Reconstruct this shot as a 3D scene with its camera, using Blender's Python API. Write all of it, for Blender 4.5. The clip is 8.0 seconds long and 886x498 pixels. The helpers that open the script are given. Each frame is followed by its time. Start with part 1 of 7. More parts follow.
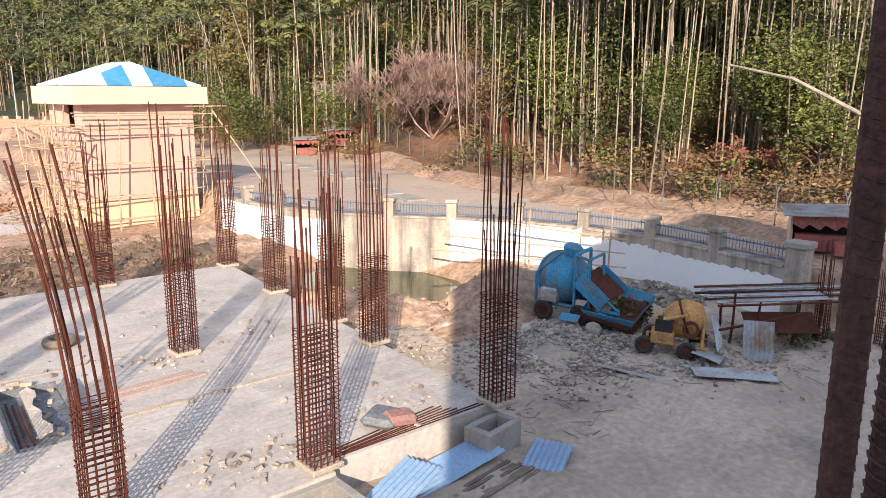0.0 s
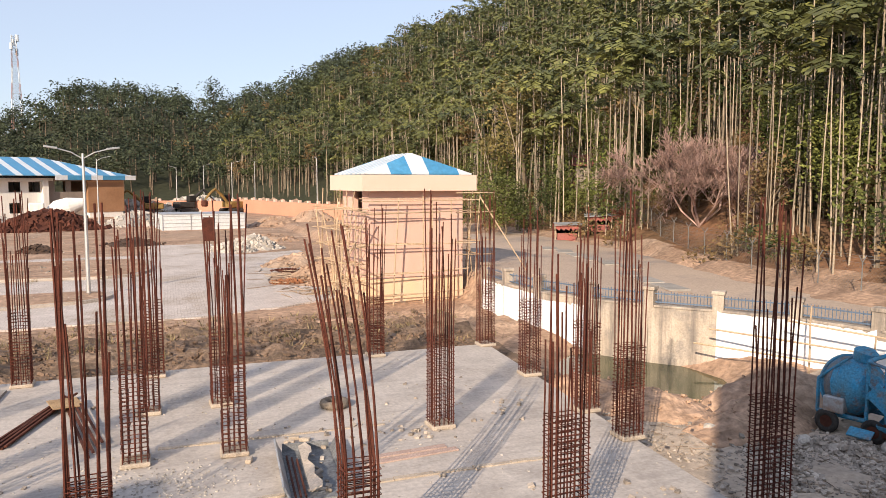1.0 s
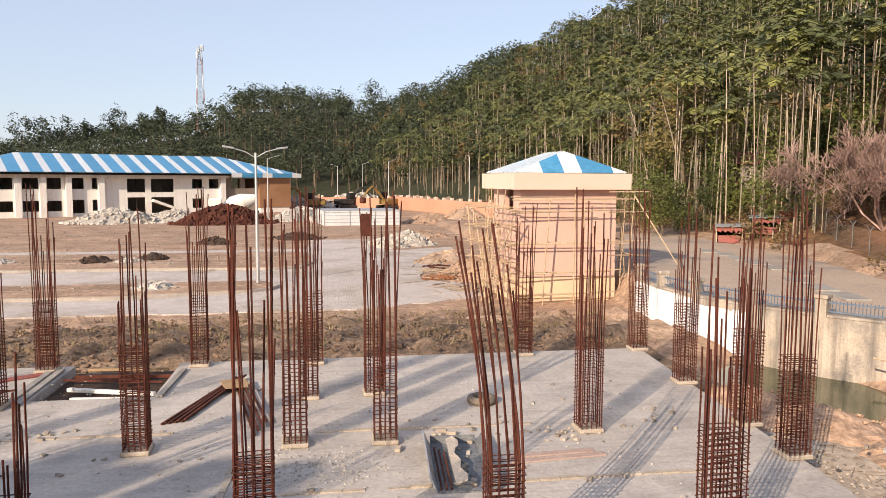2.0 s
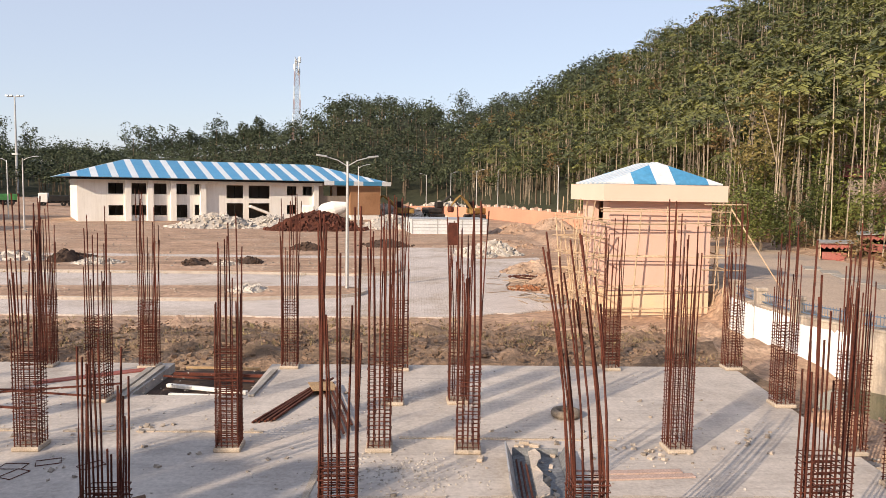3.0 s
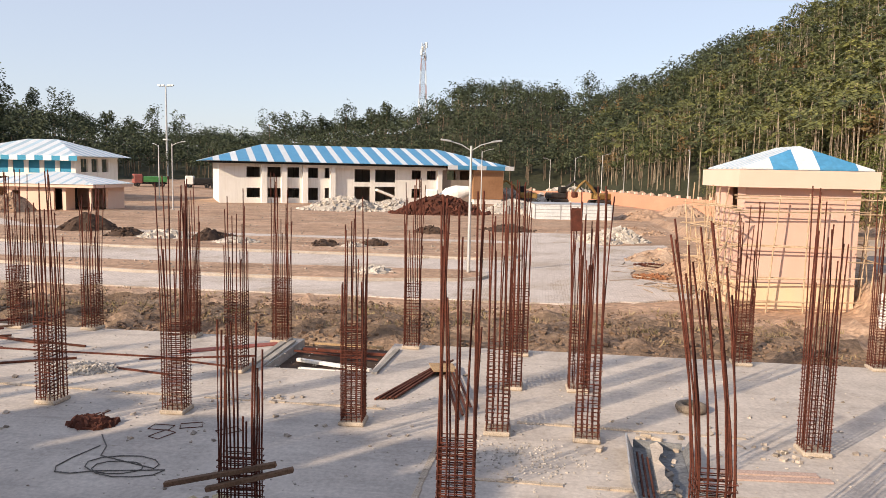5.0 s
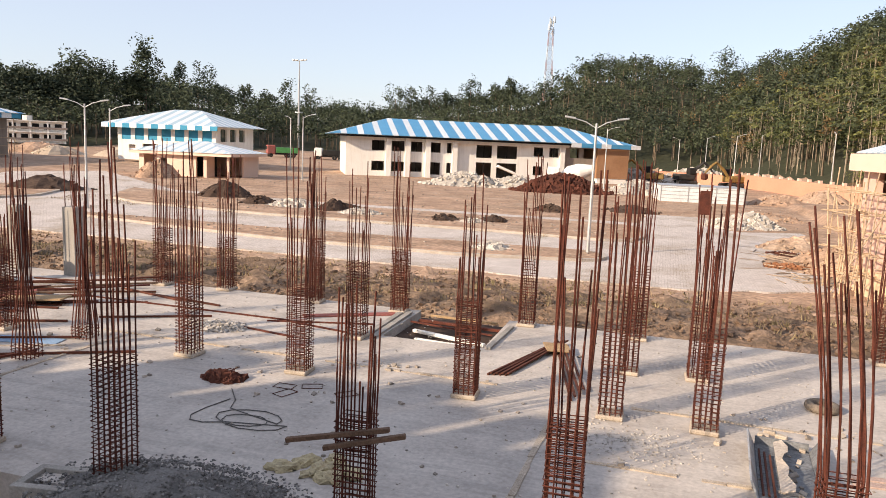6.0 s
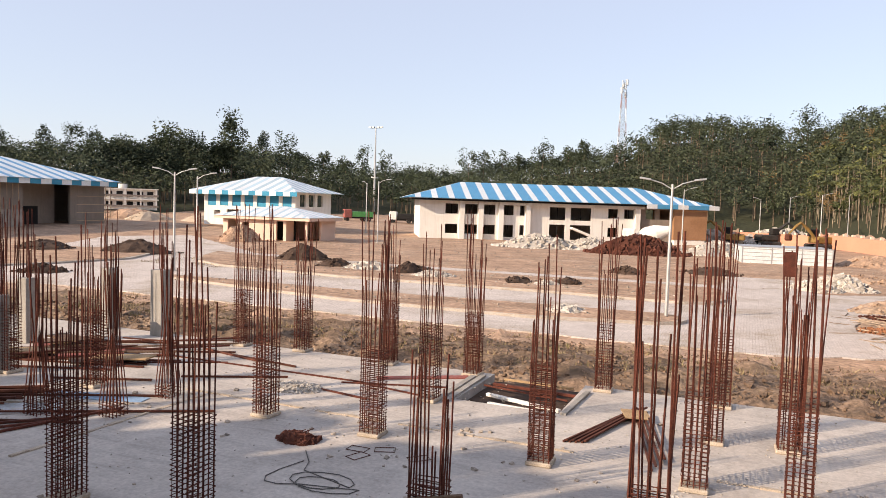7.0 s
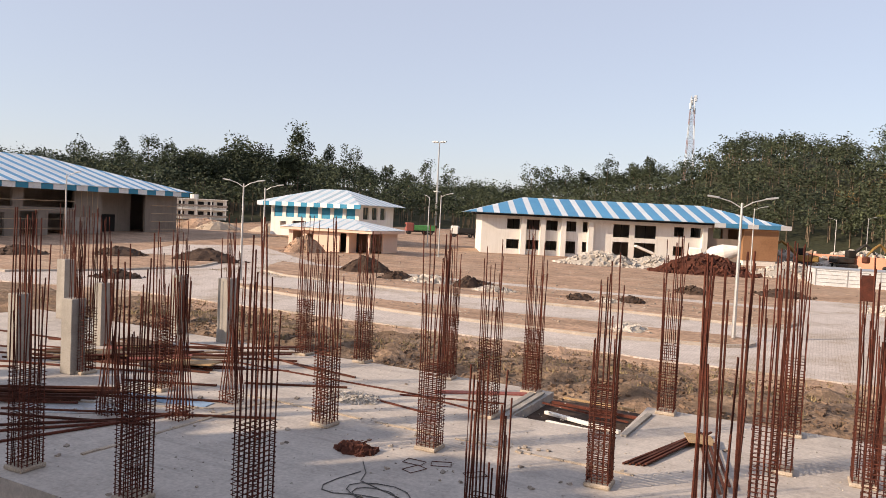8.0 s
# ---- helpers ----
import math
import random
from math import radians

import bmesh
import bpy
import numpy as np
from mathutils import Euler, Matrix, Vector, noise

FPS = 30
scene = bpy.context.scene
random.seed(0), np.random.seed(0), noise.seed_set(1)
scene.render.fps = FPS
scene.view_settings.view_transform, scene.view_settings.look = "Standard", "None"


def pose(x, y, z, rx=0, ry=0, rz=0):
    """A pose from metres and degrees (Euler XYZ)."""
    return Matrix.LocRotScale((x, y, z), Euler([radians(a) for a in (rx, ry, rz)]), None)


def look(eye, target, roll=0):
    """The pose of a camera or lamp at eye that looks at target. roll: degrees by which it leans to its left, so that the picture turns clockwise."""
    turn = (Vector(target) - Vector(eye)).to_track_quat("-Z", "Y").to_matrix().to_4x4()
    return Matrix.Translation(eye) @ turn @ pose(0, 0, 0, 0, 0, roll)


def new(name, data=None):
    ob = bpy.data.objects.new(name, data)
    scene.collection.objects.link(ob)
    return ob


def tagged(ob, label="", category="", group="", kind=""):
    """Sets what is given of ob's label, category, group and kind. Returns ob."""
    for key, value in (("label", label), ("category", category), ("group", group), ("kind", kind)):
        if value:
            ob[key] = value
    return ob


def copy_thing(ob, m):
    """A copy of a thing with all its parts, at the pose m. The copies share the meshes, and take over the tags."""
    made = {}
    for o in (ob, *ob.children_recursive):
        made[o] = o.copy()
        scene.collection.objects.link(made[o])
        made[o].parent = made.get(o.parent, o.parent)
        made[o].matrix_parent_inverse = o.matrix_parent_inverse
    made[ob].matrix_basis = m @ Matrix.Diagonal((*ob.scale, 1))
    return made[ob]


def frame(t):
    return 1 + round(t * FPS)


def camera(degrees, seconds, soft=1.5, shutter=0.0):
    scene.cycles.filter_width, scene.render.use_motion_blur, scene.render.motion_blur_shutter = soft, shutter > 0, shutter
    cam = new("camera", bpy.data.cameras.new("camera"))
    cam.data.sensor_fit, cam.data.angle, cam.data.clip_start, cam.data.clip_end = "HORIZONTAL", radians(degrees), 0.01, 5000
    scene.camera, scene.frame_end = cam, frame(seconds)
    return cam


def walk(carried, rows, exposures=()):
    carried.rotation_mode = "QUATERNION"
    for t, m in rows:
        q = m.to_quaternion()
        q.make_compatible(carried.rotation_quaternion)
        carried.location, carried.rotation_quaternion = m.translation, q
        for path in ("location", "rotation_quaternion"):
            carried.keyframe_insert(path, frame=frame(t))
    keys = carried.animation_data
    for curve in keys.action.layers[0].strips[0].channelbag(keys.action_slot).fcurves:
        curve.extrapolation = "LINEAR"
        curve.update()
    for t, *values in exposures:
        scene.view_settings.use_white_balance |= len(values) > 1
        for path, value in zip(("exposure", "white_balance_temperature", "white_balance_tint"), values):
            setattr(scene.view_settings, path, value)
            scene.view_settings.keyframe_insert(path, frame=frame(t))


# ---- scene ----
cam = camera(62.2, 8.0, soft=0.65)
PATH = [
    (0.0, pose(0, 0, 4.9, 78.19, -0.26, -40.58)),
    (0.2, pose(0, 0, 4.9, 80.78, 0.20, -35.15)),
    (0.3, pose(0, 0, 4.9, 82.89, 0.29, -31.43)),
    (0.4, pose(0, 0, 4.9, 84.32, 0.10, -28.12)),
    (0.5, pose(0, 0, 4.9, 85.13, -0.14, -26.11)),
    (1.0, pose(0, 0, 4.9, 84.77, -0.02, -20.54)),
    (1.5, pose(0, 0, 4.9, 84.37, -0.04, -14.36)),
    (2.0, pose(0, 0, 4.9, 84.62, -0.23, -8.80)),
    (2.2, pose(0, 0, 4.9, 84.68, -0.66, -6.92)),
    (3.3, pose(0, 0, 4.9, 85.51, -0.74, -1.08)),
    (3.5, pose(0, 0, 4.9, 85.61, -0.66, -0.72)),
    (4.0, pose(0, 0, 4.9, 85.97, -0.47, 0.41)),
    (4.5, pose(0, 0, 4.9, 86.31, -0.44, 3.26)),
    (4.7, pose(0, 0, 4.9, 85.58, -0.63, 4.87)),
    (5.8, pose(0, 0, 4.9, 81.18, -2.41, 15.27)),
    (6.0, pose(0, 0, 4.9, 81.81, -2.42, 17.01)),
    (6.5, pose(0, 0, 4.9, 83.70, -2.04, 20.18)),
    (7.0, pose(0, 0, 4.9, 86.46, -1.82, 22.68)),
    (7.5, pose(0, 0, 4.9, 87.53, -2.03, 26.81)),
    (8.0, pose(0, 0, 4.9, 87.40, -2.79, 27.49)),
]
walk(cam, PATH, exposures=[(0.0, 1.70, 6200, 9), (0.3, 1.52, 6350, 9), (2.0, 1.35, 6650, 10), (4.5, 1.33, 6800, 10), (6.0, 1.51, 6800, 10), (7.5, 1.48, 6900, 12), (8.0, 1.30, 6950, 12)])

# ---- sun and sky ----
SUN_EL = radians(24.0)
SHADOW_DIR = Vector((0.67, 0.745, 0.0)).normalized()
world = bpy.data.worlds.new("sky")
scene.world = world
world.use_nodes = True
wn = world.node_tree
sky = wn.nodes.new("ShaderNodeTexSky")
sky.sky_type = "NISHITA"
sky.sun_disc = False
sky.sun_elevation = SUN_EL
sky.sun_rotation = radians(222)
sky.air_density, sky.dust_density, sky.ozone_density = 1.0, 0.7, 2.0
haze = wn.nodes.new("ShaderNodeMix")
haze.data_type = "RGBA"
haze.inputs[0].default_value = 0.82
haze.inputs[7].default_value = (1.36, 1.46, 1.82, 1)
wn.links.new(sky.outputs[0], haze.inputs[6])
wn.links.new(haze.outputs[2], wn.nodes["Background"].inputs[0])
wn.nodes["Background"].inputs[1].default_value = 0.15
sun_data = bpy.data.lights.new("sun", "SUN")
sun_data.energy, sun_data.angle, sun_data.color = 2.45, radians(0.5), (1.0, 0.83, 0.66)
sun = new("sun", sun_data)
sun.matrix_world = look((0, 0, 60), Vector((0, 0, 60)) + SHADOW_DIR * math.cos(SUN_EL) + Vector((0, 0, -math.sin(SUN_EL))))


# ---- materials ----
def mat(name, color, color2=None, scale=3.0, rough=0.85, bump=0.3, metal=0.0, fine=30.0, mix=0.5, spread=0.0, stain=None, stain_scale=0.4, bump_dist=0.02):
    """Noise-mixed surface: two tones at a broad scale, a fine grain over them, optional stains and per-piece variation."""
    m = bpy.data.materials.new(name)
    m.use_nodes = True
    nt = m.node_tree
    bsdf = nt.nodes["Principled BSDF"]
    geo = nt.nodes.new("ShaderNodeNewGeometry")
    def noise_node(sc, detail, rgh=0.6):
        n = nt.nodes.new("ShaderNodeTexNoise")
        n.inputs["Scale"].default_value, n.inputs["Detail"].default_value, n.inputs["Roughness"].default_value = sc, detail, rgh
        nt.links.new(geo.outputs["Position"], n.inputs["Vector"])
        return n
    def ramp(src, lo, hi):
        r = nt.nodes.new("ShaderNodeMapRange")
        r.inputs["From Min"].default_value, r.inputs["From Max"].default_value = lo, hi
        nt.links.new(src, r.inputs["Value"])
        return r.outputs["Result"]
    def blend(fac, a, b, kind="MIX"):
        x = nt.nodes.new("ShaderNodeMix")
        x.data_type, x.blend_type = "RGBA", kind
        for k, v in ((0, fac), (6, a), (7, b)):
            if hasattr(v, "links"):
                nt.links.new(v, x.inputs[k])
            elif k == 0:
                x.inputs[0].default_value = v
            else:
                x.inputs[k].default_value = (*v, 1)
        return x.outputs[2]
    c2 = color2 or tuple(c * 0.7 for c in color)
    broad = noise_node(scale, 5)
    col = blend(ramp(broad.outputs["Fac"], 0.35, 0.65), color, c2)
    if stain:
        st = noise_node(stain_scale, 6, 0.7)
        col = blend(ramp(st.outputs["Fac"], 0.5, 0.68), col, stain)
    grain = noise_node(fine, 3)
    g = nt.nodes.new("ShaderNodeMapRange")
    g.inputs["To Min"].default_value, g.inputs["To Max"].default_value = 1 - mix * 0.6, 1 + mix * 0.4
    g.inputs["From Min"].default_value, g.inputs["From Max"].default_value = 0.3, 0.7
    nt.links.new(grain.outputs["Fac"], g.inputs["Value"])
    col = blend(1.0, col, g.outputs["Result"], "MULTIPLY")
    if spread:
        info = nt.nodes.new("ShaderNodeObjectInfo")
        isl = nt.nodes.new("ShaderNodeNewGeometry")
        add = nt.nodes.new("ShaderNodeMath")
        add.operation = "ADD"
        nt.links.new(info.outputs["Random"], add.inputs[0])
        nt.links.new(isl.outputs["Random Per Island"], add.inputs[1])
        fr = nt.nodes.new("ShaderNodeMath")
        fr.operation = "FRACT"
        nt.links.new(add.outputs[0], fr.inputs[0])
        r2 = nt.nodes.new("ShaderNodeMapRange")
        r2.inputs["To Min"].default_value, r2.inputs["To Max"].default_value = 1 - spread, 1 + spread
        nt.links.new(fr.outputs[0], r2.inputs["Value"])
        col = blend(1.0, col, r2.outputs["Result"], "MULTIPLY")
    nt.links.new(col, bsdf.inputs["Base Color"])
    bsdf.inputs["Roughness"].default_value, bsdf.inputs["Metallic"].default_value = rough, metal
    bsdf.inputs["Specular IOR Level"].default_value = 0.2 if rough > 0.6 else 0.5
    if bump:
        b = nt.nodes.new("ShaderNodeBump")
        b.inputs["Strength"].default_value, b.inputs["Distance"].default_value = bump, bump_dist
        nt.links.new(grain.outputs["Fac"], b.inputs["Height"])
        nt.links.new(b.outputs["Normal"], bsdf.inputs["Normal"])
    return m


M_DIRT = mat("dirt", (0.53, 0.355, 0.245), (0.34, 0.225, 0.15), 0.35, 0.95, 0.8, fine=5, mix=0.7, stain=(0.45, 0.335, 0.245), stain_scale=0.12, bump_dist=0.08)
M_YARD = mat("yard_dirt", (0.54, 0.435, 0.335), (0.43, 0.345, 0.265), 0.5, 0.95, 0.5, fine=8, mix=0.4, stain=(0.30, 0.25, 0.2), stain_scale=0.6, bump_dist=0.05)
M_SLAB = mat("slab_concrete", (0.55, 0.495, 0.44), (0.45, 0.40, 0.355), 0.8, 0.9, 0.3, fine=12, mix=0.3, stain=(0.36, 0.32, 0.285), stain_scale=0.45)
M_CONC = mat("concrete", (0.40, 0.37, 0.33), (0.31, 0.285, 0.25), 1.2, 0.9, 0.3, fine=30, mix=0.3, spread=0.08)
M_KICK = mat("kicker_concrete", (0.52, 0.44, 0.35), (0.42, 0.34, 0.26), 4, 0.9, 0.5, fine=40, spread=0.1)
M_RUST = mat("rusty_steel", (0.140, 0.043, 0.027), (0.080, 0.028, 0.020), 7, 0.75, 0.4, 0.2, fine=60, mix=0.6, spread=0.25)
M_KERB = mat("kerb_concrete", (0.50, 0.44, 0.38), (0.42, 0.36, 0.30), 1.5, 0.9, 0.3, fine=20)
M_PEACH = mat("peach_paint", (0.70, 0.470, 0.38), (0.66, 0.44, 0.355), 0.8, 0.8, 0.1, fine=40, mix=0.1)
M_CREAM = mat("cream_paint", (0.76, 0.56, 0.45), (0.73, 0.53, 0.42), 0.8, 0.8, 0.1, fine=40, mix=0.1)
M_YELLOW = mat("yellow_paint", (0.76, 0.57, 0.36), (0.75, 0.53, 0.37), 0.8, 0.8, 0.1, fine=40, mix=0.1)
M_WHITE = mat("white_paint", (0.84, 0.81, 0.75), (0.79, 0.75, 0.68), 0.5, 0.8, 0.1, fine=20, mix=0.12)
M_GREYWALL = mat("grey_render", (0.30, 0.25, 0.21), (0.25, 0.21, 0.175), 0.6, 0.9, 0.2, fine=10, mix=0.2)
M_BROWNWALL = mat("brown_cladding", (0.36, 0.20, 0.11), (0.30, 0.16, 0.085), 0.5, 0.8, 0.2, fine=8, mix=0.3)
M_BLUE = mat("blue_roof_sheet", (0.06, 0.28, 0.50), (0.09, 0.32, 0.53), 0.5, 0.45, 0.1, 0.2, fine=6, mix=0.25, spread=0.08)
M_TEAL = mat("teal_fascia", (0.02, 0.22, 0.36), (0.025, 0.25, 0.4), 0.5, 0.45, 0.1, 0.2, fine=6, mix=0.2)
M_RWHITE = mat("white_roof_sheet", (0.74, 0.76, 0.76), (0.66, 0.69, 0.70), 0.5, 0.4, 0.1, 0.2, fine=6, mix=0.2, spread=0.06)
M_RPALE = mat("weathered_teal_sheet", (0.44, 0.58, 0.64), (0.38, 0.52, 0.60), 0.5, 0.45, 0.1, 0.2, fine=6, mix=0.25, spread=0.1)
# near-black for dark parts, and for indoor shade painted behind openings
M_DARK = mat("dark_parts_and_indoor_shade", (0.03, 0.027, 0.025), (0.02, 0.02, 0.02), 1, 0.9, 0.0)
M_WOOD = mat("timber", (0.40, 0.27, 0.15), (0.30, 0.2, 0.11), 3, 0.85, 0.3, fine=30, spread=0.25)
M_DWOOD = mat("dark_timber", (0.17, 0.105, 0.07), (0.12, 0.075, 0.05), 4, 0.85, 0.3, fine=30, spread=0.2)
M_BAMBOO = mat("bamboo", (0.56, 0.42, 0.28), (0.44, 0.32, 0.21), 3, 0.7, 0.2, fine=20, spread=0.2)
M_GALV = mat("galvanised_steel", (0.52, 0.52, 0.51), (0.45, 0.45, 0.45), 2, 0.5, 0.1, 0.6, fine=20, mix=0.2)
M_FENCE = mat("dull_fence_steel", (0.22, 0.225, 0.22), (0.16, 0.16, 0.155), 2, 0.6, 0.0, 0.3)
M_DARKRUST = mat("dark_rust", (0.105, 0.052, 0.042), (0.06, 0.034, 0.03), 30, 0.8, 0.3, 0.1, fine=160, mix=0.6)
M_BLUESTEEL = mat("railing_blue_grey", (0.16, 0.22, 0.30), (0.13, 0.18, 0.25), 3, 0.5, 0.1, 0.3)
M_WALLRAW = mat("weathered_wall", (0.56, 0.475, 0.385), (0.47, 0.39, 0.305), 0.9, 0.9, 0.3, fine=18, mix=0.3, stain=(0.24, 0.22, 0.2), stain_scale=0.6)
M_WHITEWASH = mat("whitewash", (0.85, 0.85, 0.84), (0.82, 0.82, 0.81), 0.8, 0.85, 0.15, fine=20, mix=0.08)
M_WATER = mat("pond_water", (0.075, 0.08, 0.03), (0.055, 0.06, 0.024), 0.5, 0.08, 0.05, fine=3, mix=0.2)
M_TRUNK = mat("tree_bark", (0.20, 0.155, 0.11), (0.13, 0.10, 0.07), 2, 0.95, 0.4, fine=14, spread=0.25)
M_PALMTRUNK = mat("palm_bark", (0.42, 0.35, 0.26), (0.26, 0.21, 0.155), 1.3, 0.9, 0.3, fine=10, spread=0.35)
# wide tone contrast paints sunlit leaves and dark gaps into the patches
M_LEAF = mat("leaves", (0.175, 0.190, 0.048), (0.038, 0.052, 0.020), 0.22, 0.65, 0.0, spread=0.45, fine=3)
# dark leaf tones shifted bluer, distance haze put into the colour
M_LEAFDARK = mat("hazed_far_leaves", (0.076, 0.090, 0.048), (0.032, 0.044, 0.028), 0.09, 0.75, 0.0, spread=0.45, fine=0.5)
M_LEAFDRY = mat("dry_leaves", (0.22, 0.145, 0.068), (0.14, 0.10, 0.045), 0.2, 0.8, 0.0, spread=0.4, fine=3)
M_LEAFRED = mat("russet_leaves", (0.34, 0.13, 0.085), (0.24, 0.10, 0.065), 0.5, 0.8, 0.0, spread=0.4, fine=3)
M_LEAFMID = mat("hill_leaves", (0.100, 0.110, 0.040), (0.034, 0.046, 0.024), 0.12, 0.7, 0.0, spread=0.5, fine=1.5)
M_LEAFDEEP = mat("deep_green_leaves", (0.058, 0.078, 0.030), (0.030, 0.042, 0.020), 0.2, 0.65, 0.0, spread=0.45, fine=3)
M_LEAFYELLOW = mat("ochre_leaves", (0.255, 0.20, 0.075), (0.16, 0.135, 0.05), 0.3, 0.75, 0.0, spread=0.4, fine=3)
# same contrast: bright sunlit and dark shaded patches put into the fronds' colour
M_FROND = mat("palm_fronds", (0.165, 0.165, 0.040), (0.050, 0.064, 0.022), 0.25, 0.6, 0.0, spread=0.45, fine=3)
M_TWIG = mat("bare_twigs", (0.50, 0.34, 0.285), (0.38, 0.255, 0.215), 1, 0.9, 0.0, spread=0.25)
M_FOREST = mat("forest_floor", (0.26, 0.135, 0.075), (0.14, 0.09, 0.05), 0.25, 0.95, 0.6, fine=2.5, mix=0.7, bump_dist=0.15)


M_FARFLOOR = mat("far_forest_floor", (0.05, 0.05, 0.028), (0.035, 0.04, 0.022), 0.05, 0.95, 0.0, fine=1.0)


def streaked(m, dark, amount, stretch=(2.2, 2.2, 0.16), lo=0.48, hi=0.72):
    """Adds streaks drawn out along one axis, such as rain marks down a wall."""
    nt = m.node_tree
    g = nt.nodes.new("ShaderNodeNewGeometry")
    mp = nt.nodes.new("ShaderNodeMapping")
    mp.inputs["Scale"].default_value = stretch
    n = nt.nodes.new("ShaderNodeTexNoise")
    n.inputs["Scale"].default_value, n.inputs["Detail"].default_value, n.inputs["Roughness"].default_value = 1.0, 6, 0.7
    r = nt.nodes.new("ShaderNodeMapRange")
    r.inputs["From Min"].default_value, r.inputs["From Max"].default_value, r.inputs["To Max"].default_value = lo, hi, amount
    x = nt.nodes.new("ShaderNodeMix")
    x.data_type = "RGBA"
    x.inputs[7].default_value = (*dark, 1)
    bs = nt.nodes["Principled BSDF"]
    src = bs.inputs["Base Color"].links[0].from_socket
    nt.links.new(g.outputs["Position"], mp.inputs["Vector"])
    nt.links.new(mp.outputs[0], n.inputs["Vector"])
    nt.links.new(n.outputs["Fac"], r.inputs["Value"])
    nt.links.new(r.outputs["Result"], x.inputs[0])
    nt.links.new(src, x.inputs[6])
    nt.links.new(x.outputs[2], bs.inputs["Base Color"])


streaked(M_WALLRAW, (0.16, 0.14, 0.125), 0.85, lo=0.44, hi=0.66)
streaked(M_SLAB, (0.30, 0.27, 0.245), 0.45, (0.35, 3.2, 1.0), 0.5, 0.64)
streaked(M_SLAB, (0.60, 0.54, 0.48), 0.5, (1.6, 0.4, 1.0), 0.54, 0.68)
streaked(M_DIRT, (0.20, 0.13, 0.09), 0.65, (0.16, 1.1, 1.0), 0.48, 0.64)
M_BANK = mat("dug_bank_earth", (0.29, 0.195, 0.13), (0.17, 0.115, 0.078), 0.6, 0.95, 0.9, fine=6, mix=0.8, stain=(0.42, 0.30, 0.205), stain_scale=0.3, bump_dist=0.1)
streaked(M_BANK, (0.13, 0.09, 0.06), 0.75, (0.14, 1.3, 1.0), 0.46, 0.62)
streaked(M_YARD, (0.36, 0.30, 0.245), 0.6, (0.5, 1.6, 1.0), 0.48, 0.66)
streaked(M_CONC, (0.20, 0.18, 0.16), 0.5)
streaked(M_WHITE, (0.50, 0.45, 0.38), 0.4)
streaked(M_GREYWALL, (0.18, 0.15, 0.125), 0.5)
streaked(M_PEACH, (0.62, 0.40, 0.30), 0.4)

# ---- mesh tools ----
def link_mesh(name, me, material, parent=None, label="", m=None):
    ob = new(name, me)
    if material and not me.materials:
        me.materials.append(material)
    if parent is not None:
        ob.parent = parent
    if m is not None:
        ob.matrix_basis = m
    if label:
        ob["label"] = label
    return ob


def mesh_of(bm, name="mesh", smooth=False):
    me = bpy.data.meshes.new(name)
    bm.to_mesh(me)
    bm.free()
    if smooth:
        me.polygons.foreach_set("use_smooth", [True] * len(me.polygons))
    return me


def part(name, bm, material, parent=None, label="", m=None, smooth=False):
    return link_mesh(name, mesh_of(bm, name, smooth), material, parent, label, m)


def thing(name, label, category, group="", m=None, kind=""):
    ob = new(name)
    ob.empty_display_size = 0.2
    if m is not None:
        ob.matrix_basis = m
    return tagged(ob, label, category, group, kind)


def box(bm, x0, x1, y0, y1, z0, z1, bevel=0.0, m=None):
    vs = [bm.verts.new((x, y, z)) for z in (z0, z1) for y in (y0, y1) for x in (x0, x1)]
    fs = [bm.faces.new([vs[i] for i in q]) for q in ((0, 2, 3, 1), (4, 5, 7, 6), (0, 1, 5, 4), (2, 6, 7, 3), (0, 4, 6, 2), (1, 3, 7, 5))]
    if bevel:
        es = {e for f in fs for e in f.edges}
        r = bmesh.ops.bevel(bm, geom=list(es), offset=bevel, segments=1, affect="EDGES")
        vs = list({v for f in r["faces"] for v in f.verts} | {v for v in vs if v.is_valid})
    if m is not None:
        for v in vs:
            v.co = m @ v.co
    return vs


def boxm(x0, x1, y0, y1, z0, z1, bevel=0.0, m=None):
    bm = bmesh.new()
    box(bm, x0, x1, y0, y1, z0, z1, bevel, m)
    return bm


def tube(bm, pts, radii, sides=6, cap=True):
    """A tube along points, with a radius at each."""
    rings = []
    n = len(pts)
    pts = [Vector(p) for p in pts]
    for i, p in enumerate(pts):
        d = (pts[min(i + 1, n - 1)] - pts[max(i - 1, 0)]).normalized()
        u = d.cross(Vector((0.0, 0.0, 1.0)))
        if u.length < 1e-3:
            u = Vector((1, 0, 0))
        u.normalize()
        w = d.cross(u)
        r = radii[i] if hasattr(radii, "__len__") else radii
        rings.append([bm.verts.new(p + (u * math.cos(a) + w * math.sin(a)) * r) for a in [2 * math.pi * k / sides for k in range(sides)]])
    for a, b in zip(rings, rings[1:]):
        for k in range(sides):
            bm.faces.new((a[k], a[(k + 1) % sides], b[(k + 1) % sides], b[k]))
    if cap and sides > 2:
        bm.faces.new(rings[0][::-1])
        bm.faces.new(rings[-1])


def prism(bm, pts, z0, z1):
    """A closed outline in plan, drawn up from z0 to z1."""
    lo = [bm.verts.new((x, y, z0)) for x, y in pts]
    hi = [bm.verts.new((x, y, z1)) for x, y in pts]
    bm.faces.new(hi)
    bm.faces.new(lo[::-1])
    n = len(pts)
    for i in range(n):
        bm.faces.new((lo[i], lo[(i + 1) % n], hi[(i + 1) % n], hi[i]))


def smoothstep(a, b, x):
    t = np.clip((np.asarray(x, float) - a) / (b - a), 0, 1)
    return t * t * (3 - 2 * t)


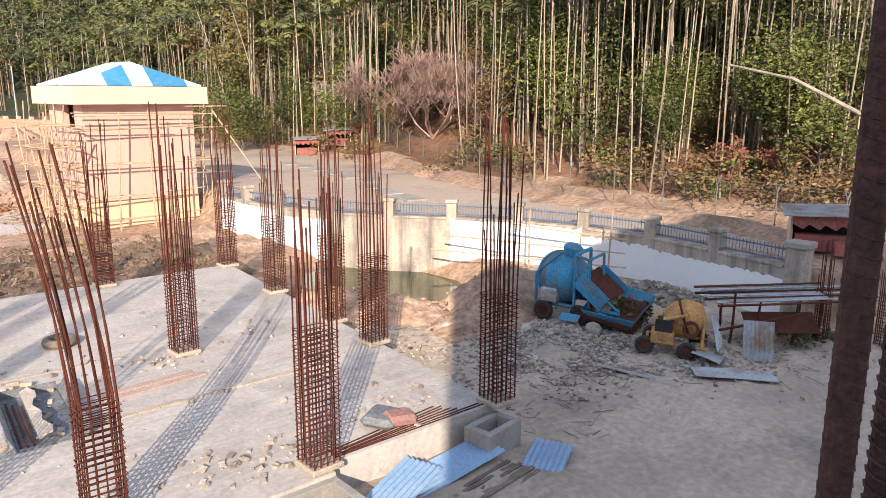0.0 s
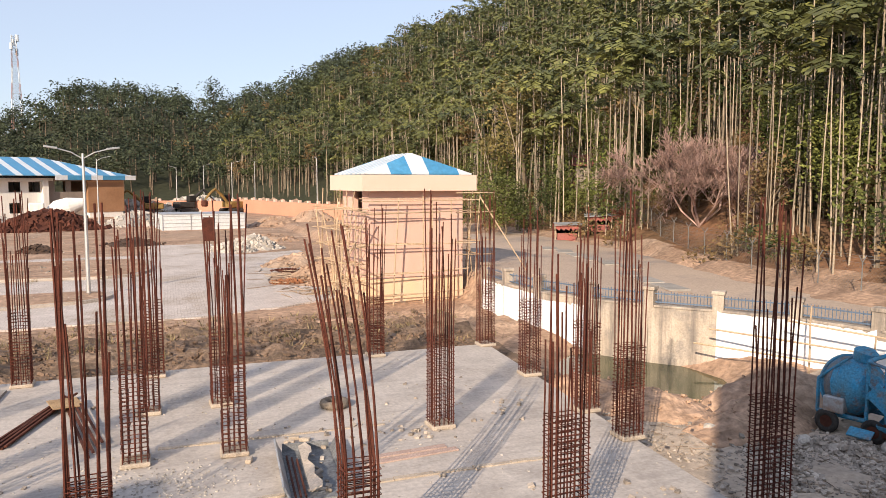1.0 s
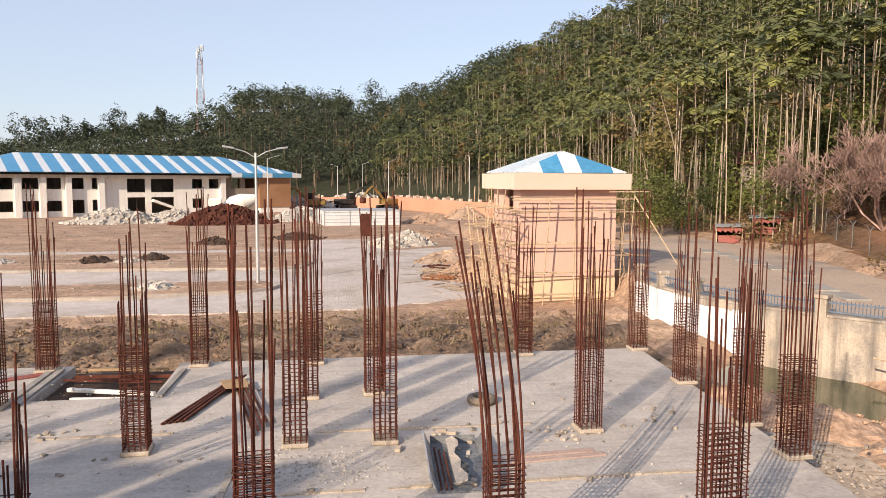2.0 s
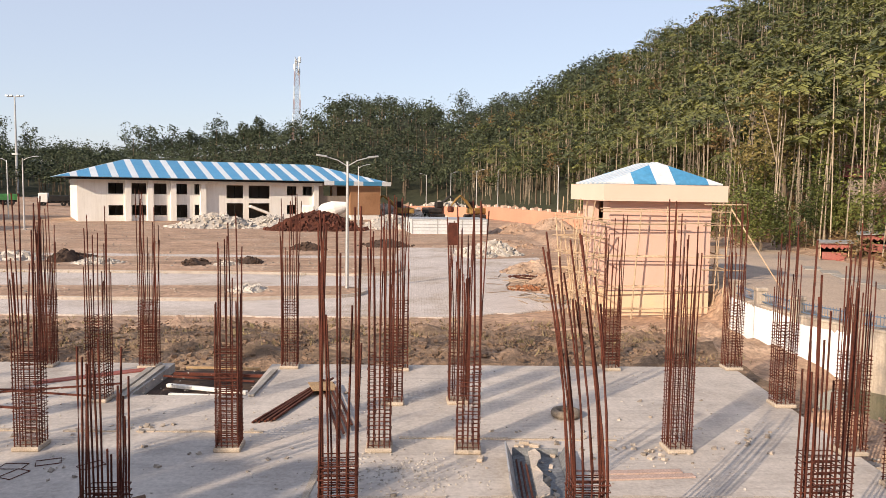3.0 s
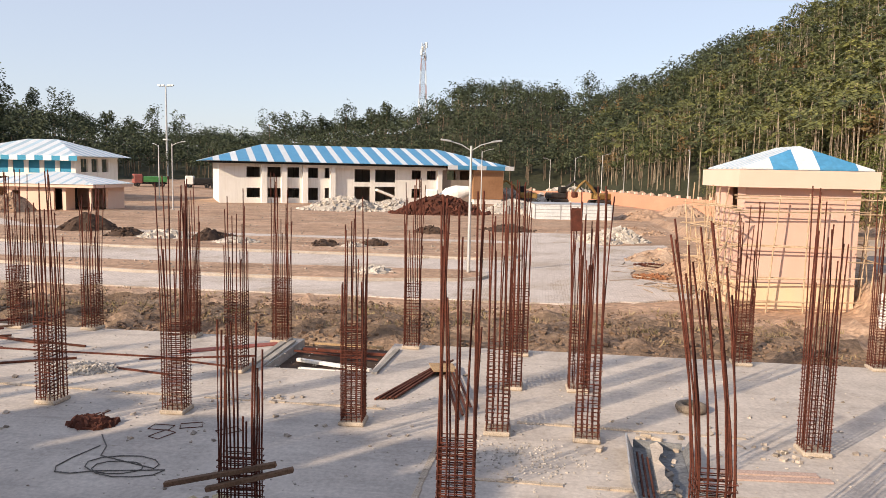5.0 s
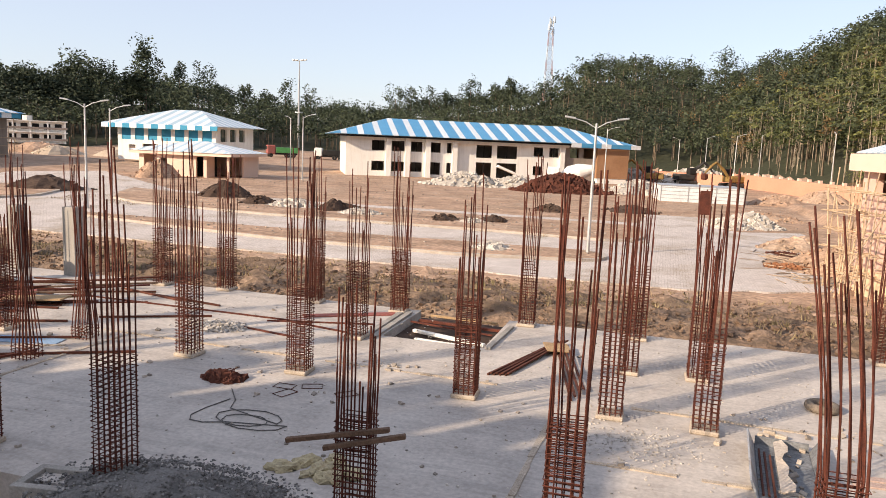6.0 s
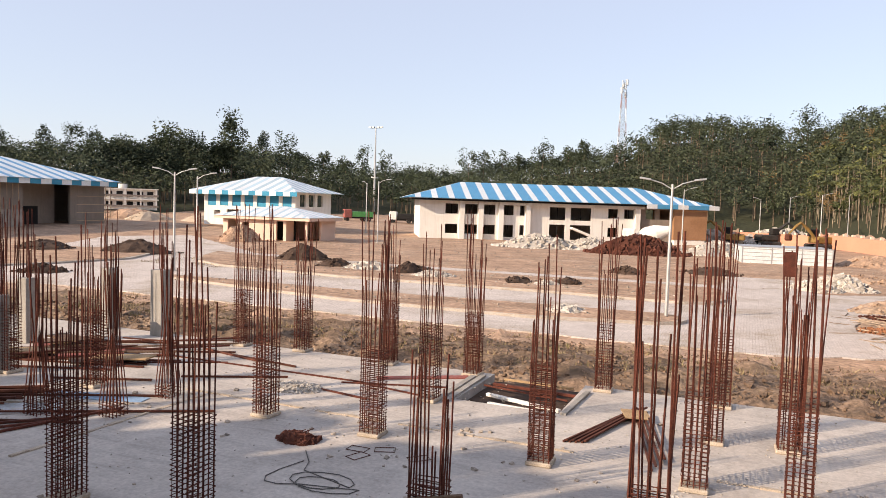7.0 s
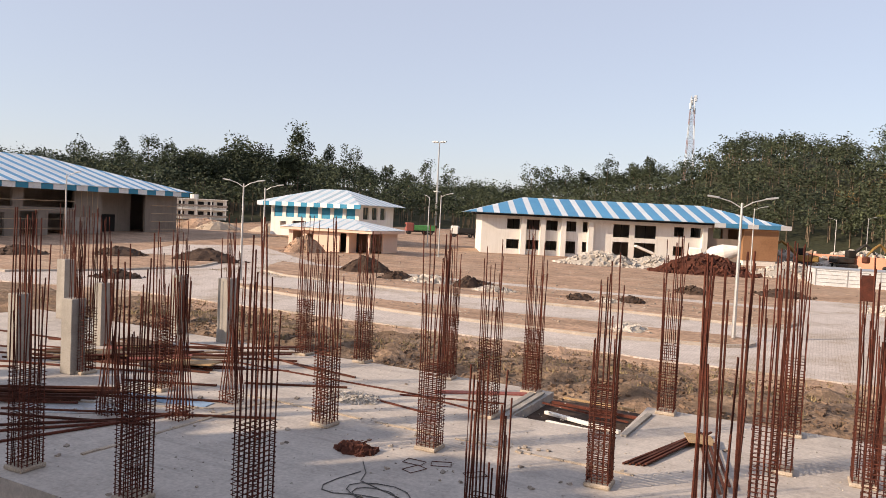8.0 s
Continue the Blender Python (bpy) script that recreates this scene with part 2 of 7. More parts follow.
def fbm(x, y, scale, seed=0.0):
    return noise.fractal(Vector((x * scale + seed, y * scale - seed, seed)), 0.8, 2.0, 4)


# ---- ground ----
SITE = -0.5
TERRACE = 0.65
# the retaining wall's line in plan, from the corner pillar to the small building
WALL_LINE = [(18.26, 7.83), (18.61, 10.11), (18.96, 12.43), (18.63, 14.73), (17.9, 16.95), (16.6, 18.87), (15.18, 20.55), (13.95, 22.5), (13.15, 24.65), (12.9, 26.9), (12.95, 29.2)]
_wy = np.array([p[1] for p in WALL_LINE])
_wx = np.array([p[0] for p in WALL_LINE])
FENCE_Y = np.array([8.5, 12.4, 16, 20, 25, 31, 38, 45, 52])
FENCE_X = np.array([22.9, 23.6, 24.0, 24.1, 24.9, 26.3, 28.6, 31.5, 34.8])
# hills: bearing, distance of the foot, distance of the crest, height of the crest's ground
HILL_AZ = np.array([-180, -100, -75, -60, -50, -42, -36, -28, -22, -16, -10, -5.5, -1, 3.5, 8, 12, 18, 24, 32, 42, 55, 70, 85, 110, 180])
HILL_FOOT = np.array([200, 200, 190, 190, 190, 190, 200, 230, 240, 230, 220, 210, 200, 190, 150, 120, 88, 66, 50, 37, 30, 27, 27, 60, 200])
HILL_TOP = np.array([380, 380, 340, 320, 320, 320, 330, 420, 420, 380, 330, 320, 320, 320, 300, 290, 260, 235, 210, 190, 175, 160, 150, 200, 380])
HILL_H = np.array([5, 5, 6, 9, 12, 14, 15, 12, 15, 17, 22, 33, 33.5, 27, 31, 39, 46, 48, 54, 60, 62, 60, 50, 20, 5])


def hill(x, y):
    az = np.degrees(np.arctan2(x, y))
    r = np.hypot(x, y)
    f, c, h = (np.interp(az, HILL_AZ, a) for a in (HILL_FOOT, HILL_TOP, HILL_H))
    t = np.clip((r - f) / (c - f), 0, 1)
    return (h + 1.0) * (0.55 * t + 0.45 * t * t * (3 - 2 * t)) - smoothstep(1.0, 2.2, r / c) * h * 0.5


def ground_z(x, y):
    x, y = np.asarray(x, float), np.asarray(y, float)
    wx = np.interp(y, _wy, _wx)
    z = np.full(np.broadcast(x, y).shape, SITE)
    yard = smoothstep(7.0, 9.5, x) * smoothstep(32, 27, y)
    z = z - 0.1 * yard
    pond = np.exp(-(((x - 13.6) / 2.6) ** 2 + ((y - 18.6) / 4.2) ** 2) ** 2)
    z = z - 1.0 * pond * smoothstep(0.0, 0.5, wx + 0.4 - x)
    up = smoothstep(0.12, 0.42, x - wx) * smoothstep(5.5, 7.6, y) * smoothstep(62, 34, y)
    far_up = smoothstep(12.6, 13.6, x) * smoothstep(29.0, 31.0, y) * smoothstep(120, 40, y)
    z = np.where(y < 30, z + (TERRACE - z) * up, z + (TERRACE - z) * far_up)
    ramp = smoothstep(17.5, 24, x) * smoothstep(-12, 7.6, y) * (y < 7.7)
    z = z + (TERRACE - z) * ramp * 0.9
    # the bank of dug earth beyond the slab
    bank = np.exp(-((y - 23.6) / 2.0) ** 2) * smoothstep(10.5, 6.5, x) * smoothstep(-45, -38, x)
    z = z + 0.32 * bank
    rise = smoothstep(95, 150, y) * smoothstep(2, 25, x) * 1.6 + smoothstep(90, 130, np.hypot(x, y)) * smoothstep(-60, -90, x) * 0.8
    fx = np.interp(y, FENCE_Y, FENCE_X)
    z = z + 0.38 * np.exp(-((x - fx + 0.9) / 0.55) ** 2) * smoothstep(6, 9, y) * smoothstep(56, 50, y)
    return z + rise + hill(x, y)


def axis(stops):
    out = [stops[0][0]]
    for (a, _), (b, s) in zip(stops, stops[1:]):
        n = max(1, int(round((b - a) / s)))
        out += list(np.linspace(a, b, n + 1)[1:])
    return np.array(out)


gx = axis([(-1200, 0), (-400, 80), (-120, 12), (-50, 3.5), (-24, 0.8), (8, 0.36), (21, 0.25), (30, 0.8), (80, 2.5), (240, 8), (500, 30), (1200, 90)])
gy = axis([(-400, 0), (-60, 40), (0, 5), (6, 0.6), (28, 0.30), (46, 0.7), (70, 1.2), (130, 3), (260, 7), (460, 20), (1600, 90)])
GX, GY = np.meshgrid(gx, gy)
GZ = ground_z(GX, GY)
for j in range(len(gy)):
    for i in range(len(gx)):
        x, y = gx[i], gy[j]
        if -60 < x < 60 and 0 < y < 100:
            rough = 0.05
            if 20.3 < y < 29 and -40 < x < 13:
                rough = 0.30
            if x > 8.4 and y < 24 and x < 18.5:
                rough = 0.10
            GZ[j, i] += rough * fbm(x, y, 0.9) + 0.4 * rough * fbm(x, y, 3.1, 7)
        elif hill(x, y) > 1:
            GZ[j, i] += 1.5 * fbm(x, y, 0.03, 3)
nv = len(gx)
faces = [(j * nv + i, j * nv + i + 1, (j + 1) * nv + i + 1, (j + 1) * nv + i) for j in range(len(gy) - 1) for i in range(nv - 1)]
me = bpy.data.meshes.new("ground")
me.from_pydata(np.stack([GX, GY, GZ], -1).reshape(-1, 3).tolist(), [], faces)
me.polygons.foreach_set("use_smooth", [True] * len(me.polygons))
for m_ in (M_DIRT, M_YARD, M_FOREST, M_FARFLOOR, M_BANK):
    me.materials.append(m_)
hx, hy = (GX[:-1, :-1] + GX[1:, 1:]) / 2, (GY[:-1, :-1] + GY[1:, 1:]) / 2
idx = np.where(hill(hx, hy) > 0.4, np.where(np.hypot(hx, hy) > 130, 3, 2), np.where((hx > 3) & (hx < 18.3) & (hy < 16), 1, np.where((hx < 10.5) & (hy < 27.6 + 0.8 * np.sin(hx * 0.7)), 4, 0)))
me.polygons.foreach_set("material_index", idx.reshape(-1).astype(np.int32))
ground = tagged(new("ground", me), "bare brown site earth running up into wooded hills", "ground", kind="structure")

# ---- slab ----
def slab_outline():
    return [(-30, 7.7), (4.75, 7.7), (4.75, 7.95), (7.95, 7.95), (8.95, 20.1), (-3.95, 20.1), (-3.95, 17.0), (-6.6, 17.0), (-6.6, 20.1), (-30, 20.1)]


bm = bmesh.new()
prism(bm, slab_outline(), -0.75, 0.0)
slab = tagged(part("concrete_slab", bm, M_SLAB), "grey cast concrete foundation slab, dusty and stained", "slab", kind="structure")


# ---- rebar columns ----
RNG = random.Random(5)


def rebar_column(height, cage, splay, seed, n=5, width=0.40, kicker=True, tilt=(0, 0), low=0.4, gather=0.0):
    """A cage of upright bars tied with square hoops, standing on a concrete kicker."""
    rng = random.Random(seed)
    th = thing("rebar_cage", "tall rusty steel reinforcement cage standing on the concrete slab", "rebar cage", "column cages on the slab")
    h = width / 2
    pos = []
    for i in range(n):
        f = -h + width * i / (n - 1)
        pos += [(f, -h), (f, h)]
        if 0 < i < n - 1:
            pos += [(-h, f), (h, f)]
    for x, y in pos:
        top = height * (1 - low * rng.random() ** 1.5)
        bm = bmesh.new()
        dx, dy = tilt[0] + splay * rng.uniform(-1, 1) + 0.25 * splay * x / h, tilt[1] + splay * rng.uniform(-1, 1) + 0.25 * splay * y / h
        pts = [(x, y, 0.02), (x + rng.uniform(-.01, .01), y, cage)]
        if gather:
            pts.append((x * (1 - gather) + rng.uniform(-.02, .02), y * (1 - gather) + rng.uniform(-.02, .02), cage + 1.4))
            x, y, dx, dy = x * (1 - gather), y * (1 - gather), dx + 0.05 * x, dy + 0.05 * y
        for k in (0.7, 1.0) if gather else (0.35, 0.7, 1.0):
            z = cage + (top - cage) * k
            pts.append((x + dx * k ** 1.4 * (top - cage), y + dy * k ** 1.4 * (top - cage), z))
        tube(bm, pts, 0.0125, 5)
        part("bar", bm, M_RUST, th)
    me = None
    z = 0.06
    bm = bmesh.new()
    e = h + 0.018
    ring = [(-e, -h / 2.5), (e, -h / 2.5), (e, -e), (-e, -e), (-e, e), (e, e), (e, h / 2.5), (-e, h / 2.5)]
    tube(bm, [(*q, 0) for q in ring], 0.0072, 4, cap=False)
    hoop = mesh_of(bm, "hoop")
    while z < cage:
        link_mesh("hoop", hoop, M_RUST, th, m=pose(rng.uniform(-.006, .006), rng.uniform(-.006, .006), z, rng.uniform(-1.5, 1.5), rng.uniform(-1.5, 1.5), rng.uniform(-2, 2)))
        z += rng.uniform(0.066, 0.086)
    if kicker:
        part("kicker", boxm(-h - 0.05, h + 0.05, -h - 0.05, h + 0.05, 0, 0.085, 0.02), M_KICK, th, "rough cast concrete kicker")
    return th


protos = [rebar_column(4.7, 1.85, 0.035, 1), rebar_column(4.4, 1.95, 0.02, 2), rebar_column(5.0, 1.8, 0.03, 3), rebar_column(4.3, 1.7, 0.045, 4), rebar_column(4.0, 0.3, 0.02, 6, kicker=False, low=0.3, gather=0.55)]
front_proto = rebar_column(4.4, 1.55, 0.04, 9, kicker=False, tilt=(-0.09, 0.06))
short_proto = rebar_column(3.2, 1.5, 0.03, 14, low=0.45)
short_proto.matrix_basis = pose(-3.45, 8.1, 0, 0, 0, 4)
COLS = [(-7.08, 13.5, 0), (-3.45, 13.5, 1), (-0.66, 13.5, 2), (1.0, 13.43, 0), (5.0, 13.5, 2), (8.3, 13.4, 1),
        (-7.12, 16.55, 1), (-0.5, 16.45, 0), (0.98, 16.55, 3), (8.52, 16.45, 1),
        (-15.3, 19.75, 0), (-13.1, 20.0, 3), (-9.85, 19.7, 1), (-7.12, 19.65, 2), (-3.4, 19.75, 0), (-0.42, 19.6, 1), (5.38, 19.8, 3), (8.84, 19.95, 0),
        (-9.85, 13.58, 2), (-12.8, 13.7, 4), (-15.1, 13.6, 1), (-12.7, 11.95, 4), (-14.2, 11.3, 4), (-18.2, 13.6, 0),
        (8.17, 11.66, 2), (8.0, 7.95, 0), (4.67, 7.98, 1),
        (-12.5, 8.2, 0), (-9.8, 8.3, 1), (-7.1, 8.1, 2), (-0.85, 8.1, 0)]
used = set()
for x, y, v in COLS:
    m = pose(x, y, 0, 0, 0, RNG.choice((0, 90, 180, 270)) + RNG.uniform(-3, 3))
    if v not in used:
        used.add(v)
        protos[v].matrix_basis = m
    else:
        copy_thing(protos[v], m)
front_proto.matrix_basis = pose(2.05, 8.35, 0)


# ---- roofs ----
def hip_roof(parent, w, d, z0, z1, ridge, over, stripe=(1.9, 1.0), first=0.0, thick=0.12, tone=None, end_bands=None):
    """A hipped roof of alternating blue and white sheets on a w by d plan centred on the origin."""
    W, D = w / 2 + over, d / 2 + over
    tones = (tone or M_BLUE, M_RWHITE, M_BLUE)
    r = ridge / 2
    x, k = -W + first, 0
    edges = []
    while x < W:
        s = stripe[k % 2]
        edges.append((max(x, -W), min(x + s, W), k % 2))
        x += s
        k += 1
    def top(x):
        return 1.0 if abs(x) <= r else (W - abs(x)) / (W - r)
    for sgn in (-1, 1):
        for a, b, c in edges:
            xs = sorted({a, b, *[q for q in (-r, r) if a < q < b]})
            bm = bmesh.new()
            up = [(q, sgn * D * (1 - top(q)), z0 + (z1 - z0) * top(q)) for q in xs]
            dn = [(q, sgn * D, z0) for q in xs]
            lo = [bm.verts.new(p) for p in dn]
            hi = [bm.verts.new(p) for p in up]
            for i in range(len(xs) - 1):
                q = [lo[i], lo[i + 1], hi[i + 1], hi[i]]
                q = [v for j, v in enumerate(q) if all((v.co - o.co).length > 1e-4 for o in q[:j])]
                if len(q) > 2:
                    bm.faces.new(q if sgn < 0 else q[::-1])
            r_ = bmesh.ops.extrude_face_region(bm, geom=bm.faces[:])
            bmesh.ops.translate(bm, verts=[v for v in r_["geom"] if isinstance(v, bmesh.types.BMVert)], vec=(0, 0, thick * (0.5 if c else 0.4)))
            part("roof_sheet", bm, tones[c], parent)
    ys, k, y = [], 0, -D + first
    while y < D:
        s = stripe[k % 2]
        ys.append((max(y, -D), min(y + s, D), k % 2))
        y += s
        k += 1
    for sgn in (-1, 1):
        for a, b, c in end_bands or ys:
            qs = sorted({a, b, *[q for q in (0.0,) if a < q < b]})
            bm = bmesh.new()
            t = [1 - abs(q) / D for q in qs]
            lo = [bm.verts.new((sgn * W, q, z0)) for q in qs]
            hi = [bm.verts.new((sgn * (W - (W - r) * u), q, z0 + (z1 - z0) * u)) for q, u in zip(qs, t)]
            for i in range(len(qs) - 1):
                q = [lo[i], lo[i + 1], hi[i + 1], hi[i]]
                q = [v for j, v in enumerate(q) if all((v.co - o.co).length > 1e-4 for o in q[:j])]
                if len(q) > 2:
                    bm.faces.new(q if sgn > 0 else q[::-1])
            r_ = bmesh.ops.extrude_face_region(bm, geom=bm.faces[:])
            bmesh.ops.translate(bm, verts=[v for v in r_["geom"] if isinstance(v, bmesh.types.BMVert)], vec=(0, 0, thick * (0.5 if c else 0.4)))
            part("roof_sheet", bm, tones[c], parent)


def ground_at(x, y):
    return float(ground_z(x, y))


# ---- the building behind the camera ----
# unseen block sized to the yard's shade edge, white to return light
bm = bmesh.new()
box(bm, -8.35, 3.7, -20, -9, -1, 14.2)
tagged(part("wall_south_east", bm, M_WHITE), "unseen plain white building block that casts the yard's shade", "building", kind="structure")
# second unseen block, placed to shade the slab's near left part
bm = bmesh.new()
box(bm, -56, -18.7, -20, -9, -1, 12.2)
rs = random.Random(4)
# uneven blocks added on its roofline to break up the shadow's edge
for k in range(23):
    box(bm, -55.5 + k * 1.6, -54.9 + k * 1.6 + rs.uniform(0, 0.5), -9.6, -9, 12.2, 12.2 + rs.uniform(0.3, 1.9))
tagged(part("wall_south_west", bm, M_WHITE), "unseen plain white wing block that casts shade on the slab", "building", kind="structure")
bm = bmesh.new()
box(bm, -1.2, 6, -8.9, 0.9, 3.1, 3.3)
tagged(part("floor", bm, M_CONC), "bare concrete floor of the upper storey", "floor", kind="structure")
for bx, by, lean in ((0.522, 0.18, 0.0), (0.60, 0.175, 0.003)):
    bar = thing("reinforcing_bar", "thick ribbed rusty reinforcing bar rising from the floor", "rebar", m=pose(bx, by, 3.3))
    bm = bmesh.new()
    tube(bm, [(0, 0, 0), (lean, 0, 1.2), (2 * lean, 0.0, 2.6)], 0.0112, 12)
    part("shaft", bm, M_DARKRUST, bar)
    for k in range(150):
        bm = bmesh.new() if k == 0 else bm
        z = 0.9 + k * 0.0125
        tube(bm, [(0.0110 * math.cos(a), 0.0110 * math.sin(a), z + 0.004 * math.sin(a)) for a in [q * math.pi / 4 for q in range(9)]], 0.0014, 3, cap=False)
    part("rib", bm, M_DARKRUST, bar)

# ---- paved roads, islands and kerbs ----
def paver_material():
    m = mat("paving_blocks", (0.68, 0.605, 0.55), (0.58, 0.51, 0.46), 0.5, 0.9, 0.3, fine=9, mix=0.3, stain=(0.43, 0.35, 0.27), stain_scale=0.22)
    nt = m.node_tree
    b = nt.nodes.new("ShaderNodeTexBrick")
    b.inputs["Color1"].default_value, b.inputs["Color2"].default_value, b.inputs["Mortar"].default_value = (1, 1, 1, 1), (0.84, 0.84, 0.84, 1), (0.6, 0.58, 0.55, 1)
    b.inputs["Scale"].default_value, b.inputs["Mortar Size"].default_value = 1.0, 0.012
    b.inputs["Brick Width"].default_value, b.inputs["Row Height"].default_value = 0.25, 0.125
    g = nt.nodes.new("ShaderNodeNewGeometry")
    nt.links.new(g.outputs["Position"], b.inputs["Vector"])
    x = nt.nodes.new("ShaderNodeMix")
    x.data_type, x.blend_type = "RGBA", "MULTIPLY"
    x.inputs[0].default_value = 1
    bs = nt.nodes["Principled BSDF"]
    src = bs.inputs["Base Color"].links[0].from_socket
    nt.links.new(src, x.inputs[6])
    nt.links.new(b.outputs["Color"], x.inputs[7])
    nt.links.new(x.outputs[2], bs.inputs["Base Color"])
    return m


M_PAVE = paver_material()


def wobble(pts, amp=0.12, step=0.9, seed=1):
    """The outline with extra corners, slightly uneven."""
    rng = random.Random(seed)
    out = []
    for a, b in zip(pts, pts[1:] + pts[:1]):
        n = max(1, int(math.dist(a, b) / step))
        for k in range(n):
            t = k / n
            out.append((a[0] + (b[0] - a[0]) * t + rng.uniform(-amp, amp), a[1] + (b[1] - a[1]) * t + rng.uniform(-amp, amp)))
    return out


bm = bmesh.new()
prism(bm, wobble([(-62, 26.5), (-46, 27.5), (-36, 30.3), (-18, 30.0), (-8, 30.1), (1, 30.3), (4.5, 31.6), (7.3, 33.2), (7.6, 36.5), (4.9, 38.8), (5.4, 43), (7.8, 46.0), (9.2, 52.5), (9.6, 57.8), (5, 55.5), (3.2, 58), (3.6, 66), (-1.5, 66), (-1.6, 57.2), (-30, 56.5), (-44, 58.5), (-74, 82), (-80, 78), (-62, 50)], 0.15), -0.9, -0.44)
tagged(part("road", bm, M_PAVE), "pale grey block-paved road, dusty with earth", "road", kind="structure")
ISLANDS = [
    [(-36, 37.6), (-22, 37.5), (-10.8, 38.2), (-3.6, 38.5), (-2.7, 37.8), (-2.5, 36.9), (-2.8, 35.9), (-3.6, 35.3), (-9.5, 33.8), (-20, 33.9), (-26, 34.9), (-35, 36.6)],
    [(-41.5, 47.5), (-37.6, 45.4), (-26, 44.1), (-18, 44.3), (-10, 44.5), (-3.2, 44.1), (-1.6, 45.0), (-1.0, 47.2), (-1.2, 52.6), (-2.2, 53.8), (-10, 53.7), (-30, 53.2), (-41, 55), (-47, 56.5), (-44.5, 51.5)],
    [(-52.5, 54.4), (-48.5, 49.5), (-46.3, 45.2), (-47.2, 37.8), (-50, 31.0), (-62, 30), (-62, 50)],
]
for k, outline in enumerate(ISLANDS):
    isl = thing("traffic_island", "earth-filled traffic island with a pale concrete kerb", "traffic island", "islands between the roads", kind="structure")
    cx, cy = sum(p[0] for p in outline) / len(outline), sum(p[1] for p in outline) / len(outline)
    bm = bmesh.new()
    prism(bm, outline, -0.6, -0.30)
    part("kerb", bm, M_KERB, isl)
    inner = [(x + (cx - x) * 0.3 / math.dist((x, y), (cx, cy)), y + (cy - y) * 0.3 / max(0.1, math.dist((x, y), (cx, cy))) * 1.3) for x, y in outline]
    bm = bmesh.new()
    prism(bm, wobble(inner, 0.05, 1.0, k), -0.5, -0.285)
    part("earth", bm, M_DIRT, isl)
# the upper road behind the retaining wall
bm = bmesh.new()
prism(bm, wobble([(19.6, 8.2), (20.0, 12.5), (19.4, 15.2), (17.4, 19.2), (15.0, 22.6), (13.9, 27), (14.6, 33), (17.5, 42), (23, 55), (27, 56), (27.5, 44), (25.2, 33.5), (22.8, 24), (23.0, 17), (22.6, 10)], 0.2), 0.2, 0.69)
tagged(part("road", bm, mat("asphalt", (0.44, 0.345, 0.27), (0.50, 0.39, 0.30), 0.25, 0.9, 0.3, fine=14, mix=0.4, stain=(0.26, 0.235, 0.22), stain_scale=0.13)), "dusty grey upper road behind the retaining wall", "road", kind="structure")
RN = random.Random(8)
for k in range(9):
    x, y = 19.0 + k * 0.55 + RN.uniform(-.6, .6), 24 + k * 2.1
    x = min(x, 22.5)
    tagged(part("concrete_cover", boxm(-0.9, 0.9, -0.45, 0.45, 0, 0.07, 0.01), M_CONC, m=pose(x, y, 0.69, 0, 0, 70 + RN.uniform(-8, 8))), "grey precast concrete slab lying on the road", "cover slab", "precast slabs on the road")

bm = bmesh.new()
prism(bm, [(8.9, 14.4), (11, 13.6), (16.2, 14.0), (17.6, 17), (15.5, 20.2), (13.6, 22.6), (12.9, 25), (10.5, 24), (9.2, 20)], -1.6, -1.18)
tagged(part("water", bm, M_WATER), "stagnant green pond below the wall", "water", kind="structure")

# ---- joints on the slab: thin raised mortar strips ----
for x0, y0, x1, y1, w in ((-13, 14.5, -3.0, 14.4, 0.09), (-0.9, 11.29, 6.2, 11.25, 0.10), (-0.3, 14.1, 4.0, 14.0, 0.09), (-1.66, 12.9, -1.78, 8.6, 0.10), (-12.3, 9.2, -12.2, 14.3, 0.09), (-18, 10.4, -12.4, 13.2, 0.08)):
    L = math.dist((x0, y0), (x1, y1))
    bm = bmesh.new()
    n = int(L / 0.35)
    for k in range(n):
        if RN.random() < 0.12:
            continue
        box(bm, k * L / n, (k + 1) * L / n - 0.01, -w / 2 + RN.uniform(-.015, .015), w / 2 + RN.uniform(-.015, .015), -0.01, RN.uniform(0.012, 0.035))
    tagged(part("trim", bm, M_KICK, m=pose(x0, y0, 0, 0, 0, math.degrees(math.atan2(y1 - y0, x1 - x0)))), "crumbling mortar strip along a slab joint", "mortar strip", kind="structure")

# ---- small peach building with a hipped roof ----
hut = thing("pump_house", "peach-painted tower-like building with blue and white hipped roof", "building", m=pose(10.3, 33.0, 0, 0, 0, 6))
HW, HD = 2.3, 1.75
part("wall", boxm(-HW, HW, -HD, -HD + 0.25, 0.62, 4.5), M_PEACH, hut)
part("wall", boxm(-HW, HW, HD - 0.25, HD, -0.6, 4.5), M_PEACH, hut)
part("wall", boxm(HW - 0.25, HW, -HD + 0.25, HD - 0.25, 0.62, 4.5), M_PEACH, hut)
part("wall", boxm(-HW, -HW + 0.25, -HD + 0.25, HD - 0.25, 0.62, 3.55), M_PEACH, hut)
part("wall", boxm(-HW, -HW + 0.25, -HD + 0.25, -0.9, 3.55, 4.5), M_PEACH, hut)
part("wall", boxm(-HW, -HW + 0.25, 0.3, HD - 0.25, 3.55, 4.5), M_PEACH, hut)
part("plinth_band", boxm(-HW - 0.015, HW + 0.015, -HD - 0.015, HD - 0.26, -0.6, 0.62), M_YELLOW, hut, "yellow painted base band")
bm = bmesh.new()
OV = 0.47
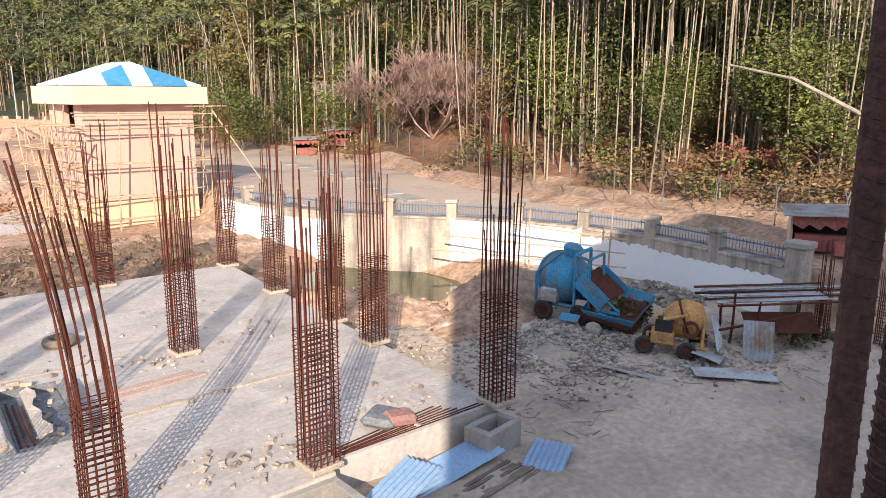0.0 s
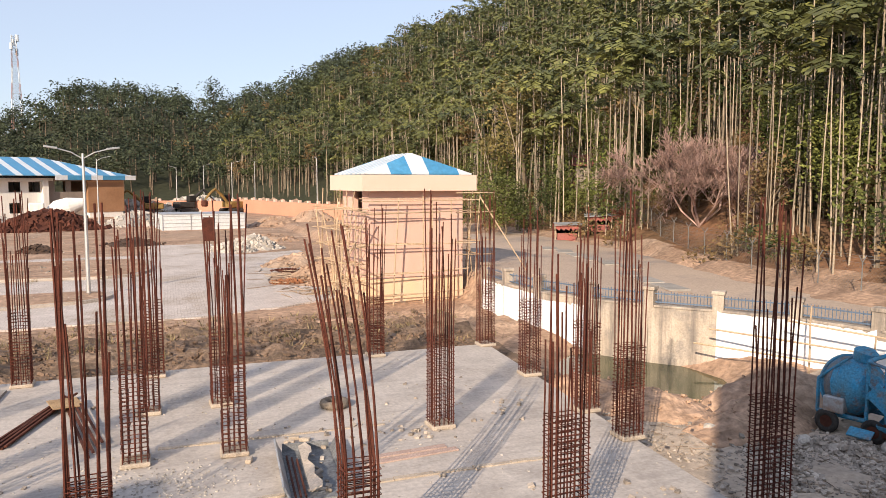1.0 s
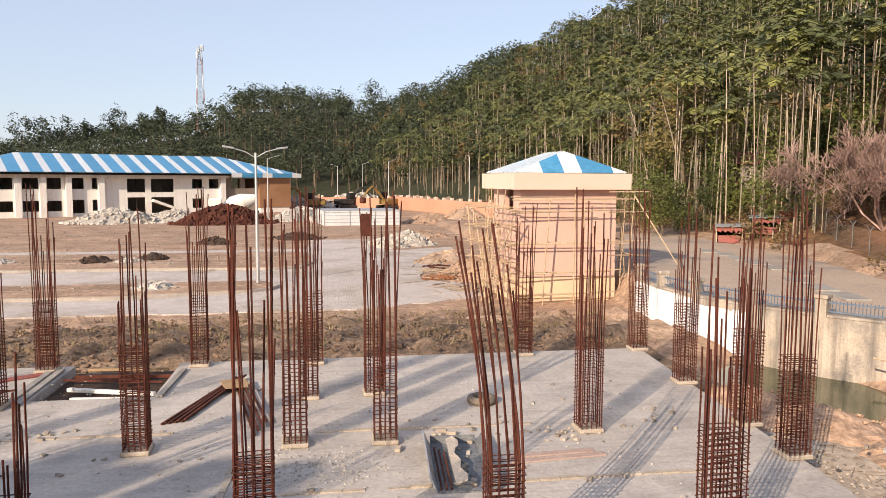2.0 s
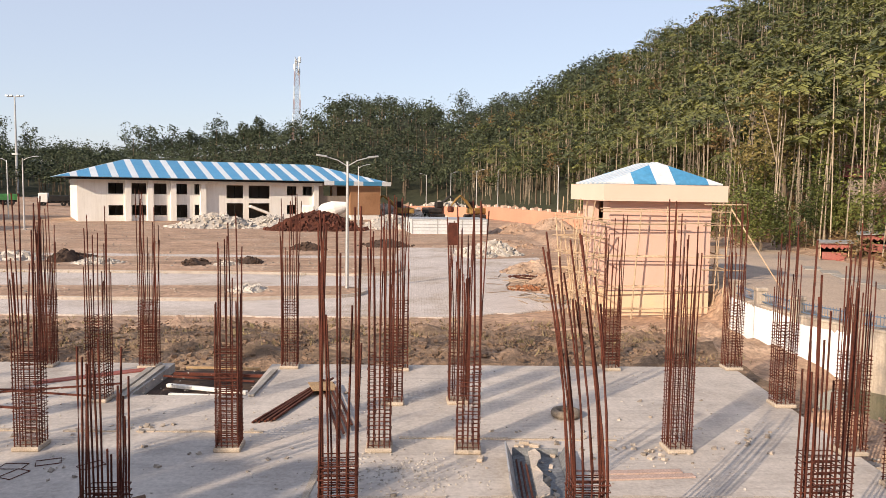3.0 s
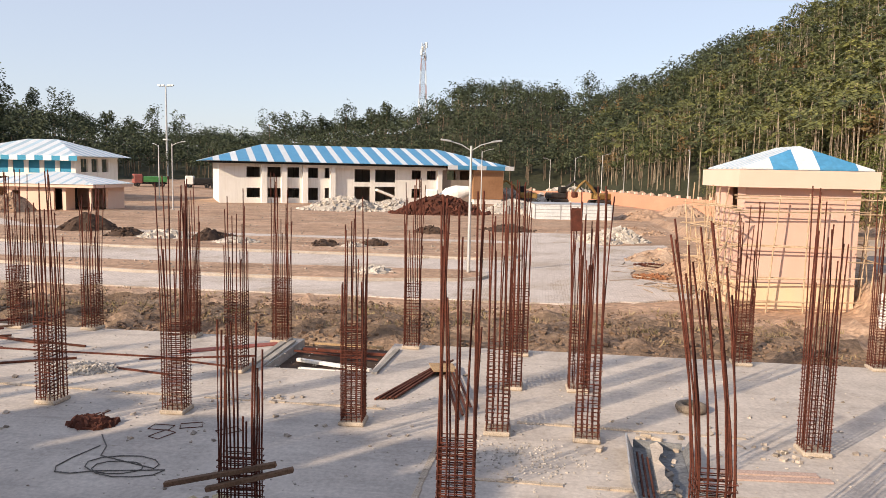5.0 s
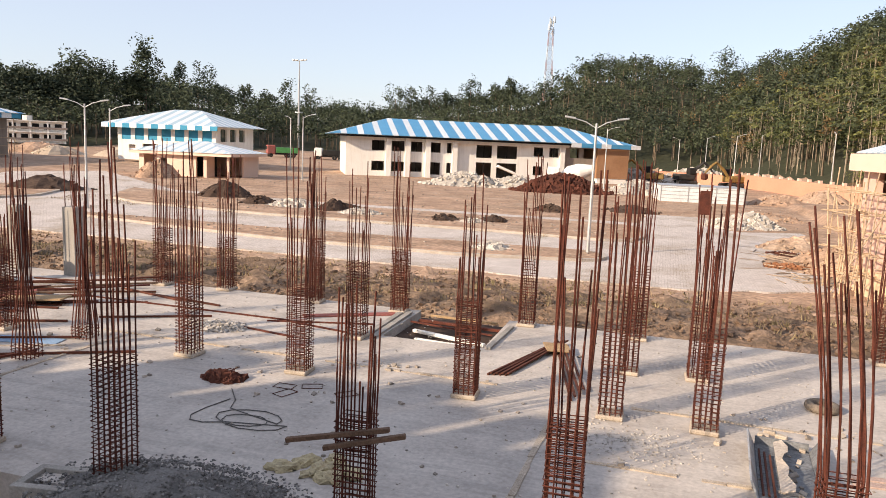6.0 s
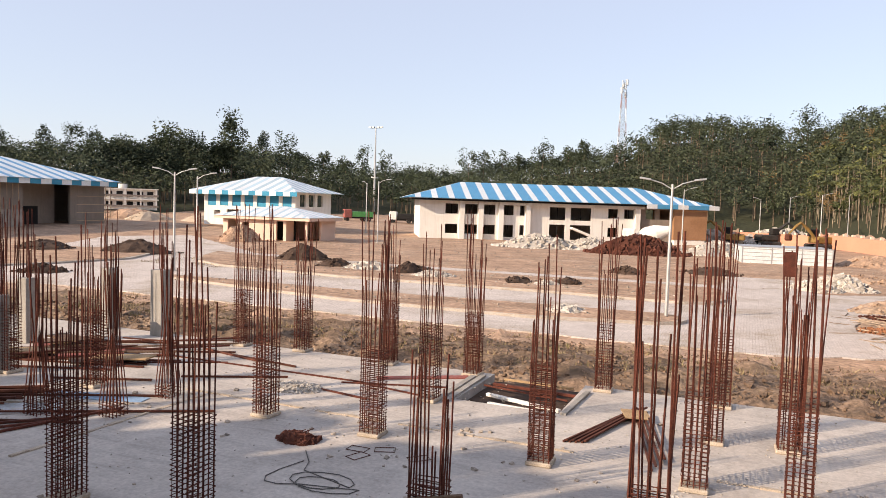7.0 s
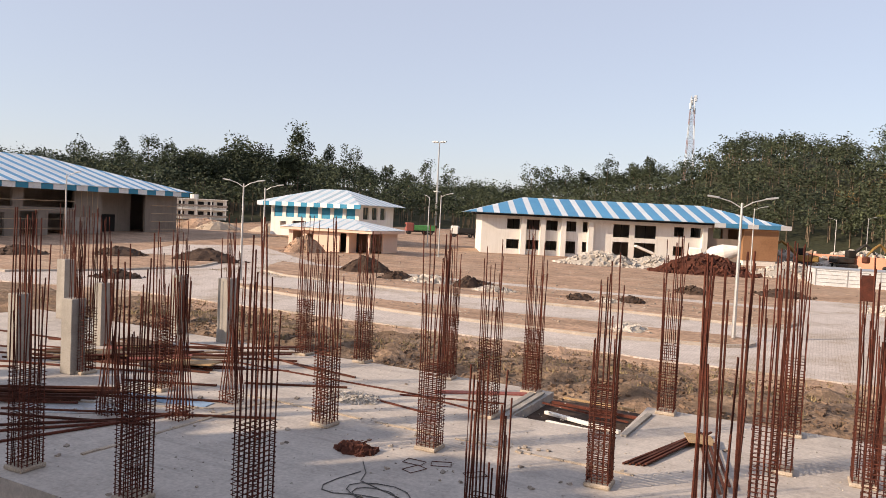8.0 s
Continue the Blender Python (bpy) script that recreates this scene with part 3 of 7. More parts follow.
for a in ((-HW - OV, HW + OV, -HD - OV, -HD - OV + 0.15), (-HW - OV, HW + OV, HD + OV - 0.15, HD + OV), (-HW - OV, -HW - OV + 0.15, -HD - OV + 0.15, HD + OV - 0.15), (HW + OV - 0.15, HW + OV, -HD - OV + 0.15, HD + OV - 0.15)):
    box(bm, *a, 4.5, 5.2)
box(bm, -HW - OV + 0.15, HW + OV - 0.15, -HD - OV + 0.15, HD + OV - 0.15, 4.5, 4.68)
part("parapet", bm, M_CREAM, hut, "cream projecting parapet")
roof_holder = part("roof", boxm(-HW - 0.2, HW + 0.2, -HD - 0.2, HD + 0.2, 5.0, 5.21), M_RWHITE, hut)
roof_top = part("roof_frame", boxm(-HD, HD, -HW, HW, 5.1, 5.215), M_RWHITE, hut, m=pose(0, 0, 0, 0, 0, 90))
hip_roof(roof_top, 2 * HD, 2 * HW, 5.22, 6.15, 2.1, 0.3, (0.26, 0.34), -0.2, 0.12, M_RPALE, [(-2.6, -1.95, 1), (-1.95, -0.45, 2), (-0.45, 0.4, 1), (0.4, 1.4, 2), (1.4, 2.6, 1)])


def pole_between(name, a, b, r, material, parent, sides=6, label=""):
    bm = bmesh.new()
    a, b = Vector(a), Vector(b)
    n = 4
    rn = random.Random(hash((round(a.x, 2), round(b.z, 2))) & 0xffff)
    pts = [a.lerp(b, k / n) + (Vector((rn.uniform(-1, 1), rn.uniform(-1, 1), 0)) * 0.02 if 0 < k < n else Vector()) for k in range(n + 1)]
    tube(bm, pts, [r * (1 - 0.25 * k / n) for k in range(n + 1)], sides)
    return part(name, bm, material, parent, label)


scaf = thing("bamboo_scaffold", "bamboo pole scaffolding tied round the peach building", "scaffold", m=pose(10.3, 33.0, 0, 0, 0, 6))
RS = random.Random(21)
fy = -HD - 0.55
for x in (-1.35, 0.05, 0.35, 1.55):
    pole_between("upright", (x + RS.uniform(-.1, .1), fy, -0.5), (x + RS.uniform(-.15, .35), fy - 0.05, RS.uniform(3.9, 4.4)), 0.035, M_BAMBOO, scaf)
for z in (-0.1, 0.85, 2.15, 3.5, 4.1):
    pole_between("ledger", (-2.9, fy - 0.06, z + RS.uniform(-.05, .05)), (2.6 + RS.uniform(-.3, .4), fy - 0.06, z + RS.uniform(-.03, .12)), 0.032, M_BAMBOO, scaf)
    pole_between("ledger", (-2.9, fy + 0.12, z + 0.08), (RS.uniform(0, 2.5), fy + 0.12, z + 0.02), 0.028, M_BAMBOO, scaf)
for k in range(15):
    y = -HD - 0.5 + k * 0.3
    pole_between("upright", (-HW - RS.uniform(0.4, 1.5), y, -0.5), (-HW - RS.uniform(0.35, 1.2), y + RS.uniform(-.3, .3), RS.uniform(2.6, 4.7)), 0.033, M_BAMBOO, scaf)
for z in (0.5, 1.3, 2.1, 2.9, 3.7):
    for o in (0.45, 1.1):
        pole_between("ledger", (-HW - o, -HD - 0.8, z + RS.uniform(-.1, .1)), (-HW - o + RS.uniform(-.1, .1), HD + 0.8, z + RS.uniform(-.15, .15)), 0.03, M_BAMBOO, scaf)
    for k in range(5):
        pole_between("putlog", (-HW - 0.05, -HD + k * 0.8, z), (-HW - 1.6, -HD + k * 0.8 + RS.uniform(-.3, .3), z + RS.uniform(-.15, .15)), 0.026, M_BAMBOO, scaf)
for k in range(9):
    y = -HD - 0.4 + k * 0.45
    pole_between("upright", (HW + RS.uniform(0.25, 0.9), y, -0.2), (HW + RS.uniform(0.2, 0.9), y, RS.uniform(3.8, 5.4)), 0.03, M_BAMBOO, scaf)
for z in (1.6, 2.2, 3.5, 4.4):
    pole_between("ledger", (HW - 0.6, -HD - 0.5, z), (HW + 1.4, -HD - 0.5 + RS.uniform(-.1, .1), z + RS.uniform(-.05, .1)), 0.03, M_BAMBOO, scaf)
    pole_between("ledger", (HW + 0.5, -HD - 0.7, z), (HW + 0.6, HD + 0.6, z + RS.uniform(-.2, .2)), 0.03, M_BAMBOO, scaf)
pole_between("prop", (HW + 0.7, -HD - 0.4, 4.2), (HW + 2.7, -HD - 1.4, 0.7), 0.035, M_BAMBOO, scaf)
pole_between("prop", (-HW - 0.4, -HD - 0.7, 3.4), (-HW - 2.3, -HD - 0.6, -0.5), 0.03, M_BAMBOO, scaf)

# ---- retaining wall with railing ----
def pillar_mesh():
    bm = bmesh.new()
    box(bm, -0.17, 0.17, -0.17, 0.17, 0.0, 1.28)
    box(bm, -0.21, 0.21, -0.21, 0.21, 1.28, 1.40, 0.015)
    return mesh_of(bm, "pillar")


PILLAR = pillar_mesh()
bm = bmesh.new()
tube(bm, [(0, 0, 0), (0, 0, 0.40)], 0.012, 4)
PICKET = mesh_of(bm, "picket")
PATCH = {0: (-1.0, 0.45), 1: (-1.0, 0.42), 2: (-1.0, 0.50), 3: (-1.1, 0.72), 4: (-1.1, 0.74), 7: (-1.0, 0.5), 8: (-1.3, 0.68), 9: (-1.3, 0.7)}
RW = random.Random(77)
for i, (a, b) in enumerate(zip(WALL_LINE, WALL_LINE[1:])):
    a, b = Vector((*a, 0)), Vector((*b, 0))
    L = (b - a).length
    ang = math.degrees(math.atan2(b.y - a.y, b.x - a.x))
    bay = thing("retaining_wall", "weathered concrete retaining wall bay with steel railing on top", "wall", m=pose(a.x, a.y, 0, 0, 0, ang), kind="structure")
    part("wall_panel", boxm(0.0, L, -0.55, 0.19, -1.9, 0.72), M_WALLRAW, bay)
    part("coping", boxm(0.17, L - 0.17, -0.2, 0.22, 0.72, 0.80, 0.01), M_WALLRAW, bay)
    link_mesh("pillar", PILLAR, M_WALLRAW, bay, m=pose(0, 0, 0))
    if i in PATCH:
        z0, z1 = PATCH[i]
        bm = bmesh.new()
        n = 26
        top = [(k * L / n, z1 + 0.09 * fbm(k * 0.7 + i * 9, 0.0, 0.8) + RW.uniform(-.02, .02)) for k in range(n + 1)]
        for (xa, za), (xb, zb) in zip(top, top[1:]):
            vs = [bm.verts.new(p) for p in ((xa, 0.197, z0), (xb, 0.197, z0), (xb, 0.197, zb), (xa, 0.197, za))]
            bm.faces.new(vs[::-1])
        part("whitewash_patch", bm, M_WHITEWASH, bay, "ragged white limewash coat")
    rail = bmesh.new()
    box(rail, 0.17, L - 0.17, -0.02, 0.02, 0.86, 0.90)
    box(rail, 0.17, L - 0.17, -0.02, 0.02, 1.14, 1.18)
    rl = part("rail", rail, M_BLUESTEEL, bay, "blue-grey steel rail")
    n = int((L - 0.4) / 0.105)
    for k in range(n):
        link_mesh("picket", PICKET, M_BLUESTEEL, rl, m=pose(0.25 + k * 0.105, 0, 0.84))
end = thing("retaining_wall", "tall concrete end pillar of the retaining wall", "wall", m=pose(WALL_LINE[-1][0], WALL_LINE[-1][1], 0), kind="structure")
link_mesh("pillar", PILLAR, M_WALLRAW, end)
cor = thing("retaining_wall", "tall concrete end pillar of the retaining wall", "wall", m=pose(WALL_LINE[0][0], WALL_LINE[0][1], 0), kind="structure")
part("pillar", boxm(-0.22, 0.22, -0.35, 0.16, -1.0, 1.26), M_WALLRAW, cor)
part("cap", boxm(-0.27, 0.27, -0.4, 0.2, 1.26, 1.42, 0.02), M_CONC, cor)

# ---- chain-link fence along the wood ----
FENCE = [(22.9, 8.5), (23.6, 12.4), (24.0, 16), (24.1, 20), (24.9, 25), (26.3, 31), (28.6, 38), (31.5, 45), (34.8, 52)]


def along(line, step):
    out, rest = [], 0.0
    for a, b in zip(line, line[1:]):
        a, b = Vector(a), Vector(b)
        L = (b - a).length
        d = rest
        while d < L:
            out.append(a.lerp(b, d / L))
            d += step
        rest = d - L
    return out


fence = thing("chain_link_fence", "galvanised chain-link fence with slanted barbed-wire arms", "fence", kind="structure")
fp = along(FENCE, 2.3)
for p in fp:
    z = ground_at(p.x, p.y)
    bm = bmesh.new()
    tube(bm, [(0, 0, -0.3), (0, 0, 1.25), (-0.18, 0, 1.5)], 0.022, 6)
    tube(bm, [(0, 0, 1.25), (0.18, 0, 1.5)], 0.018, 5)
    part("post", bm, M_FENCE, fence, m=pose(p.x, p.y, z))
for a, b in zip(fp, fp[1:]):
    za, zb = ground_at(a.x, a.y), ground_at(b.x, b.y)
    bm = bmesh.new()
    d = Vector((b.x - a.x, b.y - a.y, zb - za))
    L = d.length
    n = int(L / 0.16)
    for k in range(-9, n):
        for sgn in (1, -1):
            lo, hi = max(0.0, -k * 0.16), min(1.2, L - k * 0.16)
            if hi <= lo:
                continue
            p0, p1 = k * 0.16 + lo, k * 0.16 + hi
            if sgn < 0:
                p0, p1 = L - p0, L - p1
            q = [Vector((a.x, a.y, za)) + d * (s_ / L) + Vector((0, 0, h)) for s_, h in ((p0, lo), (p1, hi))]
            tube(bm, q, 0.003, 3, cap=False)
    for h in (0.05, 1.22, 1.4, 1.5):
        tube(bm, [Vector((a.x, a.y, za + h)), Vector((b.x, b.y, zb + h))], 0.006, 3, cap=False)
    part("wire_mesh", bm, M_FENCE, fence)

# ---- far buildings ----
def wall_with_openings(w, z1, openings, thick=0.3):
    """A wall along x, facing -y, with rectangular openings (x0, x1, z0, z1) cut through."""
    xs = sorted({0.0, w, *[v for o in openings for v in o[:2]]})
    zs = sorted({0.0, z1, *[v for o in openings for v in o[2:]]})
    bm = bmesh.new()
    for xa, xb in zip(xs, xs[1:]):
        run = None
        for za, zb in zip(zs, zs[1:]):
            mx, mz = (xa + xb) / 2, (za + zb) / 2
            if any(o[0] < mx < o[1] and o[2] < mz < o[3] for o in openings):
                if run:
                    box(bm, xa, xb, 0, thick, *run)
                run = None
            else:
                run = (run[0], zb) if run else (za, zb)
        if run:
            box(bm, xa, xb, 0, thick, *run)
    bmesh.ops.remove_doubles(bm, verts=bm.verts, dist=0.001)
    return bm


office = thing("office_building", "two-storey white building with blue and white striped hipped roof", "building", m=pose(-47.4, 104.25, SITE, 0, 0, 28) @ Matrix.Diagonal((0.97, 1.0, 0.91, 1.0)))
W = 36.5
ops = []
for x0, x1 in ((4.1, 6.1), (7.3, 9.3), (10.4, 12.2)):
    ops += [(x0, x1, 4.3, 6.0), (x0, x1, 0.9, 2.5)]
ops += [(13.4, 15.2, 4.3, 6.0), (13.4, 15.2, 0.5, 2.6), (16.3, 17.0, 4.3, 6.0), (16.3, 17.0, 0.5, 2.6)]
ops += [(21.2, 23.8, 3.7, 5.9), (24.7, 28.1, 3.7, 5.9), (21.2, 23.8, 0.0, 2.9), (24.7, 28.1, 0.3, 2.9)]
ops += [(x, x + 1.6, z, z + 1.6) for x in (31.0, 33.7) for z in (1.0, 4.3)]
part("wall", wall_with_openings(W, 6.6, ops), M_WHITE, office)
side = bmesh.new()
box(side, 0, 0.3, 0.3, 15.7, 0, 6.6)
box(side, W - 0.3, W, 0.3, 15.7, 0, 6.6)
box(side, 0, W, 15.7, 16, 0, 6.6)
part("wall", side, M_WHITE, office)
part("floor_slab", boxm(0.3, W - 0.3, 0.3, 15.7, 3.1, 3.4), M_CONC, office)
part("inner_wall", boxm(0.3, W - 0.3, 5.5, 5.7, 0, 6.6), M_GREYWALL, office)
for o in ops:
    fr = bmesh.new()
    for q in ((o[0], o[0] + 0.08, o[2], o[3]), (o[1] - 0.08, o[1], o[2], o[3]), (o[0] + 0.08, o[1] - 0.08, o[3] - 0.08, o[3]), ((o[0] + o[1]) / 2 - 0.04, (o[0] + o[1]) / 2 + 0.04, o[2], o[3] - 0.08)):
        box(fr, q[0], q[1], 0.12, 0.2, q[2], q[3])
    win = part("window", fr, M_DARK, office)
part("beam", boxm(12.7, W + 0.3, -0.9, -0.05, 6.05, 6.5), M_WHITE, office)
for x in (6.3, 9.4, 12.7, 17.1, 35.4):
    part("pilaster", boxm(x, x + 0.8, -0.75, -0.002, 0, 6.05 if x > 12 else 6.5), M_WHITE, office)
part("stair_flight", boxm(0, 5.0, -1.6, -0.4, -0.2, 0.2, 0, pose(24.6, 0, 2.4, 0, 22, 0)), M_WHITE, office)
part("eaves_beam", boxm(-1.5, W + 1.5, -1.6, -1.4, 6.5, 6.75), M_DARK, office)
wing = wall_with_openings(10.5, 6.6, [(0.8, 2.4, 4.3, 6.0), (0.8, 2.4, 1.2, 2.7), (3.2, 5.0, 4.3, 6.0)])
part("wing_wall", wing, M_GREYWALL, office, m=pose(W, -0.1, 0))
part("wing_wall", boxm(5.2, 10.8, -1.2, 8, 0.9, 6.4), M_BROWNWALL, office, "brown clad corner block", m=pose(W, -0.1, 0))
part("wing_base", boxm(5.4, 10.6, -1.1, 8, 0, 0.9), M_WHITE, office, m=pose(W, -0.1, 0))
rf = part("roof", boxm(-1.4, W + 9, -1.4, 17.4, 6.72, 6.80), M_DARK, office)
rh = part("roof", boxm(-23, 23, -7, 7, -0.1, 0.0), M_RWHITE, office, m=pose(22.9, 8, 6.85))
hip_roof(rh, 47.4, 16, 0.02, 3.1, 31, 1.9, (1.75, 0.95))
for k in range(7):
    part("fascia", boxm(W + 0.2 + k * 1.75, W + 1.93 + k * 1.75, -2.1, -2.02, 6.2, 6.95), M_BLUE if k % 3 else M_RWHITE, office)


hall = thing("hall_building", "large grey unfinished hall with blue and white striped roof", "building", m=pose(-88.5, 38, SITE, 0, 0, 94))
HL = 46.5
hops = [(2, 7, 0, 3.3), (14, 18.5, 4.0, 6.5), (20, 27.5, 4.0, 6.5), (14.5, 17.5, 0, 3.2), (19.5, 22, 0, 3.4), (23.5, 26, 0, 3.2), (32, 40, 0, 6.6)]
part("wall", wall_with_openings(HL, 7.0, hops, 0.4), M_GREYWALL, hall)
part("wall", boxm(32, 40, 3.0, 3.3, 0, 7), M_GREYWALL, hall)
# dark sheet on the recess wall stands in for the shade indoors
part("doorway", boxm(33.2, 37, 2.9, 2.995, 0, 3.2), M_DARK, hall)
b2 = bmesh.new()
box(b2, HL - 0.4, HL, 0.4, 26, 0, 7)
box(b2, 0, HL, 26, 26.4, 0, 7)
box(b2, 0, 0.4, 0.4, 26, 0, 7)
box(b2, 0.4, 31.9, 7, 7.2, 0, 7)
part("wall", b2, M_GREYWALL, hall)
part("lower_band", boxm(27.6, 31.9, -0.03, -0.004, 0, 2.8), M_CONC, hall)
rh = part("roof", boxm(-22, 22, -12, 12, -0.1, 0), M_RWHITE, hall, m=pose(HL / 2, 13, 7.05))
hip_roof(rh, HL, 26.4, 0.02, 4.2, 18, 1.6, (1.0, 1.3))
for k in range(28):
    part("fascia", boxm(-1.6 + k * 1.75, -1.6 + (k + 1) * 1.75 - 0.02, -1.66, -1.6, 6.35, 7.05), M_TEAL if k % 2 else M_RWHITE, hall)
for k in range(6):
    pole_between("scaffold_pole", (28 + k * 0.9 if k < 4 else 42 + k, -0.7, 0), (28 + k * 0.9 if k < 4 else 42 + k, -0.7, 6.5), 0.05, M_BAMBOO, hall)
for z in (1.2, 2.4, 3.6, 4.8):
    pole_between("scaffold_pole", (40.5, -0.7, z), (47.0, -0.7, z), 0.05, M_BAMBOO, hall)
    pole_between("scaffold_pole", (11.5, -0.7, z), (27.0, -0.7, z + 0.1), 0.05, M_BAMBOO, hall)

depot = thing("depot_building", "white two-storey building with teal window band and striped roof", "building", m=pose(-82.0, 95.5, 0.4, 0, 0, 4) @ Matrix.Scale(0.96, 4))
dops = [(2.0, 3.2, 1.2, 2.4), (4.5, 7.0, 1.0, 2.6), (10, 12.5, 0.6, 2.6)]
part("wall", wall_with_openings(17, 3.2, dops), M_WHITE, depot)
part("window_band", boxm(0.05, 16.95, 0.1, 0.3, 3.2, 5.6), M_TEAL, depot, "teal glazed band")
for k in range(8):
    part("mullion", boxm(k * 2.4, k * 2.4 + 0.7, 0, 0.099, 3.2, 5.6), M_WHITE, depot)
b3 = wall_with_openings(13, 5.6, [(2, 4, 3.4, 5.4), (5, 7, 3.4, 5.4), (8, 10, 3.4, 5.4), (2, 3.5, 0, 2.4), (6, 8, 0, 2.6)])
part("wall", b3, M_WHITE, depot, m=pose(17, 0.3, 0, 0, 0, 90))
# near-black so that the rooms' shade is in its colour
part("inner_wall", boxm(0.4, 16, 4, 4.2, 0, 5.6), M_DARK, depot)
rh = part("roof", boxm(-9, 9, -6, 6, -0.1, 0), M_RWHITE, depot, m=pose(8.5, 6.6, 5.7))
hip_roof(rh, 17, 13.2, 0.02, 2.6, 5, 1.7, (0.9, 1.1), tone=M_RPALE)
for k in range(16):
    part("fascia", boxm(-1.7 + k * 1.28, -1.7 + (k + 1) * 1.28 - 0.02, -1.76, -1.7, 5.05, 5.75), M_TEAL if k % 2 else M_RWHITE, depot)

guard = thing("guard_house", "small cream gatehouse with shallow white metal roof", "building", m=pose(-63.4, 77.5, SITE, 0, 0, 3) @ Matrix.Diagonal((0.86, 0.9, 1.0, 1.0)))
part("wall", wall_with_openings(11.0, 2.9, [(0.8, 2.6, 0, 2.5), (3.4, 4.6, 1.0, 2.2), (9.3, 10.5, 0, 2.5)]), M_CREAM, guard)
for a in ((0, 0.3, 0.3, 8), (0, 14.5, 8, 8.3), (10.7, 11, 0.3, 2.0), (14.2, 14.5, 0.0, 0.3), (14.2, 14.5, 4, 8)):
    part("wall", boxm(*a, 0, 2.9), M_CREAM, guard)
# coloured near-black in place of the gatehouse's dim inside
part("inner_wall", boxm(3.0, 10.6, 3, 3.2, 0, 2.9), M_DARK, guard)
rh = part("roof", boxm(-8.2, 8.2, -5.0, 5.0, -0.35, 0), M_CREAM, guard, m=pose(7.2, 4.1, 3.0))
hip_roof(rh, 14.5, 8.3, 0.02, 1.3, 3, 1.0, (0.5, 1.2), tone=M_RPALE)

apart = thing("apartment_building", "pale two-storey house with long balconies far behind", "building", m=pose(-146, 131, 1.0, 0, 0, 40) @ Matrix.Scale(0.8, 4))
part("wall", wall_with_openings(18, 6.4, [(k * 2.9 + 0.6, k * 2.9 + 2.4, z, z + 1.7) for k in range(6) for z in (0.8, 3.9)]), M_WHITE, apart)
for z in (3.0, 6.2):
    part("balcony", boxm(-0.5, 18.5, -1.4, 0, z, z + 0.25), M_WHITE, apart)
    part("balcony_rail", boxm(-0.5, 18.5, -1.4, -1.35, z - 2.2, z - 1.6), M_GREYWALL, apart)
for k in range(5):
    part("pillar", boxm(k * 4.4, k * 4.4 + 0.4, -1.3, -0.9, 0, 6.2), M_WHITE, apart)
# dark sheet behind the window holes, painted as the shade within
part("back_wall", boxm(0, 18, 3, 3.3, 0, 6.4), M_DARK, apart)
bm = bmesh.new()
tube(bm, [(8, 2, 6.4), (8, 2, 7.8)], 1.3, 12)
part("water_tank", bm, M_WHITE, apart)

# ---- orange boundary wall ----
OW = [(23.5, 98.0), (21.0, 101), (18.2, 108), (14.8, 117.5), (10.5, 129.5), (4, 136), (-6, 140)]
for a, b in zip(OW, OW[1:]):
    L = math.dist(a, b)
    z = min(ground_at(*a), ground_at(*b))
    seg = thing("boundary_wall", "orange-painted boundary wall with white post caps", "wall", m=pose(a[0], a[1], z, 0, 0, math.degrees(math.atan2(b[1] - a[1], b[0] - a[0]))), kind="structure")
    part("wall_panel", boxm(0, L, -0.12, 0.12, -0.8, 2.1), mat("orange_paint" + str(int(L * 10)), (0.62, 0.30, 0.20), (0.57, 0.27, 0.18), 0.3, 0.85, 0.1, fine=6, mix=0.15), seg)
    n = max(2, int(L / 2.2))
    for k in range(n):
        part("post_cap", boxm(-0.2, 0.2, -0.2, 0.2, 2.1, 2.45), M_CREAM, seg, m=pose(k * L / n + 0.2, 0, 0))

# ---- white site cabin / tank of sheet metal ----
cab = thing("site_enclosure", "long white sheet-metal site enclosure with flat top", "container", m=pose(-0.6, 86.6, SITE, 0, 0, 8))
part("body", boxm(0, 9.2, 0, 6.0, 0, 1.75), M_RWHITE, cab)
for k in range(4):
    part("rib", boxm(0.0, 9.2, -0.03, -0.002, 0.35 + k * 0.4, 0.40 + k * 0.4), M_GALV, cab)
for k in range(4):
    part("joint", boxm(k * 3.0, k * 3.0 + 0.08, -0.05, -0.031, 0, 1.75), M_GALV, cab)
part("top", boxm(-0.05, 9.25, -0.05, 6.05, 1.75, 1.80), M_GALV, cab)


# ---- lamps, mast, tower ----
def street_lamp(x, y, h, yaw, arms=2, label="galvanised street lamp post with two outstretched arms"):
    lamp = thing("street_lamp", label, "street lamp", "street lamps along the roads", m=pose(x, y, ground_at(x, y), 0, 0, yaw))
    bm = bmesh.new()
    tube(bm, [(0, 0, -0.1), (0, 0, h * 0.5), (0, 0, h)], [0.10, 0.08, 0.055], 8)
    part("pole", bm, M_GALV, lamp)
    part("base_plate", boxm(-0.2, 0.2, -0.2, 0.2, 0, 0.08, 0.01), M_CONC, lamp)
    for sgn in (1, -1)[:arms]:
        bm = bmesh.new()
        tube(bm, [(0, 0, h - 0.25), (sgn * 0.5, 0, h + 0.05), (sgn * 1.1, 0, h + 0.22)], 0.03, 6)
        arm = part("arm", bm, M_GALV, lamp)
        part("lamp_head", boxm(-0.28, 0.28, -0.1, 0.1, -0.04, 0.05, 0.02, pose(sgn * 1.3, 0, h + 0.25, 0, -sgn * 8, 0)), M_GALV, arm)
    return lamp


street_lamp(-3.58, 37.7, 6.7, 10)
street_lamp(-37.3, 40.4, 7.0, 20)
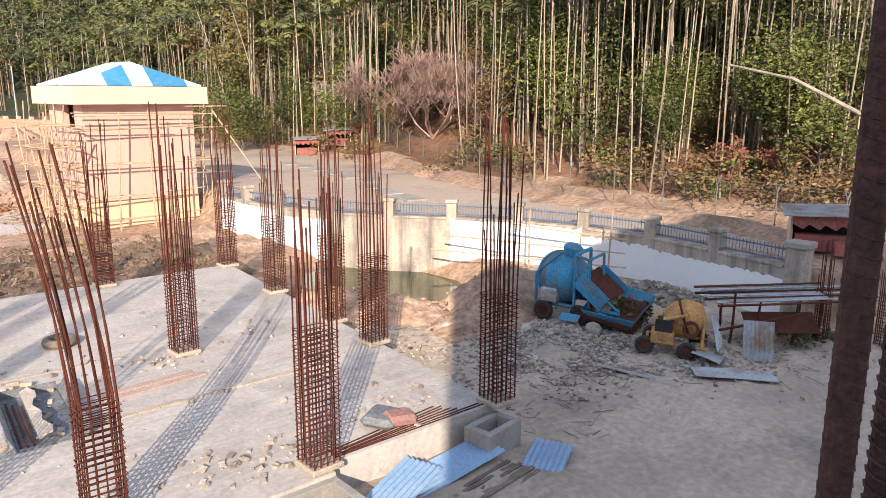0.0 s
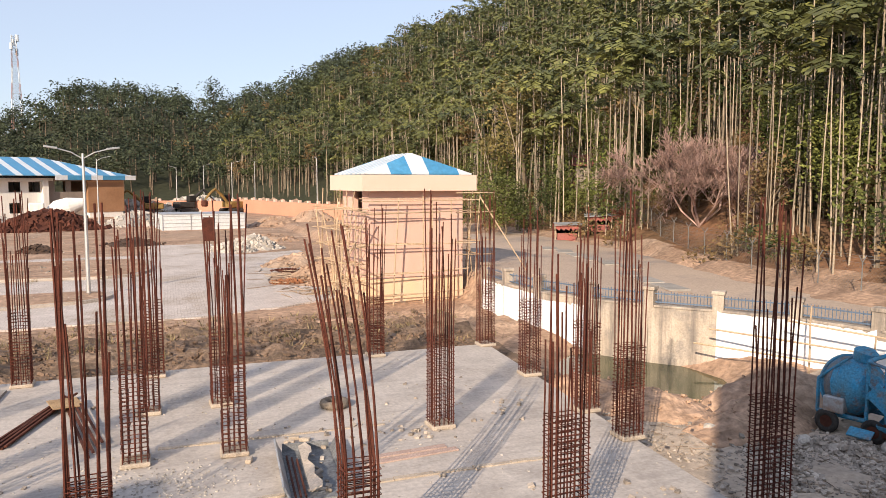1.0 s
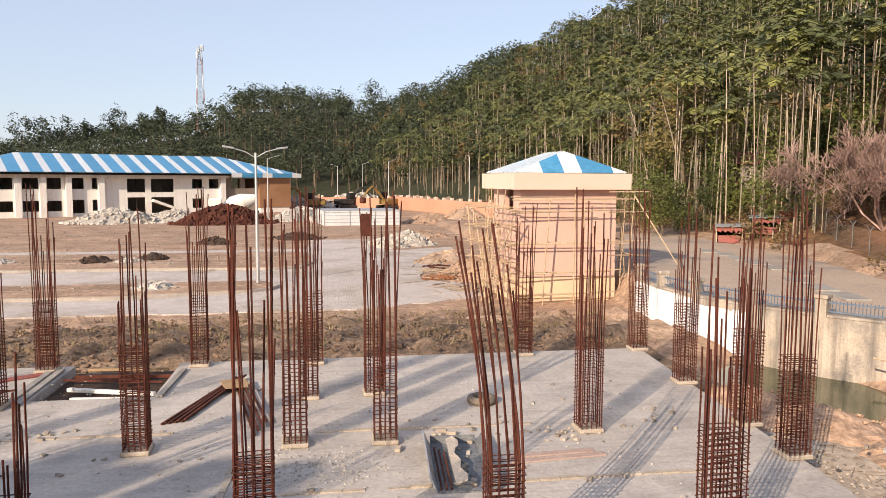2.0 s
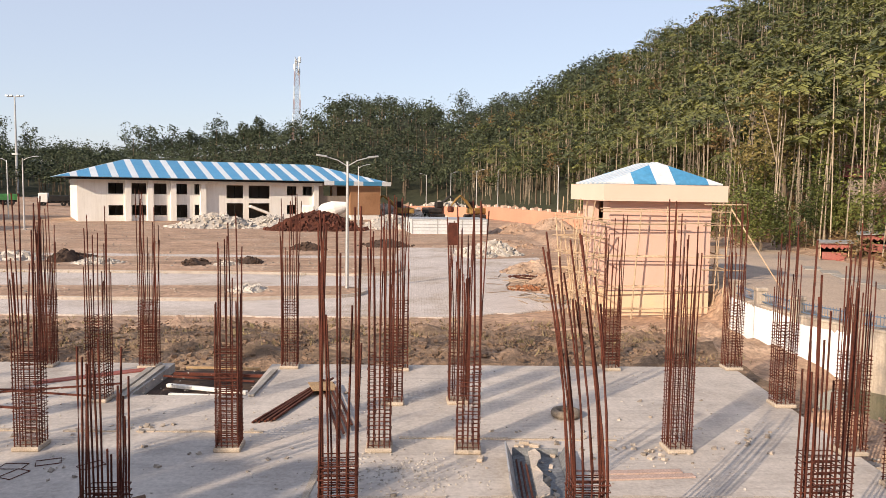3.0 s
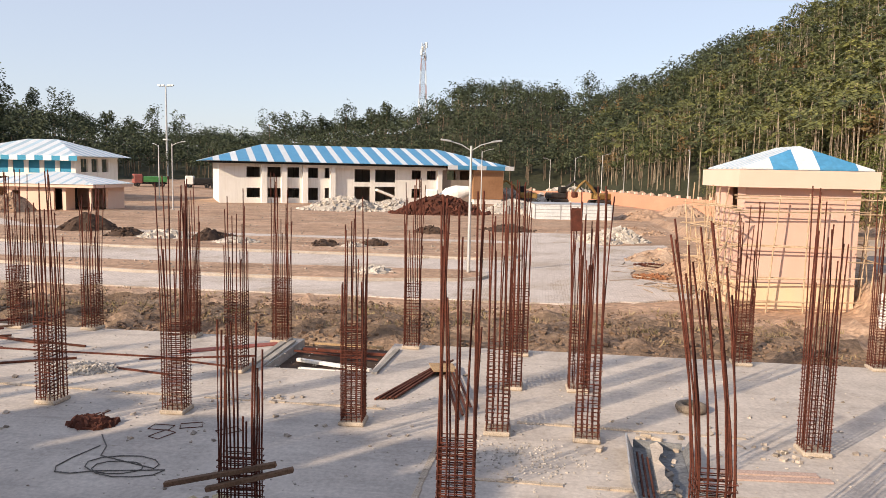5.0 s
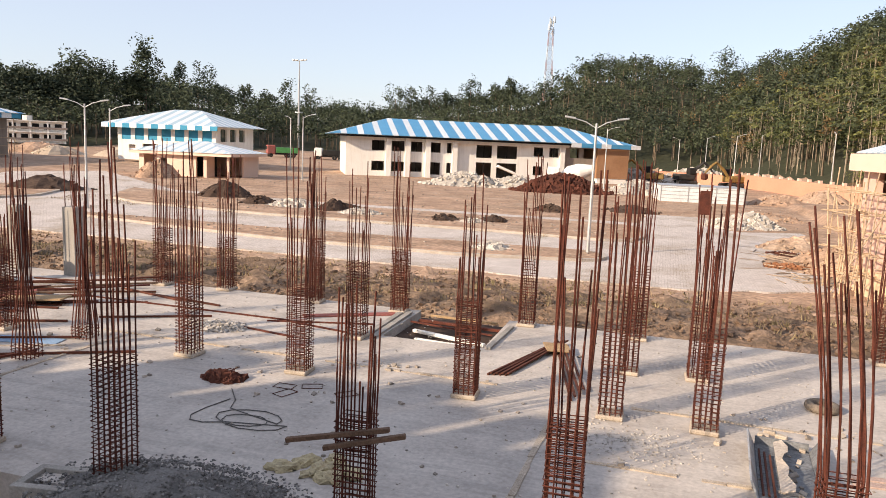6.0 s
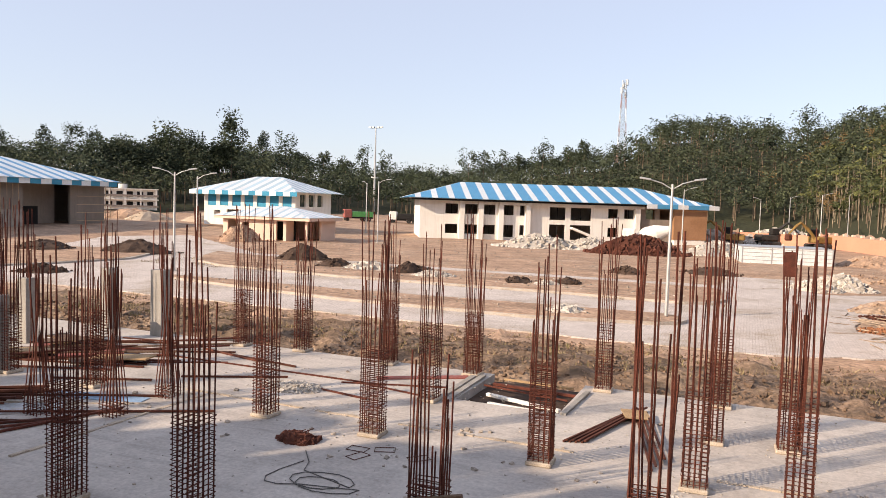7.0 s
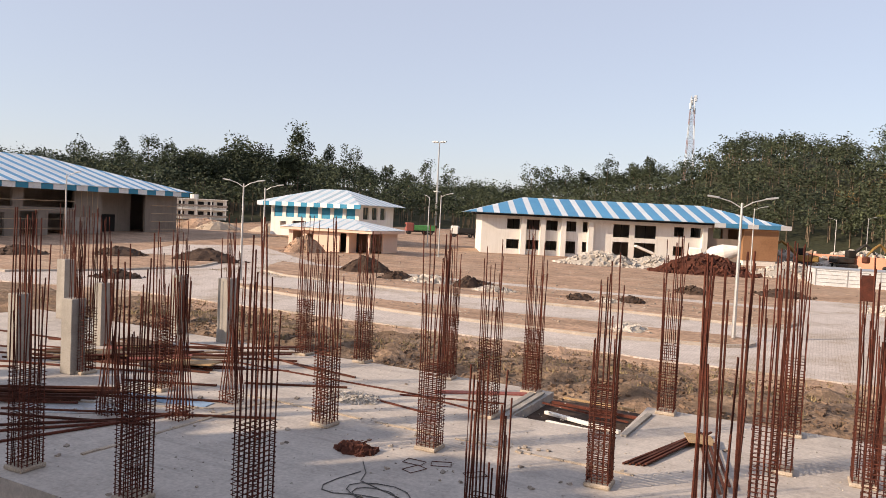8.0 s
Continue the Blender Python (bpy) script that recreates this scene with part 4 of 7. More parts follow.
street_lamp(-41.5, 47.5, 7.0, 20, 1)
street_lamp(-44.2, 84.2, 8.0, 10, 1)
street_lamp(-8.0, 100, 8.2, 10, 1)
street_lamp(-62, 44, 7.5, 10, 1)
for k, (x, y) in enumerate(((12, 150), (7, 156), (18, 165), (23, 120), (-88, 130), (-60, 110), (2, 170))):
    street_lamp(x, y, 8.5, 30 * k, 1)
mast = thing("high_mast", "tall slender floodlight mast with a ring of lamps", "light mast", m=pose(-119, 223.5, ground_at(-119, 223.5)))
bm = bmesh.new()
tube(bm, [(0, 0, 0), (0, 0, 15), (0, 0, 28.5)], [0.45, 0.3, 0.18], 8)
part("pole", bm, M_GALV, mast)
bm = bmesh.new()
tube(bm, [(-2.2, 0, 28.4), (2.2, 0, 28.4)], 0.12, 6)
part("crossarm", bm, M_GALV, mast)
for x in (-2.2, -1.0, 1.0, 2.2):
    part("floodlight", boxm(x - 0.45, x + 0.45, -0.3, 0.3, 28.5, 28.9), M_GALV, mast)
part("hatch", boxm(-0.9, 0.9, -0.9, 0.9, 11.4, 11.8), M_GALV, mast)

tower = thing("telecom_tower", "red and white lattice telecom tower with dishes on top", "tower", m=pose(-53, 325.8, ground_at(-53, 325.8)))
TH = 60.6 - ground_at(-53, 325.8)
M_TRED = mat("tower_red", (0.42, 0.22, 0.18), None, 1, 0.6, 0.0)
for s_, (sx, sy) in enumerate(((-1, -1), (1, -1), (1, 1), (-1, 1))):
    for k in range(6):
        a, b = k / 6, (k + 1) / 6
        wa, wb = 1.9 - 1.2 * a, 1.9 - 1.2 * b
        bm = bmesh.new()
        tube(bm, [(sx * wa, sy * wa, TH * a), (sx * wb, sy * wb, TH * b)], 0.11, 4)
        part("leg", bm, M_TRED if k % 2 == 0 else M_RWHITE, tower)
bm = bmesh.new()
for k in range(18):
    a, b = k / 18, (k + 1) / 18
    wa, wb = 1.9 - 1.2 * a, 1.9 - 1.2 * b
    for q in (((-wa, -wa), (wb, -wb)), ((wa, -wa), (-wb, -wb)), ((-wa, wa), (wb, wb)), ((-wa, -wa), (-wb, wb)), ((wa, -wa), (wb, wb)), ((-wa, -wa), (wa, -wa))):
        tube(bm, [(*q[0], TH * a), (*q[1], TH * b if q[0] != (-wa, -wa) or q[1] != (wa, -wa) else TH * a)], 0.07, 3, cap=False)
part("bracing", bm, M_FENCE, tower)
for k, (z, a) in enumerate(((0.97, 0), (0.93, 2), (0.88, 4), (0.83, 1))):
    bm = bmesh.new()
    tube(bm, [(1.2 * math.cos(a), 1.2 * math.sin(a), TH * z - 1.2), (1.2 * math.cos(a), 1.2 * math.sin(a), TH * z + 1.2)], 0.6, 10)
    part("antenna", bm, M_RWHITE, tower)

# ---- bare concrete pillars at the slab's far end ----
for x, y, h, w in ((-21.0, 13.5, 2.0, 0.45), (-18.45, 13.42, 2.1, 0.45), (-21.36, 16.6, 2.1, 0.42), (-27.2, 19.4, 2.4, 0.5), (-21.3, 19.85, 2.2, 0.45), (-18.8, 19.75, 2.3, 0.5)):
    th = thing("concrete_pillar", "freshly cast pale concrete pillar with bars sticking out", "pillar", "pillars at the slab's end", m=pose(x, y, 0))
    part("shaft", boxm(-w / 2, w / 2, -w / 2, w / 2, 0, h, 0.015), M_CONC, th)
    for k in range(10):
        bx, by = RN.choice(((RN.uniform(-.18, .18), RN.choice((-.18, .18))), (RN.choice((-.18, .18)), RN.uniform(-.18, .18))))
        bm = bmesh.new()
        tube(bm, [(bx, by, h - 0.05), (bx + RN.uniform(-.05, .05), by + RN.uniform(-.05, .05), h + RN.uniform(1.3, 2.3))], 0.013, 5)
        part("bar", bm, M_RUST, th)

# ---- trees ----
NR = np.random.default_rng(11)


def big_mesh(name, verts, polys, material):
    """A mesh from arrays: polys is an (n, k) array of corner indices."""
    me = bpy.data.meshes.new(name)
    n, k = polys.shape
    me.vertices.add(len(verts))
    me.vertices.foreach_set("co", np.asarray(verts, np.float32).reshape(-1))
    me.loops.add(n * k)
    me.loops.foreach_set("vertex_index", polys.reshape(-1).astype(np.int32))
    me.polygons.add(n)
    me.polygons.foreach_set("loop_start", np.arange(0, n * k, k, dtype=np.int32))
    me.update(calc_edges=True)
    me.materials.append(material)
    return me


def leaf_quads(centres, size, flat=0.5):
    """A bent leaf-shaped quad at every centre, turned at random."""
    n = len(centres)
    a = NR.normal(size=(n, 3))
    a[:, 2] *= flat
    a /= np.linalg.norm(a, axis=1, keepdims=True)
    b = np.cross(a, NR.normal(size=(n, 3)))
    b /= np.linalg.norm(b, axis=1, keepdims=True)
    s = (np.asarray(size) * NR.uniform(0.6, 1.3, n))[:, None]
    v = np.stack([centres - a * s, centres - b * s * 0.5, centres + a * s, centres + b * s * 0.5], 1)
    return v.reshape(-1, 3)


def quad_ids(nquads):
    return np.arange(nquads * 4).reshape(-1, 4)


def crown_points(n, rx, rz, z0, clumps, rough=0.38):
    """Points in clumps on an uneven crown."""
    c = NR.normal(size=(clumps, 3))
    c /= np.linalg.norm(c, axis=1, keepdims=True)
    c *= NR.uniform(0.35, 0.95, (clumps, 1))
    w = NR.integers(0, clumps, n)
    d = NR.normal(size=(n, 3))
    d /= np.linalg.norm(d, axis=1, keepdims=True)
    p = c[w] + d * (rough * NR.uniform(0.55, 1.1, (n, 1)) * NR.uniform(0.6, 1.3, clumps)[w][:, None])
    p[:, :2] *= rx
    p[:, 2] = z0 + p[:, 2] * rz
    return p


def tubes_np(paths, radii, sides=4):
    """Many short tubes with the same number of points each: paths (n, k, 3), radii (n, k)."""
    paths, radii = np.asarray(paths, float), np.asarray(radii, float)
    n, k, _ = paths.shape
    ang = np.arange(sides) * 2 * np.pi / sides
    off = np.stack([np.cos(ang), np.sin(ang), 0 * ang], -1)
    v = paths[:, :, None, :] + radii[:, :, None, None] * off[None, None]
    base = (np.arange(n)[:, None, None] * k + np.arange(k - 1)[None, :, None]) * sides
    j = np.arange(sides)[None, None, :]
    j2 = (j + 1) % sides
    f = np.stack([base + j, base + j2, base + sides + j2, base + sides + j], -1)
    return v.reshape(-1, 3), f.reshape(-1, 4)


def merge(chunks):
    vs, fs, o = [], [], 0
    for v, f in chunks:
        vs.append(v)
        fs.append(f + o)
        o += len(v)
    return np.concatenate(vs), np.concatenate(fs)


def frond_template(n=9, length=1.6, seed=0, steps=8):
    """The head of an areca palm: arching fronds, each a rib with hanging leaflets."""
    r = np.random.default_rng(seed)
    vs = []
    for k in range(n):
        az = k * 2 * np.pi / n + r.uniform(-.3, .3)
        up = r.uniform(0.5, 1.9)
        L = length * r.uniform(0.75, 1.15)
        d = np.array([np.cos(az), np.sin(az), 0])
        sd = np.array([-np.sin(az), np.cos(az), 0])
        def at_(t):
            return d * L * t * (0.95 - 0.2 * t) + np.array([0, 0, L * (up * t - (0.55 + 0.4 * up) * t * t * 1.25)])
        ts = np.linspace(0.12, 1.0, steps)
        for t0, t1 in zip(ts, ts[1:]):
            w = 0.30 * L * np.sin(np.pi * min(0.97, t0 * 0.85 + 0.12))
            for sgn in (1, -1):
                a, b = at_(t0), at_(t0 + (t1 - t0) * 0.65)
                tip = sd * sgn * w + d * 0.16 * L + np.array([0, 0, -w * 0.45 + r.uniform(-.06, .06)])
                vs.append([a, b, b + tip, a + tip * 0.93])
    return np.array(vs).reshape(-1, 3)


FRONDS = [frond_template(seed=k) for k in range(7)]
FAR_FRONDS = [frond_template(8, 1.55, 20 + k, 6) for k in range(7)]


def palms(xy, hs):
    """Trunks and heads of many palms as two vertex sets."""
    n = len(xy)
    z = ground_z(xy[:, 0], xy[:, 1])
    lean = NR.normal(size=(n, 2)) * 0.035
    lean[NR.random(n) < 0.06] *= 5
    t = np.linspace(0, 1, 5)
    path = np.zeros((n, 5, 3))
    path[:, :, 0] = xy[:, 0:1] + lean[:, 0:1] * hs[:, None] * t ** 1.4
    path[:, :, 1] = xy[:, 1:2] + lean[:, 1:2] * hs[:, None] * t ** 1.4
    path[:, :, 2] = z[:, None] - 0.2 + hs[:, None] * t
    rad = np.outer(NR.uniform(0.03, 0.06, n), np.array([1.15, 0.95, 0.9, 0.85, 0.8]))
    heads = []
    for i in range(n):
        f = FAR_FRONDS[NR.integers(len(FAR_FRONDS))]
        a = NR.uniform(0, 6.28)
        c, s_ = np.cos(a), np.sin(a)
        sc = NR.uniform(0.7, 1.15)
        heads.append(np.stack([f[:, 0] * c - f[:, 1] * s_, f[:, 0] * s_ + f[:, 1] * c, f[:, 2]], -1) * sc + path[i, -1])
    return tubes_np(path, rad, 5), np.concatenate(heads)


def wedge(n, a0, a1, r0, r1, power=1.0):
    az = np.radians(NR.uniform(a0, a1, n))
    r = r0 + (r1 - r0) * NR.random(n) ** power
    return np.stack([r * np.sin(az), r * np.cos(az)], -1)


BARE_TREE = (29.8, 35.8)


def on_hill(xy, lo=0.25):
    clear = np.hypot(xy[:, 0] - BARE_TREE[0] + 0.8, xy[:, 1] - BARE_TREE[1] + 1.0) > 5.0
    return xy[(hill(xy[:, 0], xy[:, 1]) > lo) & clear]


# single palms nearest the fence: each its own object
PALM_PROTO = []
for k in range(6):
    h = 9.5 + k * 0.9
    p = thing("areca_palm", "slender areca palm with a pale bare trunk", "palm tree", "palms at the edge of the wood")
    t = np.linspace(0, 1, 7)
    path = np.stack([0.25 * np.sin(t * 2.2 + k) * t, 0.2 * np.cos(t * 1.7 + k) * t, h * t - 0.2], -1)[None]
    v, f = tubes_np(path, np.array([[0.048, 0.037, 0.034, 0.032, 0.03, 0.029, 0.027]]), 7)
    link_mesh("trunk", big_mesh("trunk", v, f, M_PALMTRUNK), None, p)
    f = FRONDS[k] * (1.0 + 0.05 * k) + path[0, -1]
    link_mesh("crown", big_mesh("crown", f, quad_ids(len(f) // 4), M_FROND), None, p)
    PALM_PROTO.append(p)
near = on_hill(wedge(600, 14, 74, 27, 62))
near = near[np.argsort(np.hypot(near[:, 0], near[:, 1]))][:200]
first = set()
for i, (x, y) in enumerate(near):
    k = i % 6
    m = pose(x, y, ground_at(x, y), NR.normal() * 2.0, NR.normal() * 2.0, NR.uniform(0, 360)) @ Matrix.Scale(NR.uniform(0.85, 1.15), 4)
    if k not in first:
        first.add(k)
        PALM_PROTO[k].matrix_basis = m
    else:
        copy_thing(PALM_PROTO[k], m)

# the palm grove behind them
grove = np.concatenate([on_hill(wedge(1750, 12, 73, 40, 125)), on_hill(wedge(1500, 3, 44, 90, 215))])
hs = NR.uniform(7.5, 13.0, len(grove))
(tv, tf), hv = palms(grove, hs)
tagged(link_mesh("palm_grove", big_mesh("palm_grove", tv, tf, M_PALMTRUNK), None), "dense stand of pale slender palm trunks on the hillside", "palm grove", kind="stuff")
tagged(link_mesh("palm_heads", big_mesh("palm_heads", hv, quad_ids(len(hv) // 4), M_FROND), None), "feathery green palm heads above the grove", "palm grove", kind="stuff")


# broad-leaved trees
def tree_proto(h, rx, nleaf, size, clumps, leaf, name="broadleaf_tree", label="leafy green broadleaf tree at the wood's edge", low=0.35):
    p = thing(name, label, "tree", "trees at the edge of the wood")
    bm = bmesh.new()
    r0 = 0.018 * h + 0.03
    tube(bm, [(0, 0, -0.3), (0.1, 0.05, h * 0.25), (0.0, 0.15, h * 0.5), (0.1, 0.1, h * 0.8)], [r0, r0 * 0.8, r0 * 0.55, r0 * 0.2], 7)
    rr = random.Random(int(h * 100) + nleaf)
    for k in range(7):
        a, z = rr.uniform(0, 6.28), h * rr.uniform(low, 0.7)
        tip = Vector((rx * 0.75 * math.cos(a), rx * 0.75 * math.sin(a), z + h * rr.uniform(0.12, 0.3)))
        st = Vector((0.05, 0.1, z))
        tube(bm, [st, st.lerp(tip, 0.5) + Vector((0, 0, 0.15)), tip], [r0 * 0.45, r0 * 0.3, r0 * 0.1], 5)
    part("trunk", bm, M_TRUNK, p)
    rz = h * (1 - low) / 2
    pts = crown_points(nleaf, rx, rz, h - rz, clumps)
    v = leaf_quads(pts, np.full(nleaf, size))
    link_mesh("crown", big_mesh("crown", v, quad_ids(nleaf), leaf), None, p)
    return p


TREES = [tree_proto(7.5, 2.0, 2600, 0.105, 26, M_LEAF), tree_proto(6.0, 1.8, 2200, 0.10, 22, M_LEAF), tree_proto(9.0, 2.6, 3000, 0.11, 30, M_LEAF), tree_proto(5.0, 1.6, 1800, 0.10, 18, M_LEAF, low=0.2)]
DRY = [tree_proto(3.2, 1.0, 900, 0.085, 12, M_LEAFRED, "russet_tree", "small tree with withered russet leaves", 0.2), tree_proto(5.5, 1.5, 1200, 0.12, 14, M_LEAFDRY, "yellowing_tree", "tree with yellowing dry leaves", 0.25)]
edge = on_hill(wedge(150, 16, 74, 27, 66), 0.5)[:64]
first = set()
for i, (x, y) in enumerate(edge):
    pool, k = (DRY, i % 2) if i % 9 == 4 else (TREES, i % 4)
    m = pose(x, y, ground_at(x, y) - 0.1, 0, 0, NR.uniform(0, 360)) @ Matrix.Scale(NR.uniform(0.65, 1.1), 4)
    if pool[k] not in first:
        first.add(pool[k])
        pool[k].matrix_basis = m
    else:
        copy_thing(pool[k], m)
for x, y, s_ in ((24.4, 9.6, 0.75), (25.6, 11.2, 0.8), (22.6, 12.2, 0.85), (23.6, 10.8, 0.7), (22.0, 13.6, 0.6), (25.4, 8.4, 0.75)):
    copy_thing(DRY[0], pose(x + 4.2, y + 2.2, ground_at(x + 4.2, y + 2.2), 0, 0, x * 40) @ Matrix.Scale(s_, 4))


def leaf_stuff(name, xy, h, rx, n, size, clumps, leaf, label, base=0.4):
    chunks, trunks = [], []
    for i, (x, y) in enumerate(xy):
        z = ground_at(x, y)
        hh, r = h * NR.uniform(0.65, 1.3), rx * NR.uniform(0.7, 1.3)
        rz = hh * (1 - base) / 2
        p = crown_points(n, r, rz, hh - rz, clumps, 0.42) + np.array([x, y, z])
        chunks.append(p)
        trunks.append([(x, y, z - 0.5), (x + NR.uniform(-.3, .3), y, z + hh * 0.7)])
    p = np.concatenate(chunks)
    v = leaf_quads(p, np.full(len(p), size))
    tagged(link_mesh(name, big_mesh(name, v, quad_ids(len(p)), leaf), None), label, "woodland", kind="stuff")
    v, f = tubes_np(np.array(trunks), np.tile(np.array([[0.16, 0.06]]), (len(trunks), 1)) * h / 8, 4)
    tagged(link_mesh(name + "_trunks", big_mesh(name, v, f, M_TRUNK), None), "trunks of the " + label, "woodland", kind="stuff")


leaf_stuff("near_wood", on_hill(wedge(560, 8, 73, 34, 125), 0.5), 6.6, 1.9, 480, 0.13, 17, M_LEAF, "green undergrowth and trees of the near hillside", 0.2)
leaf_stuff("hill_wood", on_hill(wedge(1150, 4, 62, 95, 260), 1.0), 9.5, 3.3, 210, 0.36, 13, M_LEAFMID, "mixed green woodland high on the hill")
leaf_stuff("dark_wood", on_hill(wedge(330, 3, 72, 48, 240, 0.8), 1.0), 11.0, 3.4, 300, 0.24, 16, M_LEAFDEEP, "dark broad-crowned trees among the palms", 0.25)
leaf_stuff("dry_wood", on_hill(wedge(230, 0, 72, 60, 270), 1.0), 9.0, 2.6, 220, 0.32, 12, M_LEAFDRY, "yellow-brown dry trees in the woodland")
leaf_stuff("far_wood", on_hill(wedge(1650, -60, 15, 195, 390), 0.5), 10.5, 4.6, 180, 0.44, 14, M_LEAFDARK, "dark far woodland along the skyline")
leaf_stuff("scrub", on_hill(wedge(520, 12, 74, 26, 75), 0.1), 1.6, 1.1, 150, 0.10, 9, M_LEAFDRY, "dry scrub and saplings under the palms", 0.05)
leaf_stuff("low_scrub", on_hill(wedge(300, 12, 74, 26, 80), 0.1), 1.7, 1.2, 150, 0.10, 9, M_LEAF, "low green scrub under the palms", 0.05)
# the tall group that stands over the far wood, and single crowns on the skyline
tall = np.array([(-157.2 + dx, 167.7 + dy) for dx, dy in ((0, 0), (-6, -5), (5, 4), (-10, -9), (9, 8), (-3, 4), (3, -4), (-13, -8), (12, 13))])
leaf_stuff("tall_trees", tall + NR.uniform(-2, 2, tall.shape), 21, 6.5, 2200, 0.42, 26, M_LEAFDARK, "group of tall airy trees above the far wood", 0.35)
sk = np.array([(math.sin(math.radians(a)) * 330, math.cos(math.radians(a)) * 330) for a in (-22.4, -19.6, -17, -16.4, -14, -12, 6.1, 3.4, 21.8, 22.4, -48, -51, -54, -49.4, -46.6, -45, -36.5, -34.8, -33.6, -32, -30.3, -29, -27.2, -25.8, -24.1, -20.8, -18.2, -15.1, -13.2)])
leaf_stuff("skyline_trees", sk, 16.5, 4.2, 800, 0.42, 18, M_LEAFDARK, "single tall trees on the skyline", 0.45)


# a wide ochre tree over the palms, and round dark crowns at the foot of the hill
OCHRE = tree_proto(15.5, 4.8, 6000, 0.20, 30, M_LEAFYELLOW, "ochre_tree", "wide spreading tree with thin ochre leaves", 0.3)
OCHRE.matrix_basis = pose(30.6, 60.6, ground_at(30.6, 60.6), 0, 0, 30) @ Matrix.Scale(0.82, 4)
copy_thing(OCHRE, pose(43.0, 62.0, ground_at(43.0, 62.0), 0, 0, 250) @ Matrix.Scale(0.75, 4))
ROUND = tree_proto(5.2, 2.7, 5200, 0.11, 34, M_LEAF, "round_tree", "dense round-crowned green tree at the hill's foot", 0.08)
ROUND.matrix_basis = pose(25.2, 53.0, ground_at(25.2, 53.0), 0, 0, 0)
for x, y, k in ((29.5, 52.0, 0.85), (34.5, 51.0, 0.9), (23.0, 60.0, 0.8), (39.0, 34.5, 0.75), (41.5, 24.0, 0.8), (37.0, 18.5, 0.7), (44.0, 29.5, 0.9)):
    copy_thing(ROUND, pose(x, y, ground_at(x, y), 0, 0, 47 * x) @ Matrix.Scale(k, 4))


# leafless pink-brown tree by the fence
def twig_tree(x, y, h, r, seed):
    p = thing("bare_tree", "wide leafless tree with a haze of pinkish-brown twigs", "tree", m=pose(x, y, ground_at(x, y)))
    rr = np.random.default_rng(seed)
    paths, rads = [], []
    def grow(a, d, L, rad, depth):
        b = a + d * L
        mid = (a + b) / 2 + rr.normal(size=3) * L * 0.06
        paths.append([a, mid, b])
        rads.append([rad, rad * 0.8, rad * 0.6])
        if depth == 0:
            return
        for _ in range(4 if depth > 1 else 7):
            e = d + rr.normal(size=3) * 0.62
            e[2] = e[2] * 0.7 + 0.12
            grow(a + (b - a) * rr.uniform(0.55, 1), e / np.linalg.norm(e), L * rr.uniform(0.55, 0.82), rad * 0.5, depth - 1)
    for k in range(5):
        d = np.array([math.cos(k * 1.256) * 0.8, math.sin(k * 1.256) * 0.8, 1.0])
        grow(np.zeros(3), d / np.linalg.norm(d), h * 0.36, 0.09, 5)
    P, R = np.array(paths), np.array(rads)
    thick = R[:, 0] > 0.04
    v, f = tubes_np(P[thick], R[thick], 6)
    link_mesh("trunk", big_mesh("trunk", v, f, M_TWIG), None, p)
    v, f = tubes_np(P[~thick], np.maximum(R[~thick], 0.022), 3)
    link_mesh("branch_spray", big_mesh("branch_spray", v, f, M_TWIG), None, p)["kind"] = "stuff"


twig_tree(*BARE_TREE, 7.4, 4, 3)
for q, (x, y) in enumerate(((31.5, 33.0), (28.6, 29.0), (33.5, 39.5))):
    copy_thing(DRY[q % 2], pose(x, y, ground_at(x, y), 0, 0, 70 * q) @ Matrix.Scale(0.9, 4))

